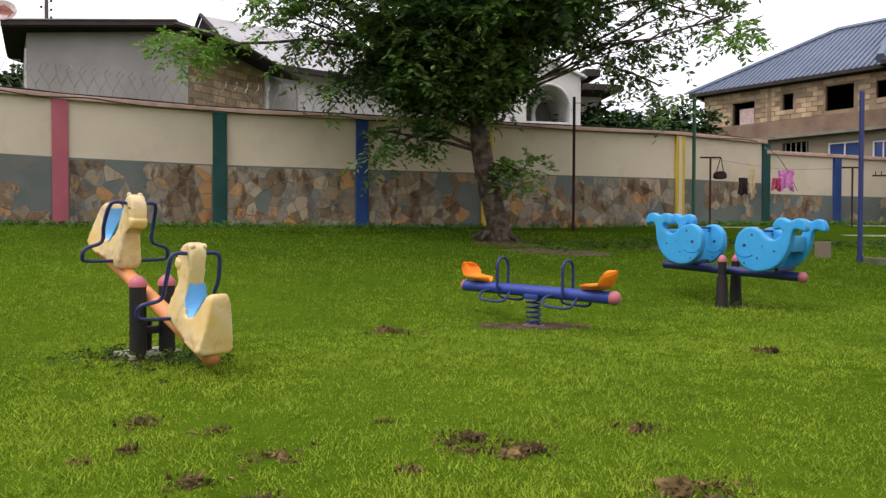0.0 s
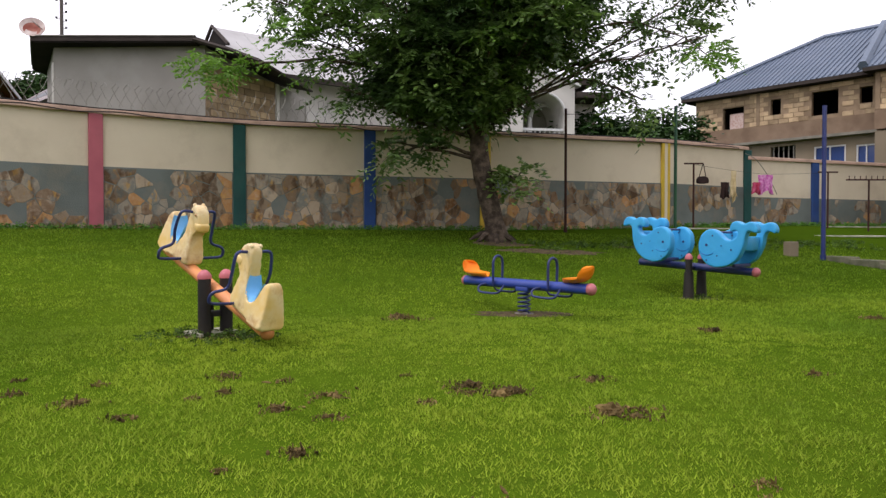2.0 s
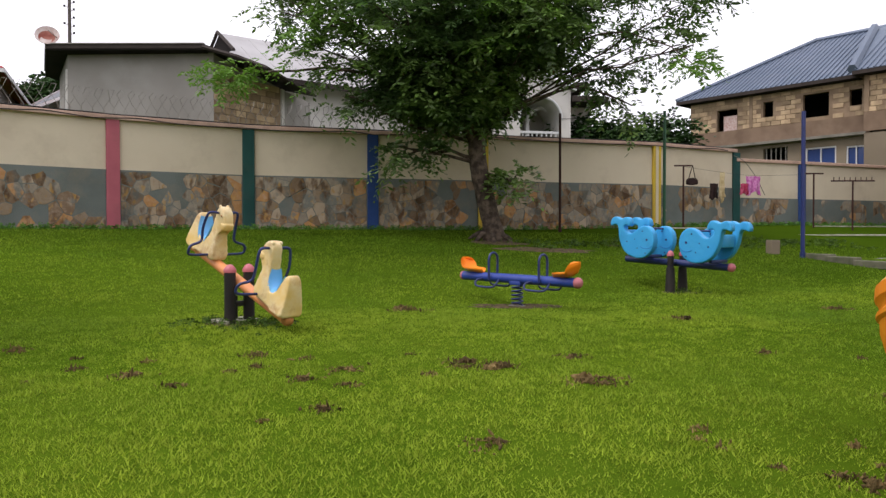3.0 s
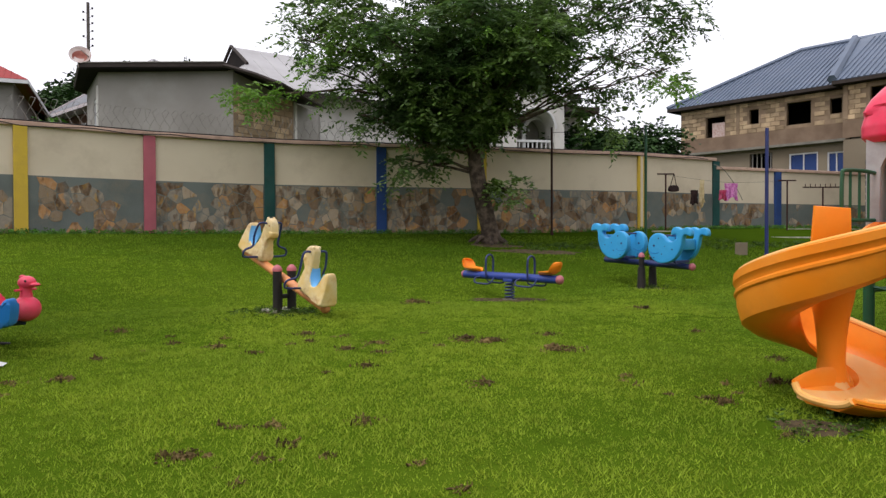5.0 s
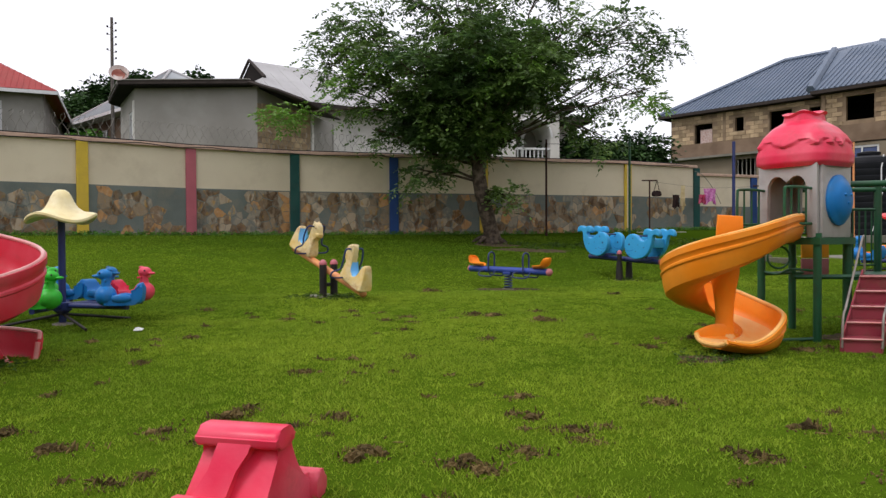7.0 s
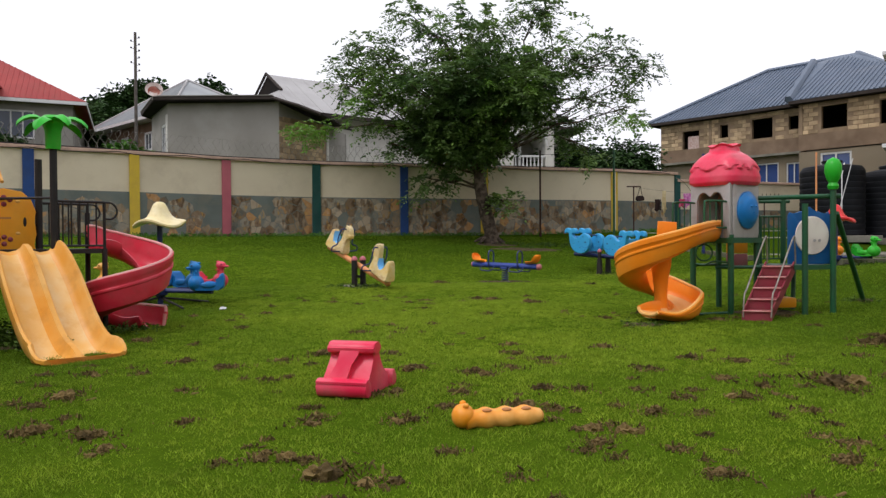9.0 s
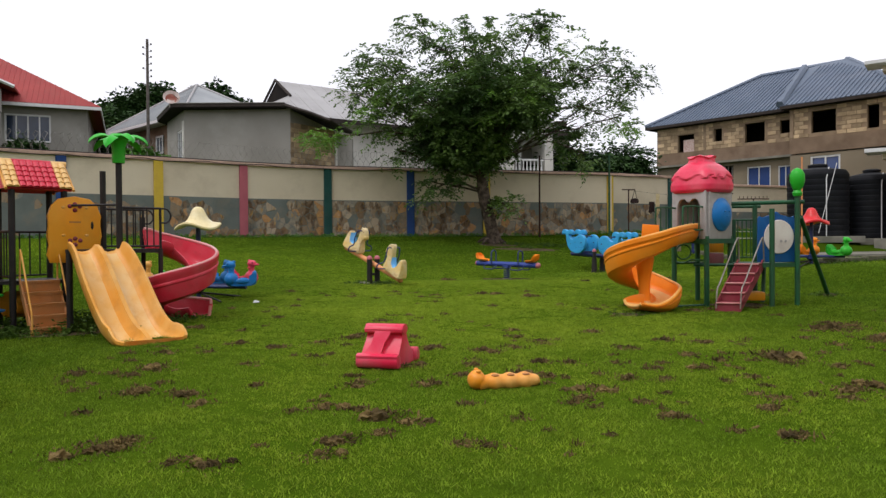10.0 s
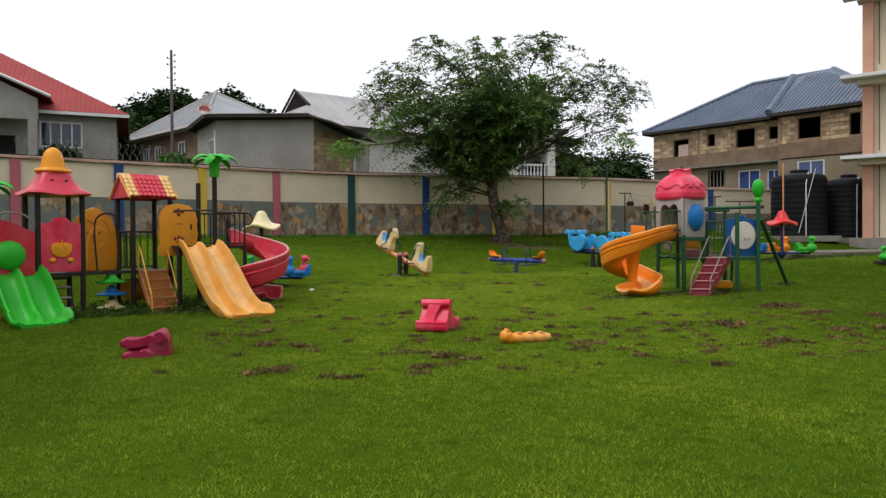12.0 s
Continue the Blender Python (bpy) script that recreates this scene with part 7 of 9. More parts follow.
def palm_top(s, at, zt):
    """A plastic palm crown, its crest at height zt."""
    palm = part("palm_crown", lathe(B(), [(0.085, zt - 0.43), (0.09, zt - 0.40), (0.095, zt - 0.2), (0.13, zt - 0.10), (0.15, zt - 0.04), (0.10, zt), (0, zt + 0.01)], 16, (at.x, at.y, 0)), P_GREEN, s, "green plastic palm crown")
    for k in range(7):
        an = k * 2 * math.pi / 7 + 0.25
        dr = Vector((math.cos(an), math.sin(an), 0))
        sd = Vector((-dr.y, dr.x, 0))
        sag = 0.05 * (k % 2)
        lb = B()
        rows = []
        for i, (r, z, w) in enumerate(((0.04, -0.09, 0.05), (0.14, -0.02, 0.075), (0.22, 0.01, 0.09), (0.30, 0.005, 0.092), (0.38, -0.025, 0.075), (0.44, -0.07, 0.045), (0.465, -0.10, 0.015))):
            p = Vector((at.x, at.y, zt - 0.035 + z - sag * r / 0.3)) + dr * r * 0.88
            rows.append([lb.verts.new(p + sd * w - Vector((0, 0, 0.02))), lb.verts.new(p + Vector((0, 0, 0.022))), lb.verts.new(p - sd * w - Vector((0, 0, 0.02))), lb.verts.new(p - Vector((0, 0, 0.04)))])
        for p, q in zip(rows, rows[1:]):
            for j in range(4):
                lb.faces.new((p[j], p[(j + 1) % 4], q[(j + 1) % 4], q[j]))
        lb.faces.new(rows[0]), lb.faces.new(rows[-1])
        part("frond", lb, P_GREEN, palm)
    return palm


# ---- black-posted playset ----
def black_playset():
    s = thing("black_playset", Matrix.Identity(4), "black-posted playset with hat and tile roofs, several slides", "playset")
    a, b, S = Vector((0.70, 0.714, 0)), Vector((-0.714, 0.70, 0)), 0.70
    g = 0.06
    Z = Vector((0, 0, 1))
    R = 0.045
    # hat tower
    HF = Vector((-7.48, -1.45, 0))
    HL, HB, HBL = HF - a * S, HF + b * S, HF + b * S - a * S
    for p in (HF, HL, HB, HBL):
        post(s, p, g - 0.06, 2.225, R, T_BLACK)
    zl = 0.86
    deck(s, [HL, HF, HB, HBL], zl, T_BLACK)
    hc = (HL + HB) / 2
    seg = 28
    prof = [(0.58, 2.19), (0.63, 2.205), (0.61, 2.235), (0.48, 2.30), (0.37, 2.42), (0.29, 2.55), (0.25, 2.62), (0.0, 2.63)]
    rot = Matrix.Translation((hc.x, hc.y, 0)) @ Matrix.Rotation(math.atan2(a.y, a.x), 4, "Z")
    rb, rings = B(), []
    for r, z in prof:
        ring = []
        for k in range(seg):
            an = 2 * math.pi * k / seg
            q = (abs(math.cos(an)) ** 6 + abs(math.sin(an)) ** 6) ** (-1 / 6)
            rr = r * lerp(1, q, 0.8) * 0.86
            ring.append(rb.verts.new((rr * math.cos(an), rr * math.sin(an), z - 0.02 * math.cos(4 * an) * (r > 0.6))))
        rings.append(ring)
    for p, q in zip(rings, rings[1:]):
        for k in range(seg):
            rb.faces.new((p[k], p[(k + 1) % seg], q[(k + 1) % seg], q[k]))
    rb.faces.new(rings[0]), rb.faces.new(rings[-1])
    hat = part("hat_roof", rb, P_SLIDER, s, "pink-red bell-shaped plastic roof", m=rot)
    part("hat_tip", lathe(B(), [(0.27, 2.59), (0.295, 2.62), (0.27, 2.66), (0.205, 2.675), (0.185, 2.76), (0.16, 2.86), (0.135, 2.94), (0.09, 3.0), (0.03, 3.035), (0, 3.04)], 24, (0, 0, 0), lambda an, r, z: 0.0), P_YELLOW, hat, "amber rounded roof tip")
    for an in (-1.9, -1.4):
        part("button", ball(B(), (0.44 * math.cos(an), 0.44 * math.sin(an), 2.44), 0.03, (1, 1, 1), 2), P_WINE, hat)
    crown = [(0.0, 0.0), (0.0, 0.86)] + [(k / 20, 0.86 + 0.13 * math.exp(-((k / 20 - 0.5) / 0.2) ** 2) + 0.02 * math.cos(k / 20 * 19)) for k in range(21)] + [(1.0, 0.86), (1.0, 0.0)]
    pn, pm, PL = wavy_panel(s, HL + a * 0.03, HF - a * 0.03, zl + 0.02, zl + 0.98, crown, P_RED, "pink-red plastic panel with a yellow apple relief", 0.05)
    ap = curve2([(0.0, -0.12), (0.10, -0.11), (0.165, -0.02), (0.15, 0.09), (0.06, 0.12), (0.0, 0.10), (-0.06, 0.12), (-0.15, 0.09), (-0.165, -0.02), (-0.10, -0.11)], 4)
    apple = part("apple", slab(B(), ap, -0.025, 0.025, 0.02, 3), P_YELLOW, pn, "yellow apple relief", m=Matrix.Translation((PL * 0.5, -0.035, zl + 0.40)))
    part("stalk", tube(B(), [(0, 0, 0.1), (0.02, 0, 0.17)], 0.012, 6), P_YELLOW, apple)
    for sx in (-1, 1):
        part("leg", ball(B(), (sx * 0.14, 0, -0.18), 0.055, (1.0, 0.5, 0.8), 2), P_YELLOW, apple)
        part("pip", ball(B(), (sx * 0.05, -0.022, 0.02), 0.014, (1, 0.5, 1), 2), P_STEPS, apple)
    # left side: red panel with a green bubble
    LL = HL - a * 0.75
    pr, _, _ = wavy_panel(s, LL, HL - a * 0.05, zl - 0.02, zl + 0.92, [(0, 0), (0, 0.75)] + [(k / 12, 0.75 + 0.25 * math.sin(math.pi * (0.5 + 0.5 * k / 12))) for k in range(13)] + [(1, 0.75), (1, 0)], P_SLIDER, "red plastic panel with a green bubble window", 0.05)
    part("bubble", ball(B(), (0.32, -0.03, zl + 0.32), 0.24, (1, 0.55, 1), 3), P_GREEN, pr, "green plastic bubble")
    for p in (LL, LL + b * S):
        post(s, p, g - 0.06, 2.0, R, T_BLACK)
    deck(s, [LL, HL, HBL, LL + b * S], zl - 0.002, T_BLACK)
    part("top_hoop", tube(B(), smooth_path([LL + Z * (zl + 0.75), LL + a * 0.2 + Z * (zl + 1.0), LL + a * 0.55 + Z * (zl + 0.98), HL + Z * (zl + 0.75)], 5), 0.014, 8), T_STEEL, s)
    palm_top(s, LL, 2.38)
    # green slide from the left deck
    double_slide(s, (-8.24, -2.18), (-7.38, -2.82), zl + 0.02, g + 0.05, 0.38, P_GREEN, "green plastic double slide")
    # ladder of bars under the hat tower
    for k, z in enumerate((0.24, 0.42, 0.60, 0.76)):
        part("rung", tube(B(), [HF - a * 0.62 + b * (0.12 + 0.05 * k) + Z * z, HF - a * 0.14 + b * (0.12 + 0.05 * k) + Z * z], 0.024, 8), T_STEEL, s)
    for d in (0.62, 0.14):
        part("ladder_side", tube(B(), [HF - a * d + b * 0.08 + Z * (g - 0.04), HF - a * d + b * 0.3 + Z * (zl - 0.03)], 0.035, 8), T_BLACK, s)
    # bridge with amber arched panels
    TF = HF + a * 0.87
    TR, TBL, TBR = TF + a * S, TF + b * S, TF + a * S + b * S
    deck(s, [HF, TF, TBL, HB], zl, T_BLACK, 0.05)
    arch = [(0.02, 0.0), (-0.02, 0.3), (0.02, 0.62), (0.10, 0.82), (0.25, 0.9), (0.38, 0.97), (0.5, 1.0), (0.62, 0.97), (0.75, 0.9), (0.9, 0.82), (0.98, 0.62), (1.02, 0.3), (0.98, 0.0)]
    o1, om, OL = wavy_panel(s, HB + a * 0.02, HB + a * 0.84, zl, zl + 1.17, arch, P_YELLOW, "amber plastic arched panel with embossed face", 0.06)
    for x, z, r in ((0.30, 0.70, 0.03), (0.50, 0.70, 0.03), (0.40, 0.64, 0.035), (0.40, 0.56, 0.03)):
        part("dimple", ball(B(), (x, -0.03, zl + z), r, (1, 0.4, 1), 2), P_STEPS, o1)
    part("relief", tube(B(), smooth_path([(0.14, -0.03, zl + 0.10), (0.10, -0.03, zl + 0.45), (0.16, -0.03, zl + 0.82), (0.28, -0.03, zl + 0.95), (0.40, -0.03, zl + 0.88), (0.54, -0.03, zl + 0.95), (0.66, -0.03, zl + 0.82), (0.72, -0.03, zl + 0.45), (0.68, -0.03, zl + 0.10)], 4), 0.016, 6), P_YELLOW, o1, "raised rim moulded on the panel")
    part("relief", tube(B(), smooth_path([(0.22, -0.03, zl + 0.50), (0.32, -0.03, zl + 0.42), (0.48, -0.03, zl + 0.42), (0.58, -0.03, zl + 0.50)], 4), 0.012, 6), P_YELLOW, o1)
    hoop = smooth_path([HF + a * 0.24 + Z * (zl + 0.02), HF + a * 0.20 + Z * (zl + 0.78), HF + a * 0.30 + Z * (zl + 1.0), HF + a * 0.50 + Z * (zl + 1.02), HF + a * 0.60 + Z * (zl + 0.84), HF + a * 0.61 + Z * (zl + 0.02)], 5)
    part("hoop_rail", tube(B(), hoop, 0.016, 8), T_RUST, s)
    part("hoop_rail", tube(B(), smooth_path([HF + a * 0.06 + Z * (zl + 0.05), HF + a * 0.08 + Z * (zl + 0.55), HF + a * 0.2 + Z * (zl + 0.78), HF + a * 0.36 + Z * (zl + 0.74)], 5), 0.014, 8), P_YELLOW, s)
    # spinner below the bridge
    sc = HF + a * 0.52 + b * 0.1
    sp = part("spinner", lathe(B(), [(0.05, 0.05), (0.05, 0.55), (0, 0.55)], 14, (sc.x, sc.y, g)), T_NAVY, s)
    for z, r, mt in ((0.16, 0.24, P_PALE), (0.4, 0.265, P_BLUE), (0.62, 0.25, P_GREEN)):
        part("spinner_disc", lathe(B(), [(0.06, z - 0.05), (r, z - 0.03), (r + 0.01, z - 0.005), (r * 0.6, z + 0.02), (0.10, z + 0.06), (0.085, z + 0.12)], 24, (sc.x, sc.y, g)), mt, sp)
    # tile-roofed tower
    for p in (TF, TR, TBL, TBR):
        post(s, p, g - 0.06, 2.3, R, T_BLACK)
    deck(s, [TF, TR, TBR, TBL], zl, T_BLACK)
    tc = (TF + TBR) / 2
    trot = Matrix.Translation((tc.x, tc.y, 0)) @ Matrix.Rotation(math.atan2(a.y, a.x), 4, "Z")
    roof = part("tile_roof", slab(B(), [(-0.50, 2.20), (-0.06, 2.60), (0.06, 2.60), (0.50, 2.20), (0.45, 2.18), (0.0, 2.55), (-0.45, 2.18)], -0.5, 0.5, 0.006), P_SLIDER, s, "pink and cream moulded tile roof", smooth=False, m=trot @ Matrix.Rotation(radians(90), 4, "Z") @ Matrix.Diagonal((0.84, 0.90, 1, 1)))
    for y in (-0.47, 0.47):
        part("gable_panel", slab(B(), [(-0.44, 2.2), (0.44, 2.2), (0.0, 2.55)], y - 0.015, y + 0.015, 0.004), P_SLIDER, roof, smooth=False)
    tile_red, tile_pale = None, None
    for side in (-1, 1):
        for c in range(10):
            y = -0.485 + 0.97 * (c + 0.5) / 10
            pale = c in (0, 1, 8, 9)
            for r in range(5):
                t = (r + 0.5) / 5
                x, z = side * lerp(0.52, 0.08, t), lerp(2.215, 2.605, t)
                mm = Matrix.Translation((x, y, z)) @ Matrix.Rotation(side * radians(42), 4, "Y")
                me = tile_pale if pale else tile_red
                if me is None:
                    tb = B()
                    n = 7
                    prof = [(0.047 * math.cos(math.pi * k / (n - 1)), 0.032 * math.sin(math.pi * k / (n - 1))) for k in range(n)]
                    r0 = [tb.verts.new((-0.066, p, q + 0.004)) for p, q in prof]
                    r1 = [tb.verts.new((0.066, p * 1.12, q * 1.25 + 0.012)) for p, q in prof]
                    for k in range(n - 1):
                        tb.faces.new((r0[k], r0[k + 1], r1[k + 1], r1[k]))
                    tb.faces.new(r0), tb.faces.new(r1)
                    tb.faces.new((r0[0], r1[0], r1[-1], r0[-1]))
                    ob = part("roof_tile", tb, P_WORN if pale else P_SLIDER, roof, m=mm if side > 0 else mm @ Matrix.Rotation(math.pi, 4, "Z"))
                    if pale:
                        tile_pale = ob.data
                    else:
                        tile_red = ob.data
                else:
                    ob = new("roof_tile", me)
                    ob.parent = roof
                    ob.matrix_basis = mm if side > 0 else mm @ Matrix.Rotation(math.pi, 4, "Z")
    for y0, y1, mt in ((-0.54, -0.30, P_WORN), (-0.299, 0.299, P_SLIDER), (0.30, 0.54, P_WORN)):
        part("ridge_cap", tube(B(), [(0, y0, 2.615), (0, y1, 2.615)], 0.05, 10), mt, roof)
    for y in (-0.5, 0.5):
        part("verge", tube(B(), [(-0.56, y, 2.19), (0.0, y, 2.625), (0.56, y, 2.19)], 0.024, 8), P_SLIDEY, roof, "amber moulded roof verge")
    railing(s, TBL, TBR, zl + 0.05, zl + 0.72, T_BLACK, 5, 0.014)
    railing(s, TF, TBL, zl + 0.05, zl + 0.72, T_BLACK, 5, 0.014)
    d = -b
    stairs(s, TF + a * 0.10, TR - a * 0.10, TF + a * 0.08 + d * 0.62, TR - a * 0.12 + d * 0.62, g, zl, 5, P_STEPS, P_SLIDEY, "brown-orange plastic stair with bent rails")
    part("barrel", tube(B(), [TF + a * 0.02 + b * 0.3 + Z * 0.5, TF + a * 0.35 + b * 0.45 + Z * 0.5], 0.2, 18), P_YELLOW, s, "amber plastic barrel under the deck")
    # upper decks
    zu = 1.31
    UFR, UBR = Vector((-5.49, -0.46, 0)), Vector((-5.97, 0.04, 0))
    UFL, UBL = UFR - a * S, TR
    EF, EB = UFR + a * 0.62, UBR + a * 0.62
    deck(s, [UFL, UFR, UBR, UBL], zu, T_BLACK)
    deck(s, [UFR, EF, EB, UBR], zu - 0.002, T_BLACK)
    post(s, UBR, g - 0.05, 2.52, R, T_BLACK)
    post(s, UFR, g - 0.05, 2.68, R, T_BLACK)
    post(s, UFL, g - 0.05, zu, R, T_BLACK)
    post(s, EF, g, zu, 0.035, T_BLACK)
    post(s, EB, g, zu + 0.5, 0.035, T_BLACK)
    palm_top(s, UFR, 3.02)
    scal = [(0.03, 0.0), (-0.03, 0.12), (0.03, 0.26), (-0.03, 0.40), (0.02, 0.55), (-0.02, 0.7), (0.06, 0.86), (0.2, 0.96), (0.5, 1.0), (0.8, 0.96), (0.94, 0.86), (1.02, 0.7), (0.98, 0.55), (1.03, 0.40), (0.97, 0.26), (1.03, 0.12), (0.97, 0.0)]
    o2, _, OL2 = wavy_panel(s, UBL - a * 0.24 - b * 0.05, UBR - b * 0.05 - a * 0.07, zu - 0.2, zu + 0.80, scal, P_YELLOW, "amber plastic panel with paw-print dimples", 0.07)
    for z in (0.62, 0.1):
        for x, dz in ((-0.07, 0.03), (0.0, 0.06), (0.07, 0.03), (0, -0.03)):
            part("dimple", ball(B(), (OL2 / 2 + x, -0.034, zu + z + dz), 0.034, (1, 0.5, 1), 2), P_WINE, o2)
    for z in (0.30, -0.12):
        for x in (0.16, -0.16):
            part("dimple", ball(B(), (OL2 / 2 + x, -0.034, zu + z + 0.33), 0.024, (1.3, 0.4, 0.9), 2), P_SLIDEY, o2)
    part("hand_slot", ball(B(), (OL2 - 0.12, -0.03, zu + 0.36), 0.03, (0.8, 0.4, 2.4), 2), T_BLACK, o2, "dark oval hand slot")
    part("lettering_bar", box(B(), (OL2 / 2, -0.036, zu + 0.41), (0.16, 0.006, 0.025)), P_STEPS, o2)
    railing(s, UBR, EB, zu + 0.04, zu + 0.62, T_BLACK, 5, 0.014)
    railing(s, UFR, EF, zu + 0.04, zu + 0.62, T_BLACK, 6, 0.014)
    for q in (EF, EB):
        part("end_hoop", tube(B(), smooth_path([q + Z * (zu + 0.62), q + a * 0.10 + Z * (zu + 0.61), q + a * 0.16 + Z * (zu + 0.54), q + a * 0.16 + Z * (zu + 0.46), q + a * 0.10 + Z * (zu + 0.40), q + Z * (zu + 0.40)], 4), 0.014, 8), T_BLACK, s)
        post(s, q, zu, zu + 0.62, 0.02, T_BLACK, "rail_post")
    part("top_rail", tube(B(), [UBL + Z * (zu + 0.66), UFR + Z * (zu + 0.66)], 0.017, 8), T_BLACK, s)
    double_slide(s, ((UFL.x + UFR.x) / 2, (UFL.y + UFR.y) / 2), (-4.40, -1.84), zu - 0.03, 0.085, 0.40, P_SLIDEY, "weathered amber plastic double slide", P_WORN)
    # red spiral slide
    me = (EF + EB) / 2
    spiral_slide(s, (me.x, me.y), (-4.88, 0.15), 0.42, 128, -306, 0.06, zu - 0.02, 0.14, P_SLIDER, "faded red plastic spiral slide", 0.36, 0.41, 0.13, 1.55, (0.93, 1.0), 0.7, 0.32, 0.2, 0.74, 1.0, P_RIM, 0.02)
    return s


black_playset()


# ---- loose play blocks ----
def red_block():
    s = thing("climbing_block", place(-1.3, -3.2, -14), "pink-red plastic arched climbing block on the grass", "play block")
    W = 0.44
    rot = Matrix.Rotation(radians(90), 4, "Z")
    core = curve2([(-0.20, 0.0), (-0.17, 0.10), (-0.10, 0.22), (-0.03, 0.33), (-0.02, 0.40), (0.08, 0.40), (0.11, 0.30), (0.15, 0.20), (0.21, 0.13), (0.29, 0.11), (0.31, 0.0), (0.05, -0.01)], 4)
    body = slab(B(), core, -W / 2 + 0.02, W / 2 - 0.02, 0.02, 3)
    for v in body.verts:
        # the flanks flare towards the foot
        v.co.y = v.co.y * (1 + 0.30 * max(0.0, 0.36 - v.co.z)) + 0.12 * max(0.0, 0.36 - v.co.z) * (-v.co.x / 0.25)
    part("body", body, P_RED, s, m=rot)
    top = curve2([(-0.085, 0.35), (-0.09, 0.395), (-0.06, 0.43), (0.0, 0.44), (0.07, 0.435), (0.11, 0.40), (0.105, 0.35), (0.0, 0.34)], 4)
    part("top_rail", slab(B(), top, -W / 2, W / 2, 0.016, 3), P_RED, s, m=rot)
    foot = curve2([(-0.26, -0.005), (-0.285, 0.05), (-0.27, 0.11), (-0.235, 0.135), (-0.185, 0.13), (-0.15, 0.10), (-0.13, 0.0), (-0.2, -0.01)], 4)
    part("front_rail", slab(B(), foot, -W / 2 + 0.005, W / 2 + 0.03, 0.016, 3), P_RED, s, m=rot)
    roll = curve2([(0.22, -0.005), (0.21, 0.08), (0.235, 0.145), (0.28, 0.155), (0.325, 0.13), (0.335, 0.06), (0.32, -0.005)], 4)
    part("rear_rail", slab(B(), roll, -W / 2 - 0.07, W / 2 - 0.02, 0.022, 3), P_RED, s, m=rot)
    part("lip", slab(B(), [(-0.283, 0.105), (-0.283, 0.125), (-0.24, 0.145), (-0.20, 0.142), (-0.20, 0.12)], -W / 2 + 0.003, W / 2 + 0.032, 0.006), P_RED, s, m=rot)
    part("lip", slab(B(), [(-0.095, 0.37), (-0.098, 0.392), (-0.07, 0.405), (-0.05, 0.38)], -W / 2, W / 2, 0.006), P_RED, s, m=rot)
    web = slab(B(), [(-0.165, 0.09), (-0.13, 0.15), (-0.085, 0.25), (-0.095, 0.34), (-0.13, 0.385), (0.13, 0.385), (0.10, 0.34), (0.07, 0.25), (0.09, 0.16), (0.10, 0.09)], -0.03, 0.045, 0.014, 3)
    web.transform(Matrix(((0.8, 0, 0.28, -0.105), (0, 1, 0.46, -0.235), (0, 0, 1, 0), (0, 0, 0, 1))))
    part("web", web, P_RED, s)
    return s


red_block()


def caterpillar():
    m = place(-0.08, -4.17, 12)
    s = thing("caterpillar_block", m, "amber plastic caterpillar block lying on the grass", "play block")
    path, rad = [], []
    for k in range(41):
        x = lerp(-0.26, 0.36, k / 40)
        path.append((x, 0.0, 0.055))
        rad.append((0.076 + 0.009 * math.cos((x + 0.1) * 2 * math.pi / 0.155)) * math.sqrt(max(0.02, 1 - max(0, (x - 0.24) / 0.125) ** 2)))
    part("body", tube(B(), path, rad, 20), P_CATER, s, m=Matrix.Diagonal((1, 1.15, 1, 1)))
    part("head", ball(B(), (-0.275, 0.0, 0.082), 0.098, (0.9, 1.05, 0.95), 3), P_CATER, s)
    for y in (-0.05, 0.05):
        part("ear", ball(B(), (-0.265, y, 0.168), 0.026, (1, 1, 0.8), 2), P_CATER, s)
    for x in (-0.1, 0.055, 0.21):
        part("spot", ball(B(), (x, -0.04, 0.122), 0.036, (1.1, 0.9, 0.45), 2), P_STEPS, s)
    return s


caterpillar()


def purple_block():
    s = thing("maroon_block", place(-4.9, -4.95, 14), "maroon plastic climbing block tipped over on the grass", "play block")
    end = curve2([(0.02, -0.03), (0.03, 0.12), (0.055, 0.24), (0.11, 0.30), (0.19, 0.305), (0.25, 0.255), (0.275, 0.15), (0.285, -0.03), (0.15, -0.04)], 4)
    part("body", slab(B(), end, -0.17, 0.19, 0.035, 3), P_PURPLE, s)
    part("end_roll", tube(B(), [(0.17, -0.20, 0.245), (0.17, 0.21, 0.255)], 0.066, 14), P_PURPLE, s)
    upper = curve2([(-0.29, 0.13), (-0.30, 0.19), (-0.25, 0.225), (-0.13, 0.215), (-0.02, 0.235), (0.06, 0.28), (0.10, 0.24), (0.08, 0.15), (-0.05, 0.13), (-0.18, 0.115)], 4)
    part("upper_ledge", slab(B(), upper, -0.13, 0.16, 0.03, 3), P_PURPLE, s)
    part("core", slab(B(), curve2([(-0.22, -0.03), (-0.21, 0.12), (-0.05, 0.15), (0.06, 0.14), (0.07, -0.03)], 4), -0.05, 0.13, 0.02, 2), P_PURPLE, s)
    lower = curve2([(-0.24, -0.03), (-0.25, 0.05), (-0.19, 0.085), (-0.10, 0.065), (-0.03, 0.10), (0.05, 0.105), (0.10, 0.06), (0.10, -0.03)], 4)
    part("lower_ledge", slab(B(), lower, -0.24, 0.0, 0.03, 3), P_PURPLE, s)
    return s


purple_block()


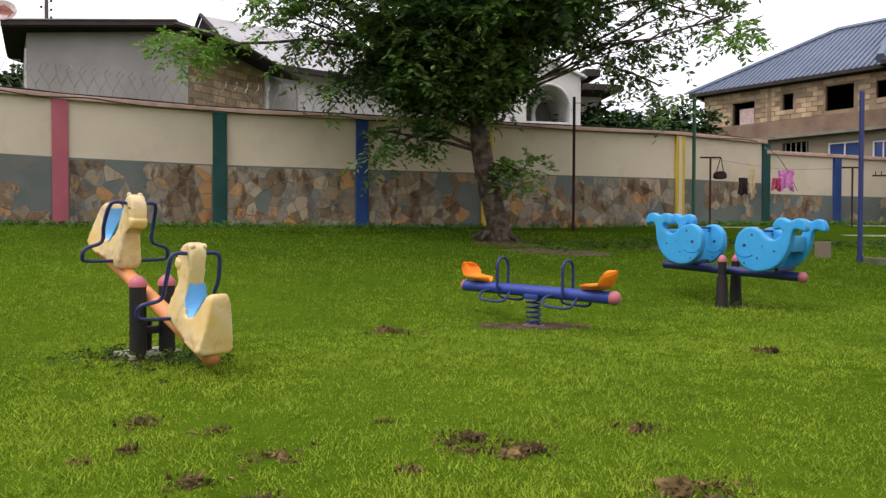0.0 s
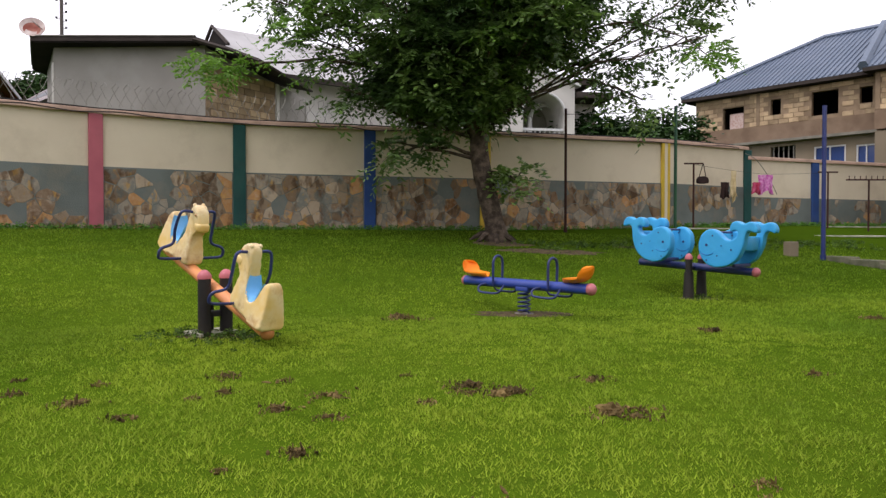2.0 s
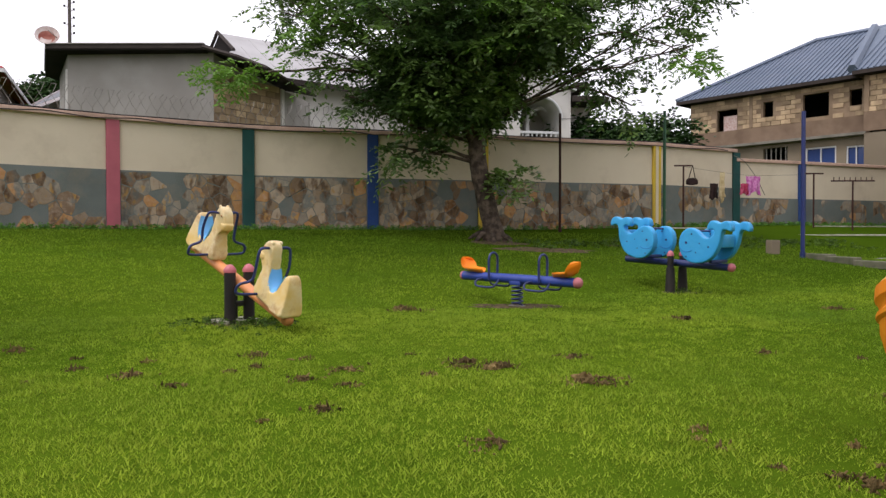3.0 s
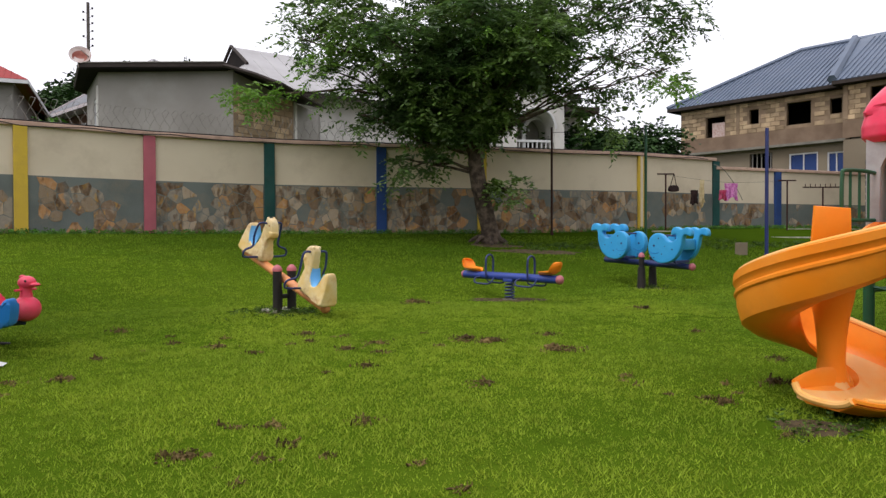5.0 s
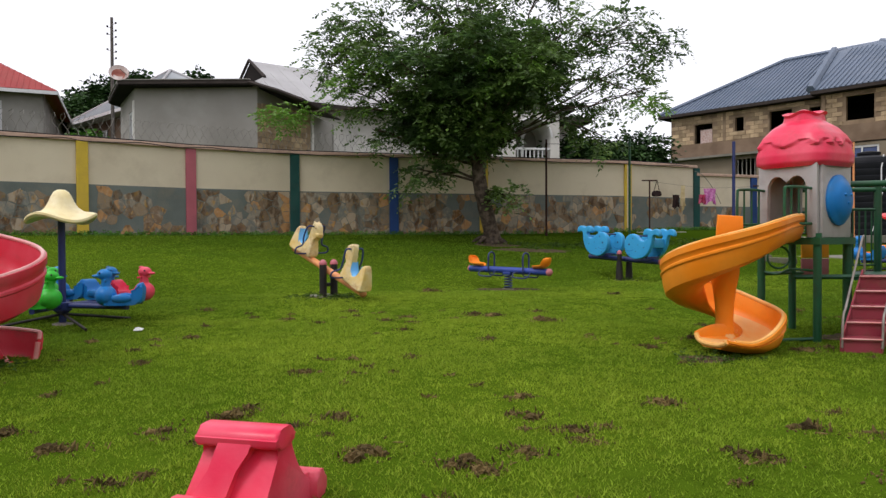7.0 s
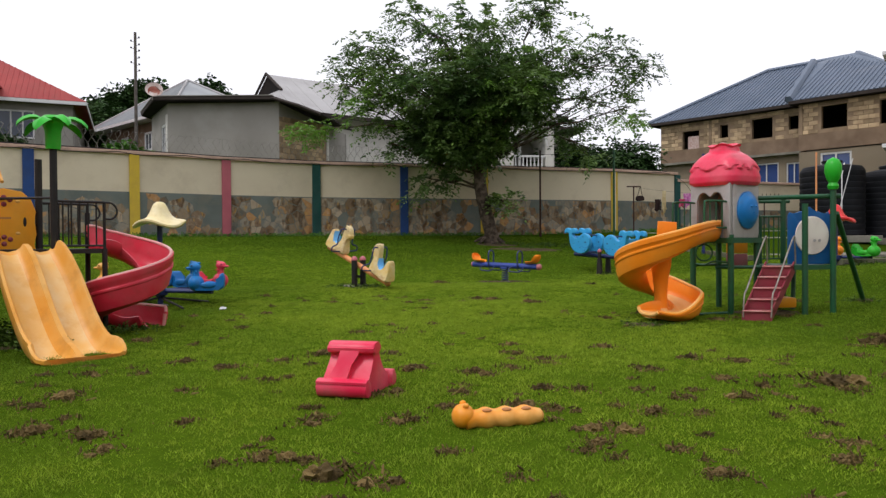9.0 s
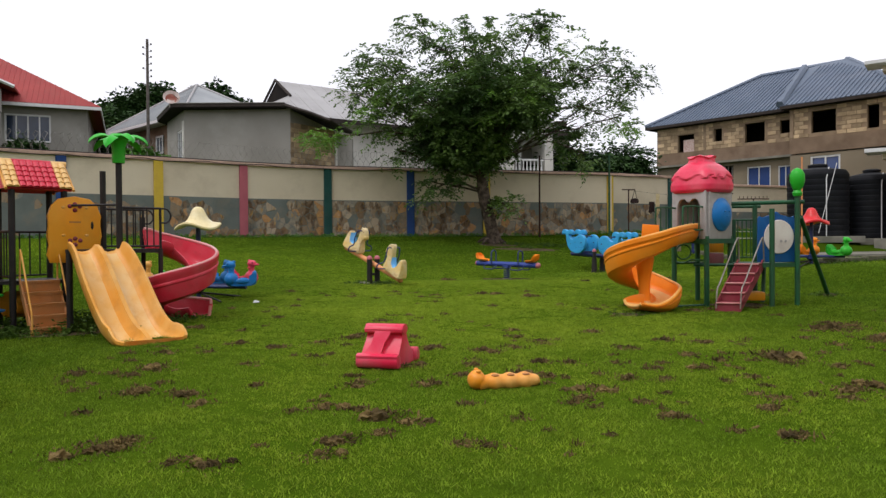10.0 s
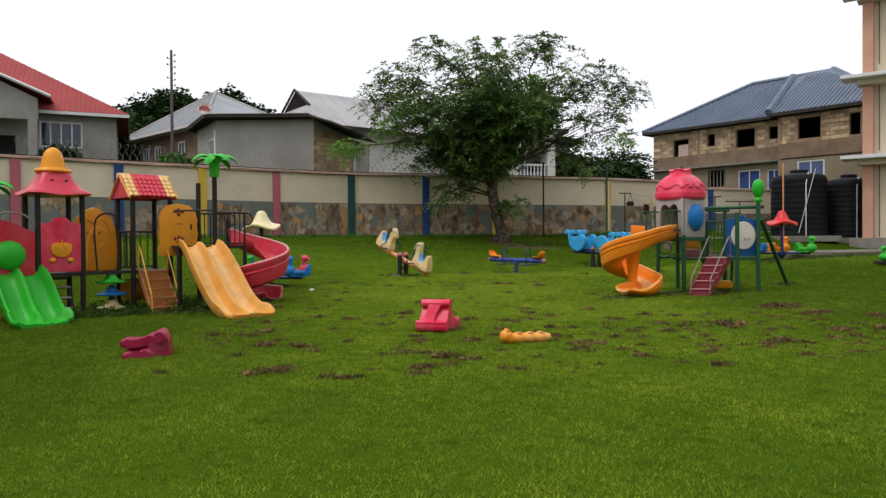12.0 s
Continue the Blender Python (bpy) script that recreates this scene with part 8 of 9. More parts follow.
# ---- poles, line, posts ----
def tall_pole(x, y, z1, material, label, r=0.035):
    p = thing("tall_pole", place(x, y), label, "pole", "poles on the bank")
    z = z1 - ground_z(x, y)
    part("shaft", tube(B(), [(0, 0, -0.1), (0, 0, z)], r, 10), material, p)
    part("collar", tube(B(), [(0, 0, 0), (0, 0, 0.12)], r + 0.015, 10), material, p)
    return p


tall_pole(3.18, 17.3, 4.75, T_RUST, "thin rust-brown steel pole near the wall")
tall_pole(5.68, 16.1, 4.6, T_GREEN, "thin dark green steel pole near the wall", 0.04)
tall_pole(8.0, 13.6, 4.15, T_NAVY, "thin navy steel pole on the bank", 0.045)
strand("clothes_wire", [(3.18, 17.3, 4.6), (4.5, 16.7, 4.52), (5.68, 16.1, 4.55)], 0.008, M_CABLE, "thin line between the steel poles", "wire")


def t_post(x, y, h, w, n=0):
    p = thing("drying_post", place(x, y), "rusty T-shaped drying post with crossbar", "post", "drying posts")
    part("upright", tube(B(), [(0, 0, -0.05), (0, 0, h)], 0.028, 8), T_RUST, p)
    part("crossbar", tube(B(), [(-w / 2, 0, h), (w / 2, 0, h)], 0.024, 8), T_RUST, p)
    for k in range(n):
        x0 = -w / 2 + w * (k + 0.5) / n
        part("peg", tube(B(), [(x0, 0, h), (x0, 0, h + 0.12)], 0.012, 6), T_RUST, p)
    return p


t_post(7.24, 19.25, 1.88, 0.56)
t_post(12.1, 21.0, 1.77, 0.62)
t_post(13.15, 20.6, 1.6, 1.4, 8)


def hung(name, x, y, z, material, w, h, label, category, seed):
    rnd = random.Random(seed)
    bm = B()
    nx, nz = 8, 8
    gr = []
    for layer in (0.02, -0.02):
        g = []
        for i in range(nx + 1):
            row = []
            for j in range(nz + 1):
                u, v = i / nx - 0.5, j / nz
                bulge = 0.06 * math.sin(u * 14 + v * 3) * v
                row.append(bm.verts.new((x + u * w * (1 - 0.25 * v * (1 - v)) + rnd.gauss(0, 0.008), y + bulge + layer, z - v * h * (0.93 + 0.12 * math.sin(u * 7 + seed)) + rnd.gauss(0, 0.008))))
            g.append(row)
        gr.append(g)
        for i in range(nx):
            for j in range(nz):
                bm.faces.new((g[i][j], g[i + 1][j], g[i + 1][j + 1], g[i][j + 1]))
    f, k = gr
    rim = [(i, 0) for i in range(nx)] + [(nx, j) for j in range(nz)] + [(i, nz) for i in range(nx, 0, -1)] + [(0, j) for j in range(nz, 0, -1)]
    for p, q in zip(rim, rim[1:] + rim[:1]):
        bm.faces.new((f[p[0]][p[1]], f[q[0]][q[1]], k[q[0]][q[1]], k[p[0]][p[1]]))
    return tagged(link_mesh(name, bm, material, True), label, category)


def handbag():
    b = thing("hanging_bag", Matrix.Translation((7.47, 19.17, 2.93)), "dark handbag hanging from the drying post", "bag")
    part("pouch", slab(B(), curve2([(-0.15, 0.0), (-0.16, 0.12), (-0.1, 0.19), (0.1, 0.19), (0.16, 0.12), (0.15, 0.0)], 3), -0.06, 0.06, 0.03, 2), M_BAG, b)
    part("strap", tube(B(), smooth_path([(-0.1, 0, 0.17), (-0.03, 0, 0.42), (0.02, 0, 0.56), (0.05, 0, 0.42), (0.1, 0, 0.17)], 4), 0.012, 6), M_BAG, b)
    return b


handbag()
strand("washing_line", smooth_path([(7.24, 19.25, 3.48), (8.8, 20.0, 3.36), (10.1, 20.6, 3.32), (12.1, 21.0, 3.4)], 5), 0.004, M_CABLE, "sagging washing line along the wall", "wire")
hung("straw_cloth", 8.71, 20.0, 3.37, M_CLOTHY, 0.16, 0.92, "long straw-coloured cloth hanging on the washing line", "cloth", 2)
hung("dark_cloth", 8.45, 20.0, 3.02, M_BAG, 0.24, 0.50, "dark cloth hanging on the washing line", "cloth", 3)
hung("patterned_cloth", 9.95, 20.62, 3.30, M_CLOTHP, 0.46, 0.60, "pink and magenta patterned cloth on the line", "cloth", 4)
hung("red_cloth", 9.64, 20.55, 3.06, M_CLOTHR, 0.24, 0.36, "crimson cloth hanging beside the patterned one", "cloth", 6)


def loose_box(name, x, y, size, ang, material, label, category, dz=0.0):
    ob = link_mesh(name, box(B(), (0, 0, size[2] / 2 - 0.03), size, bevel=0.015), material)
    ob.matrix_basis = place(x, y, ang, dz)
    return tagged(ob, label, category)


loose_box("concrete_slab", 7.66, 14.3, (0.24, 0.2, 0.34), 15, M_LOWPL, "short tan concrete stub on the lawn bank", "block")
for k, (x, y, L, an) in enumerate(((8.16, 13.2, 0.95, -88), (8.14, 12.25, 0.9, -86), (8.28, 11.35, 0.9, -74), (9.9, 7.9, 1.9, 24), (11.7, 8.75, 1.9, 26), (13.5, 9.7, 1.9, 28), (15.3, 10.8, 1.9, 30))):
    loose_box("kerb_stone", x, y, (L, 0.2, 0.15), an, M_KERB, "weathered concrete kerb beside the lawn", "kerb")
pav = link_mesh("pavement", box(B(), (0, 0, 0), (9.0, 3.2, 0.16), bevel=0.02), M_CONC)
pav.matrix_basis = Matrix.Translation((14.6, 15.2, ground_z(13.0, 15.2) + 0.05)) @ Matrix.Rotation(radians(16), 4, "Z")
tagged(pav, "worn concrete apron before the school block", "pavement", kind="structure")
for x0, y0, x1, y1 in ((6.6, 18.6, 8.6, 19.35), (8.6, 18.55, 13.6, 19.0), (12.4, 21.6, 16.0, 22.8)):
    m, L = seg_matrix((x0, y0), (x1, y1))
    kb = link_mesh("path_edge", box(B(), (L / 2, 0, ground_z((x0 + x1) / 2, (y0 + y1) / 2) + 0.01), (L, 0.06, 0.05), bevel=0.012), M_EDGE)
    kb.matrix_basis = m
    tagged(kb, "pale concrete edging of the path below the wall", "kerb")


def litter(x, y):
    bm = B()
    vs = [bm.verts.new(p) for p in ((-0.06, -0.03, 0.01), (0.05, -0.04, 0.015), (0.07, 0.03, 0.03), (-0.03, 0.04, 0.045), (0.0, 0.0, 0.055))]
    for q in ((0, 1, 4), (1, 2, 4), (2, 3, 4), (3, 0, 4), (3, 2, 1, 0)):
        bm.faces.new([vs[k] for k in q])
    ob = link_mesh("paper_scrap", bm, M_FRAME)
    ob.matrix_basis = place(x, y, 20)
    return tagged(ob, "crumpled white paper scrap on the grass", "litter")


litter(-4.2, 2.3)


strand("sagging_hose", smooth_path([(9.55, 21.15, 4.02), (9.95, 21.3, 3.85), (10.4, 21.45, 3.35), (10.75, 21.55, 2.75)], 5), 0.012, M_CONC, "thin grey hose sagging down the wall", "hose")


# ---- soil clods ----
def clod_spots():
    rnd = random.Random(42)
    spots = [(-3.2, -6.1, 0.21), (-3.0, -5.9, 0.12), (-0.9, -5.4, 0.12), (-1.1, -5.2, 0.2), (-1.4, -5.0, 0.1), (-3.1, -4.4, 0.15), (-3.6, -4.3, 0.18), (0.8, -4.3, 0.17), (1.2, -3.9, 0.13), (-4.5, -3.6, 0.12), (2.1, -3.5, 0.13),
             (-3.8, -3.4, 0.18), (0.4, -3.2, 0.12), (3.1, -3.0, 0.28), (-0.2, -2.6, 0.13), (-0.8, -2.4, 0.14), (0.6, -1.9, 0.12), (-1.9, -1.6, 0.15), (-1.1, -1.6, 0.11), (1.4, -1.2, 0.14), (4.8, -1.1, 0.26), (0.3, -1.0, 0.1),
             (5.0, -0.6, 0.15), (0.2, 1.6, 0.09), (-2.0, 2.9, 0.08), (1.1, 3.0, 0.17), (0.4, 3.55, 0.15), (1.1, 3.9, 0.1), (-1.7, 4.0, 0.1), (2.7, 6.0, 0.13), (5.2, 7.2, 0.12), (-0.5, 7.4, 0.2)]
    for _ in range(230):
        x, y = rnd.uniform(-4.5, 6.5), rnd.uniform(-6.3, 4.2)
        if noise.noise((x * 0.45, y * 0.45, 2.0)) > -0.12:
            spots.append((x, y, 0.03 + 0.10 * rnd.random() ** 2.2))
    for _ in range(40):
        spots.append((rnd.uniform(2.4, 6.5), rnd.uniform(-4.6, -0.5), 0.04 + 0.14 * rnd.random() ** 2))
    for _ in range(80):
        spots.append((rnd.uniform(-4.6, 4.8), rnd.uniform(-6.4, -1.8), 0.04 + 0.10 * rnd.random() ** 1.6))
    return spots


SPOTS = clod_spots()


def clods():
    rnd, spots = random.Random(43), SPOTS
    V, Fc = [], []
    ico = bmesh.new()
    bmesh.ops.create_icosphere(ico, subdivisions=1, radius=1)
    iv = [v.co.copy() for v in ico.verts]
    ifc = [[v.index for v in f.verts] for f in ico.faces]
    ico.free()
    dome = bmesh.new()
    bmesh.ops.create_icosphere(dome, subdivisions=3, radius=1)
    dv = [v.co.copy() for v in dome.verts]
    dfc = [[v.index for v in f.verts] for f in dome.faces]
    dome.free()
    for x, y, r in spots:
        if r < 0.06:
            continue
        for _ in range(3 if r > 0.1 else 2):
            cx, cy, rs = x + rnd.gauss(0, r * 0.45), y + rnd.gauss(0, r * 0.35), r * rnd.uniform(0.25, 0.48)
            n0, sd = len(V), rnd.random() * 50
            for v in dv:
                w = 1 + 0.5 * noise.noise(v * 2.2 + Vector((sd, 0, 0))) + 0.5 * noise.noise(v * 7 + Vector((sd, 3, 0)))
                V.append(Vector((cx + v.x * rs * w, cy + v.y * rs * w * 0.9, ground_height(cx, cy) - 0.01 + v.z * min(0.085, rs * 0.85) * w)))
            Fc += [[n0 + i for i in f] for f in dfc]
    for x, y, r in spots:
        for _ in range(int(14 + 900 * r)):
            u, v = rnd.gauss(0, 0.72), rnd.gauss(0, 0.62)
            px, py = x + u * r * 1.05, y + v * r
            fall = max(0.0, 1 - math.hypot(u, v) * 0.9)
            rr = (0.003 + 0.009 * rnd.random() ** 2.5) * (0.8 + r * 1.5)
            c = Vector((px, py, ground_height(px, py) + 0.006 + min(0.06, 0.3 * r) * fall * rnd.uniform(0.2, 1.0)))
            n0 = len(V)
            q = Euler((rnd.random() * 6, rnd.random() * 6, rnd.random() * 6)).to_matrix()
            sc = Vector((rnd.choice((0.8, 1.2, 2.0, 5.0)), rnd.uniform(0.5, 1.4), rnd.uniform(0.5, 1.0)))
            for v in iv:
                w = v * rnd.uniform(0.7, 1.2)
                V.append(c + (q @ Vector((w.x * sc.x, w.y * sc.y, w.z * sc.z))) * rr)
            Fc += [[n0 + i for i in f] for f in ifc]
    me = bpy.data.meshes.new("soil_clods")
    me.from_pydata([tuple(v) for v in V], [], Fc)
    me.materials.append(M_CLOD)
    tagged(new("soil_clods", me), "scattered brown soil clods turned up on the lawn", "soil", kind="stuff")


clods()


def soil_patch(x, y, rx, ry, seed, label):
    rnd = random.Random(seed)
    bm = B()
    rings = []
    n = 26
    for k in range(5):
        f = 1 - k / 5
        ring = []
        for i in range(n):
            a = 2 * math.pi * i / n
            w = 1 + 0.3 * noise.noise((math.cos(a) * 1.7 + seed, math.sin(a) * 1.7, 0.2))
            px, py = x + rx * f * w * math.cos(a), y + ry * f * w * math.sin(a)
            ring.append(bm.verts.new((px, py, ground_height(px, py) - 0.012 + 0.03 * (1 - f) ** 0.5 + rnd.uniform(-0.006, 0.006))))
        rings.append(ring)
    for p, q in zip(rings, rings[1:]):
        for i in range(n):
            bm.faces.new((p[i], p[(i + 1) % n], q[(i + 1) % n], q[i]))
    bm.faces.new(rings[-1])
    return tagged(link_mesh("soil_patch", bm, M_SOIL, True), label, "soil", kind="stuff")


# the patch beneath the black-posted playset also stands in for its shade
PATCHES = [(0.98, 8.1, 0.95, 0.42, 3, "bare trodden soil under the spring seesaw"), (2.3, 13.6, 1.3, 0.5, 5, "bare soil on the bank below the tree"), (1.3, 14.5, 0.9, 0.45, 6, "bare soil round the tree roots"),
           (4.6, 14.6, 0.9, 0.3, 15, "bare soil on the bank"), (2.3, 0.35, 0.35, 0.2, 9, "bare soil at the foot of the slide"), (-6.5, -0.75, 1.5, 0.75, 12, "dark soil beneath the playset, also painting the shade there"),
           (4.6, 1.6, 0.6, 0.4, 13, "bare soil beneath the playset"), (-2.3, 5.62, 0.5, 0.28, 14, "trodden soil under the horse seesaw"), (3.8, 9.3, 0.4, 0.25, 16, "trodden soil under the whale seesaw")]
for spec in PATCHES:
    soil_patch(*spec)


# ---- grass ----
def patches(P, cell, rng):
    """Smooth random field over plan points, 0 to 1."""
    gx, gy = (P[:, 0] + 20) / cell, (P[:, 1] + 20) / cell
    ix, iy = gx.astype(int), gy.astype(int)
    ux, uy = gx - ix, gy - iy
    ux, uy = ux * ux * (3 - 2 * ux), uy * uy * (3 - 2 * uy)
    G = rng.random((int(60 / cell) + 2, int(60 / cell) + 2))
    return (G[iy, ix] * (1 - ux) + G[iy, ix + 1] * ux) * (1 - uy) + (G[iy + 1, ix] * (1 - ux) + G[iy + 1, ix + 1] * ux) * uy


def grass():
    rng = np.random.default_rng(7)
    # thick in the middle of the lawn, thinning and coarser outwards
    n = int(26 * 28.5 * 4600)
    P = np.stack([rng.uniform(-13, 13, n), rng.uniform(-11.5, 17, n), np.ones(n)], 1)
    wob = 1.6 * patches(P, 1.7, rng) - 0.8
    dx = np.maximum(0, np.abs(P[:, 0] + 0.5) - 3.6 + wob)
    dy = np.maximum(0, np.maximum(P[:, 1] - 5.0, -9.5 - P[:, 1]) + wob)
    p = np.exp(-np.hypot(dx / 4.2, dy / 4.2)) * np.clip((13 - np.abs(P[:, 0])) / 3, 0, 1) * np.clip((P[:, 1] + 11.5) / 1.5, 0, 1)
    P[:, 2] = np.clip(p, 0.1, 1) ** -0.22
    P = P[rng.random(n) < p]
    bare = np.zeros(len(P), dtype=bool)
    ragged = 0.55 + 0.7 * patches(P, 0.16, rng)
    for x, y, rx, ry, _, _ in PATCHES:
        bare |= np.hypot((P[:, 0] - x) / rx, (P[:, 1] - y) / ry) < ragged
    for x, y, r in SPOTS:
        if r > 0.07:
            bare |= np.hypot(P[:, 0] - x, (P[:, 1] - y) * 1.2) < ragged * r * 0.8
    P = P[~bare | (rng.random(len(P)) < 0.12)]
    clump = patches(P, 0.11, rng) * 0.6 + patches(P, 0.5, rng) * 0.4
    keep = rng.random(len(P)) < 0.25 + 1.3 * clump
    P, clump = P[keep], clump[keep]
    gx = np.arange(-13.5, 14, 0.25)
    gy = np.arange(-12, 18, 0.25)
    H = np.array([[ground_z(x, y) + 0.012 * noise.noise((x * 0.9, y * 0.9, 0.3)) for x in gx] for y in gy])
    fx, fy = (P[:, 0] - gx[0]) / 0.25, (P[:, 1] - gy[0]) / 0.25
    ix, iy = fx.astype(int), fy.astype(int)
    ux, uy = fx - ix, fy - iy
    Z = (H[iy, ix] * (1 - ux) + H[iy, ix + 1] * ux) * (1 - uy) + (H[iy + 1, ix] * (1 - ux) + H[iy + 1, ix + 1] * ux) * uy
    n = len(P)
    ang = rng.uniform(0, 2 * np.pi, n)
    h = rng.uniform(0.010, 0.036, n) * P[:, 2] * (0.25 + 1.35 * clump)
    w = rng.uniform(0.0028, 0.006, n) * P[:, 2]
    lean = rng.uniform(0.2, 1.4, n) * h
    la = rng.uniform(0, 2 * np.pi, n)
    base = np.stack([P[:, 0], P[:, 1], Z - 0.004], 1)
    sd = np.stack([np.cos(ang) * w, np.sin(ang) * w, np.zeros(n)], 1)
    tip = base + np.stack([np.cos(la) * lean, np.sin(la) * lean, h], 1)
    V = np.stack([base - sd, base + sd, tip], 1).reshape(-1, 3).astype(np.float32)
    me = bpy.data.meshes.new("grass")
    me.vertices.add(n * 3)
    me.vertices.foreach_set("co", V.ravel())
    me.loops.add(n * 3)
    me.loops.foreach_set("vertex_index", np.arange(n * 3, dtype=np.int32))
    me.polygons.add(n)
    me.polygons.foreach_set("loop_start", np.arange(0, n * 3, 3, dtype=np.int32))
    me.update(calc_edges=True)
    m = mat("grass_blade", (0.161, 0.274, 0.018), (0.280, 0.386, 0.028), 0.55, 0.75, 0.0, 40, stain=(0.064, 0.138, 0.005), sscale=4.6, samount=0.95, coord="World", island=0.42, trans=0.35, spec=0.2)
    nd, lk = m.node_tree.nodes, m.node_tree.links
    shader = next(x for x in nd if x.bl_idname == "ShaderNodeBsdfPrincipled")
    # brighter, yellower turf in the open middle, its stronger light put into colour
    geo, off, gr, nz = nd.new("ShaderNodeNewGeometry"), nd.new("ShaderNodeVectorMath"), nd.new("ShaderNodeMapRange"), nd.new("ShaderNodeTexNoise")
    ln, ad, mx = nd.new("ShaderNodeVectorMath"), nd.new("ShaderNodeMath"), nd.new("ShaderNodeMix")
    off.operation, ln.operation, ad.operation, mx.data_type = "MULTIPLY_ADD", "LENGTH", "MULTIPLY_ADD", "RGBA"
    off.inputs[1].default_value, off.inputs[2].default_value = (1 / 4.2, 1 / 8.0, 0), (0.17, -0.16, 0)
    nz.inputs["Scale"].default_value, nz.inputs["Detail"].default_value = 0.9, 4
    lk.new(geo.outputs["Position"], off.inputs[0])
    lk.new(off.outputs["Vector"], ln.inputs[0])
    lk.new(geo.outputs["Position"], nz.inputs["Vector"])
    lk.new(nz.outputs["Fac"], ad.inputs[0])
    ad.inputs[1].default_value = 1.1
    lk.new(ln.outputs["Value"], ad.inputs[2])
    lk.new(ad.outputs["Value"], gr.inputs["Value"])
    gr.inputs["From Min"].default_value, gr.inputs["From Max"].default_value = 0.75, 1.75
    gr.inputs["To Min"].default_value, gr.inputs["To Max"].default_value = 0.55, 0.0
    lk.new(gr.outputs["Result"], mx.inputs["Factor"])
    src = shader.inputs["Base Color"].links[0].from_socket
    lk.new(src, mx.inputs["A"])
    mx.inputs["B"].default_value = (0.408, 0.515, 0.042, 1)
    lk.new(mx.outputs["Result"], shader.inputs["Base Color"])
    # the blades get the same painted shade at the sides and bank
    shaded_sides(m, (0.072, 0.137, 0.008))
    me.materials.append(m)
    tagged(new("grass", me), "short mown green grass blades", "grass", kind="stuff")


grass()


# ---- weeds ----
def weeds(name, spots, label, seed, leaf=0.05, h=0.16, material=M_BUSH):
    rnd = random.Random(seed)
    sp = []
    for x, y, r, n in spots:
        for _ in range(n):
            px, py = x + rnd.gauss(0, r), y + rnd.gauss(0, r)
            sp.append((px, py, ground_z(px, py) - 0.01, rnd.gauss(0, 0.35), rnd.gauss(0, 0.35), 1.0, h * rnd.uniform(0.4, 1.5)))
    ob = leaf_mesh(name, sp, material, None, leaf, 8, seed, 0.2, 0.4)
    return tagged(ob, label, "weeds", kind="stuff")


# weeds beneath the playset; their dark leaf colour also carries the shade
weeds("weeds", [(-6.2, -0.7, 0.25, 60), (-5.5, -0.9, 0.2, 50), (-6.9, -0.9, 0.25, 30), (-7.3, -0.6, 0.3, 70), (-6.0, -0.2, 0.3, 80), (-5.2, -0.6, 0.25, 50), (-7.9, -1.9, 0.3, 50)], "tall weeds growing beneath the playset, dark partly for the shade there", 4, 0.06, 0.2, M_WEED)
# rows of dark tufts that deepen the shade under the decks
shade = []
for k in range(26):
    f = k / 25
    shade.append((lerp(-8.0, -5.0, f) - 0.35 * math.sin(k * 2.3), lerp(-2.0, 0.1, f) + 0.3 * math.cos(k * 2.3), 0.16, 34))
weeds("rank_grass", shade, "rank grass left unmown beneath the playset, dark partly to paint its shade", 6, 0.05, 0.12, M_WEED)
weeds("seesaw_weeds", [(-2.15, 5.4, 0.24, 70), (-2.75, 5.7, 0.16, 26), (-2.55, 5.7, 0.14, 40), (-2.1, 5.6, 0.16, 40), (-2.3, 5.5, 0.3, 40), (3.8, 9.3, 0.2, 30), (6.9, 2.9, 0.16, 60), (2.3, 0.40, 0.18, 50)], "small dark weeds round the play equipment posts", 7, 0.035, 0.08, M_WEED)
edge = []
for (ax, ay), (bx, by) in zip(WALL[1:], WALL[2:]):
    for k in range(12):
        f = (k + 0.5) / 12
        edge.append((lerp(ax, bx, f) + 0.1, lerp(ay, by, f) - 0.28, 0.1, 14))
weeds("wall_weeds", edge, "rank grass along the foot of the wall", 5, 0.06, 0.13)
bank = []
for k in range(40):
    f = k / 39
    bank.append((lerp(1.8, 11.0, f) + 0.3 * math.sin(k * 1.7), lerp(14.2, 16.9, f) + 0.5 * math.cos(k * 2.9), 0.22, 16))
for k in range(24):
    f = k / 23
    bank.append((lerp(9.0, 16.5, f), lerp(7.3, 11.3, f) + 0.25 * math.cos(k * 2.1), 0.16, 12))
weeds("bank_weeds", bank, "tufts of rough weeds along the bank and path", 9, 0.05, 0.1, M_WEED)


# ---- stones of the wall dado ----
def clip_poly(poly, n, d):
    """Keep the part of poly with n.p <= d."""
    out = []
    for i, p in enumerate(poly):
        q = poly[(i + 1) % len(poly)]
        a, b = n[0] * p[0] + n[1] * p[1] - d, n[0] * q[0] + n[1] * q[1] - d
        if a <= 0:
            out.append(p)
        if a * b < 0:
            t = a / (a - b)
            out.append((p[0] + t * (q[0] - p[0]), p[1] + t * (q[1] - p[1])))
    return out


# how fully each stretch of the wall is faced with stone
COVER = [0, 0.1, 0.1, 0.05, 0.10, 0.42, 0.55, 0.18, 0.2, 0.12, 0.05, 0.1, 0.0, 0.0]


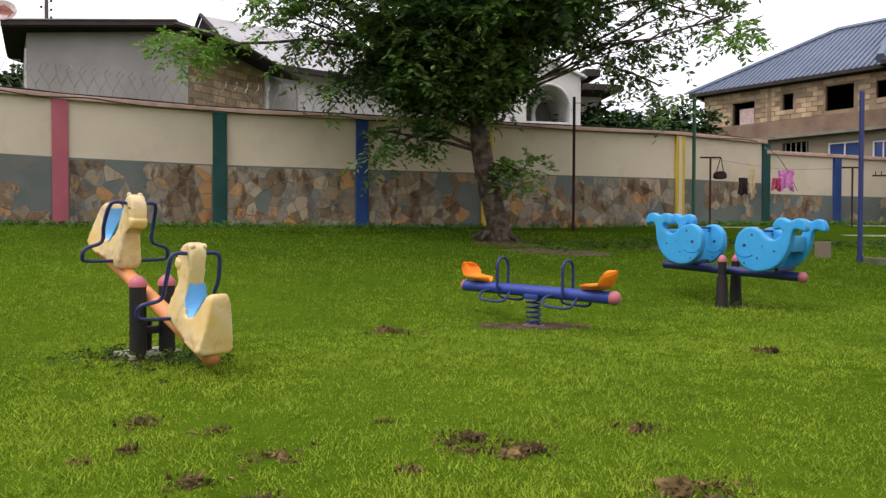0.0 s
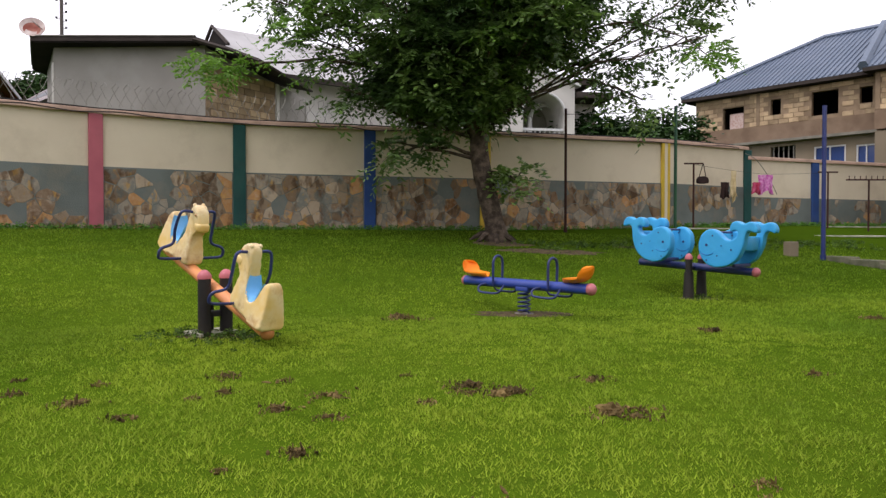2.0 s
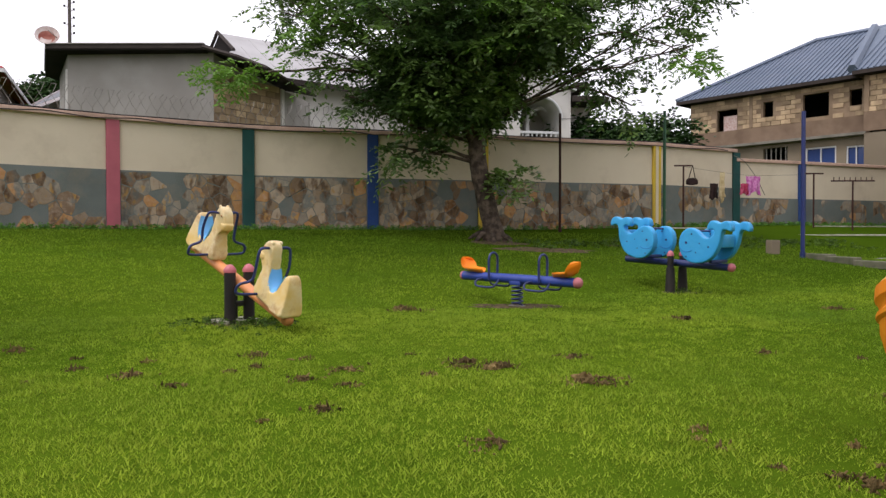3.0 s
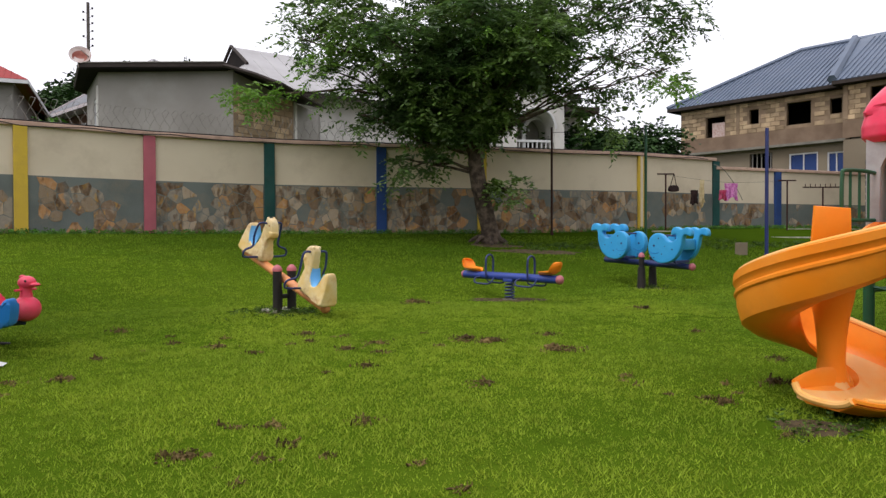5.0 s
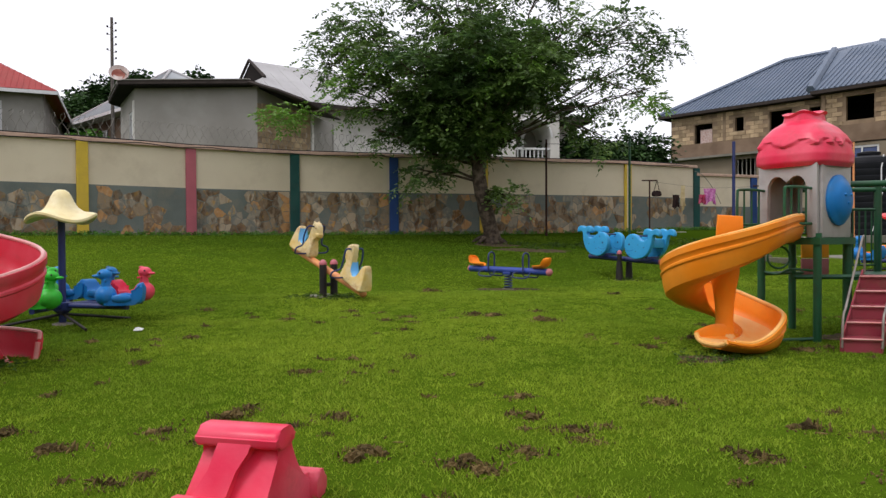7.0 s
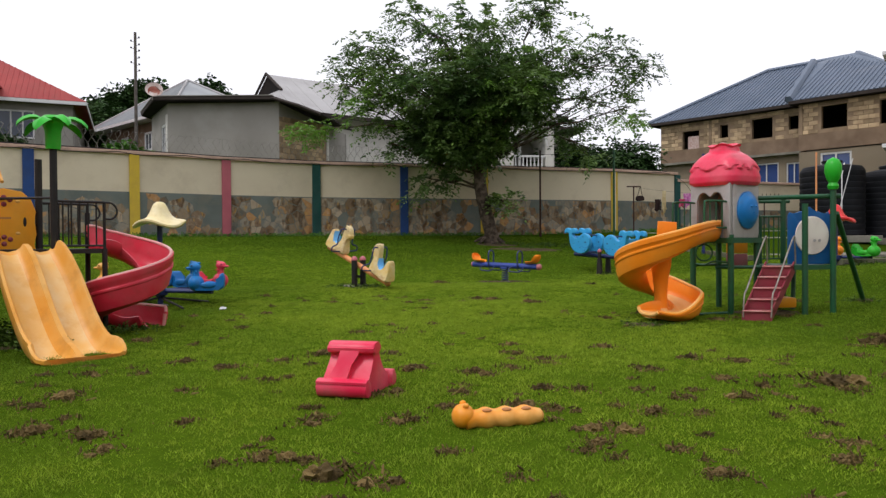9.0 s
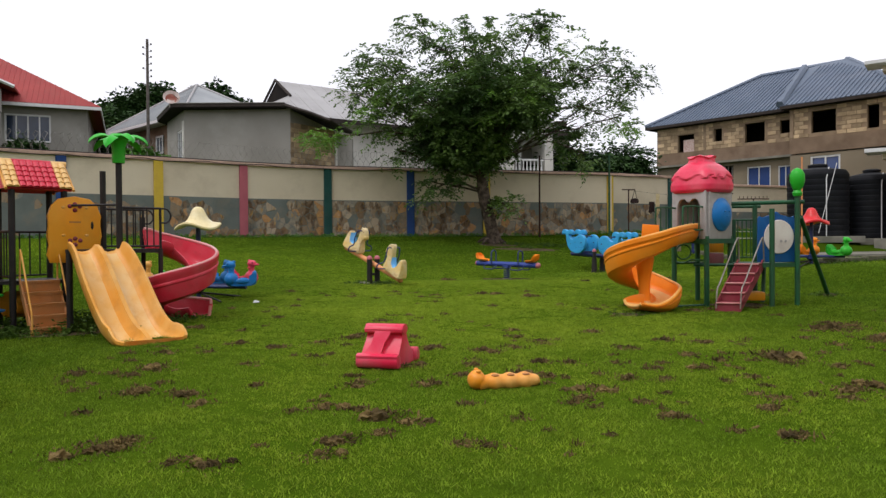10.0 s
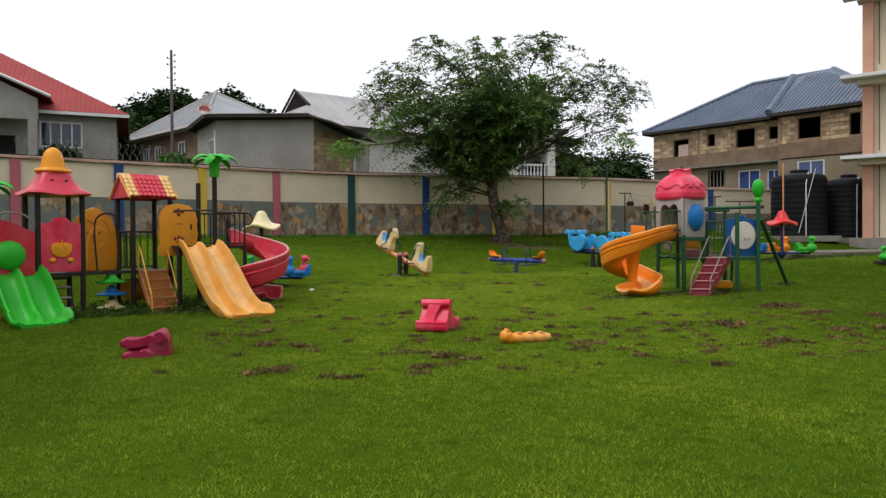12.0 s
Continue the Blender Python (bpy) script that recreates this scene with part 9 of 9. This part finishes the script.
def dado_stones():
    rnd = random.Random(17)
    for i in range(1, len(WALL) - 1):
        (ax, ay), (bx, by) = WALL[i], WALL[i + 1]
        m, L = seg_matrix(WALL[i], WALL[i + 1])
        zb, zt = 1.5, wall_top(i)[1] - 0.03
        sx, sz = 0.34, 0.32
        seeds = []
        nx, nz = max(1, int((L - 0.3) / sx)), int((zt - zb) / sz) + 1
        for _ in range(nx * nz * 6):
            p = (rnd.uniform(0.18, L - 0.18), rnd.uniform(zb, zt))
            gap = rnd.choice((0.14, 0.22, 0.30, 0.38))
            if all(math.hypot(p[0] - q[0], p[1] - q[1]) > gap for q in seeds):
                seeds.append(p)
        cover = COVER[i]
        for k, p in enumerate(seeds):
            # stones lie in drifts, fewer along the top of the dado
            f = noise.noise((p[0] * 0.9 + i * 7, p[1] * 1.3, 0.4)) + cover + rnd.uniform(-0.2, 0.2) - 0.25 * sstep(zt - 0.3, zt, p[1])
            if f < 0.0:
                continue
            poly = [(0.17, zb), (L - 0.17, zb), (L - 0.17, zt), (0.17, zt)]
            for j, q in enumerate(seeds):
                if j == k or abs(q[0] - p[0]) > 1.4:
                    continue
                n = (q[0] - p[0], q[1] - p[1])
                ln = math.hypot(*n)
                if ln < 1e-4:
                    continue
                n = (n[0] / ln, n[1] / ln)
                d = n[0] * (p[0] + q[0]) / 2 + n[1] * (p[1] + q[1]) / 2 - rnd.choice((0.0, 0.001, 0.002, 0.005))
                poly = clip_poly(poly, n, d)
                if len(poly) < 3:
                    break
            if len(poly) < 3:
                continue
            cx, cz = sum(v[0] for v in poly) / len(poly), sum(v[1] for v in poly) / len(poly)
            rough = []
            for (ux, uz), (vx, vz) in zip(poly, poly[1:] + poly[:1]):
                e = math.hypot(vx - ux, vz - uz)
                rough.append((cx + (ux - cx) * rnd.uniform(0.9, 1.02), cz + (uz - cz) * rnd.uniform(0.9, 1.02)))
                if e > 0.12:
                    q = rnd.uniform(0.35, 0.65)
                    bx_, bz_ = lerp(ux, vx, q), lerp(uz, vz, q)
                    k = 1 + rnd.uniform(-0.10, 0.04)
                    rough.append((cx + (bx_ - cx) * k, cz + (bz_ - cz) * k))
            poly = rough
            pr = rnd.uniform(0.003, 0.012)
            bm = bmesh.new()
            back = [bm.verts.new((x - cx, 0.0, z - cz)) for x, z in poly]
            mid = [bm.verts.new((x - cx, -pr * 0.7, z - cz)) for x, z in poly]
            top = [bm.verts.new(((x - cx) * 0.93, -pr, (z - cz) * 0.93)) for x, z in poly]
            bm.faces.new(top)
            nn = len(poly)
            for q in range(nn):
                r = (q + 1) % nn
                bm.faces.new((back[q], back[r], mid[r], mid[q]))
                bm.faces.new((mid[q], mid[r], top[r], top[q]))
            part("stone", bm, M_STONE, wall, smooth=False, m=m @ Matrix.Translation((cx, -0.009, cz)))


dado_stones()
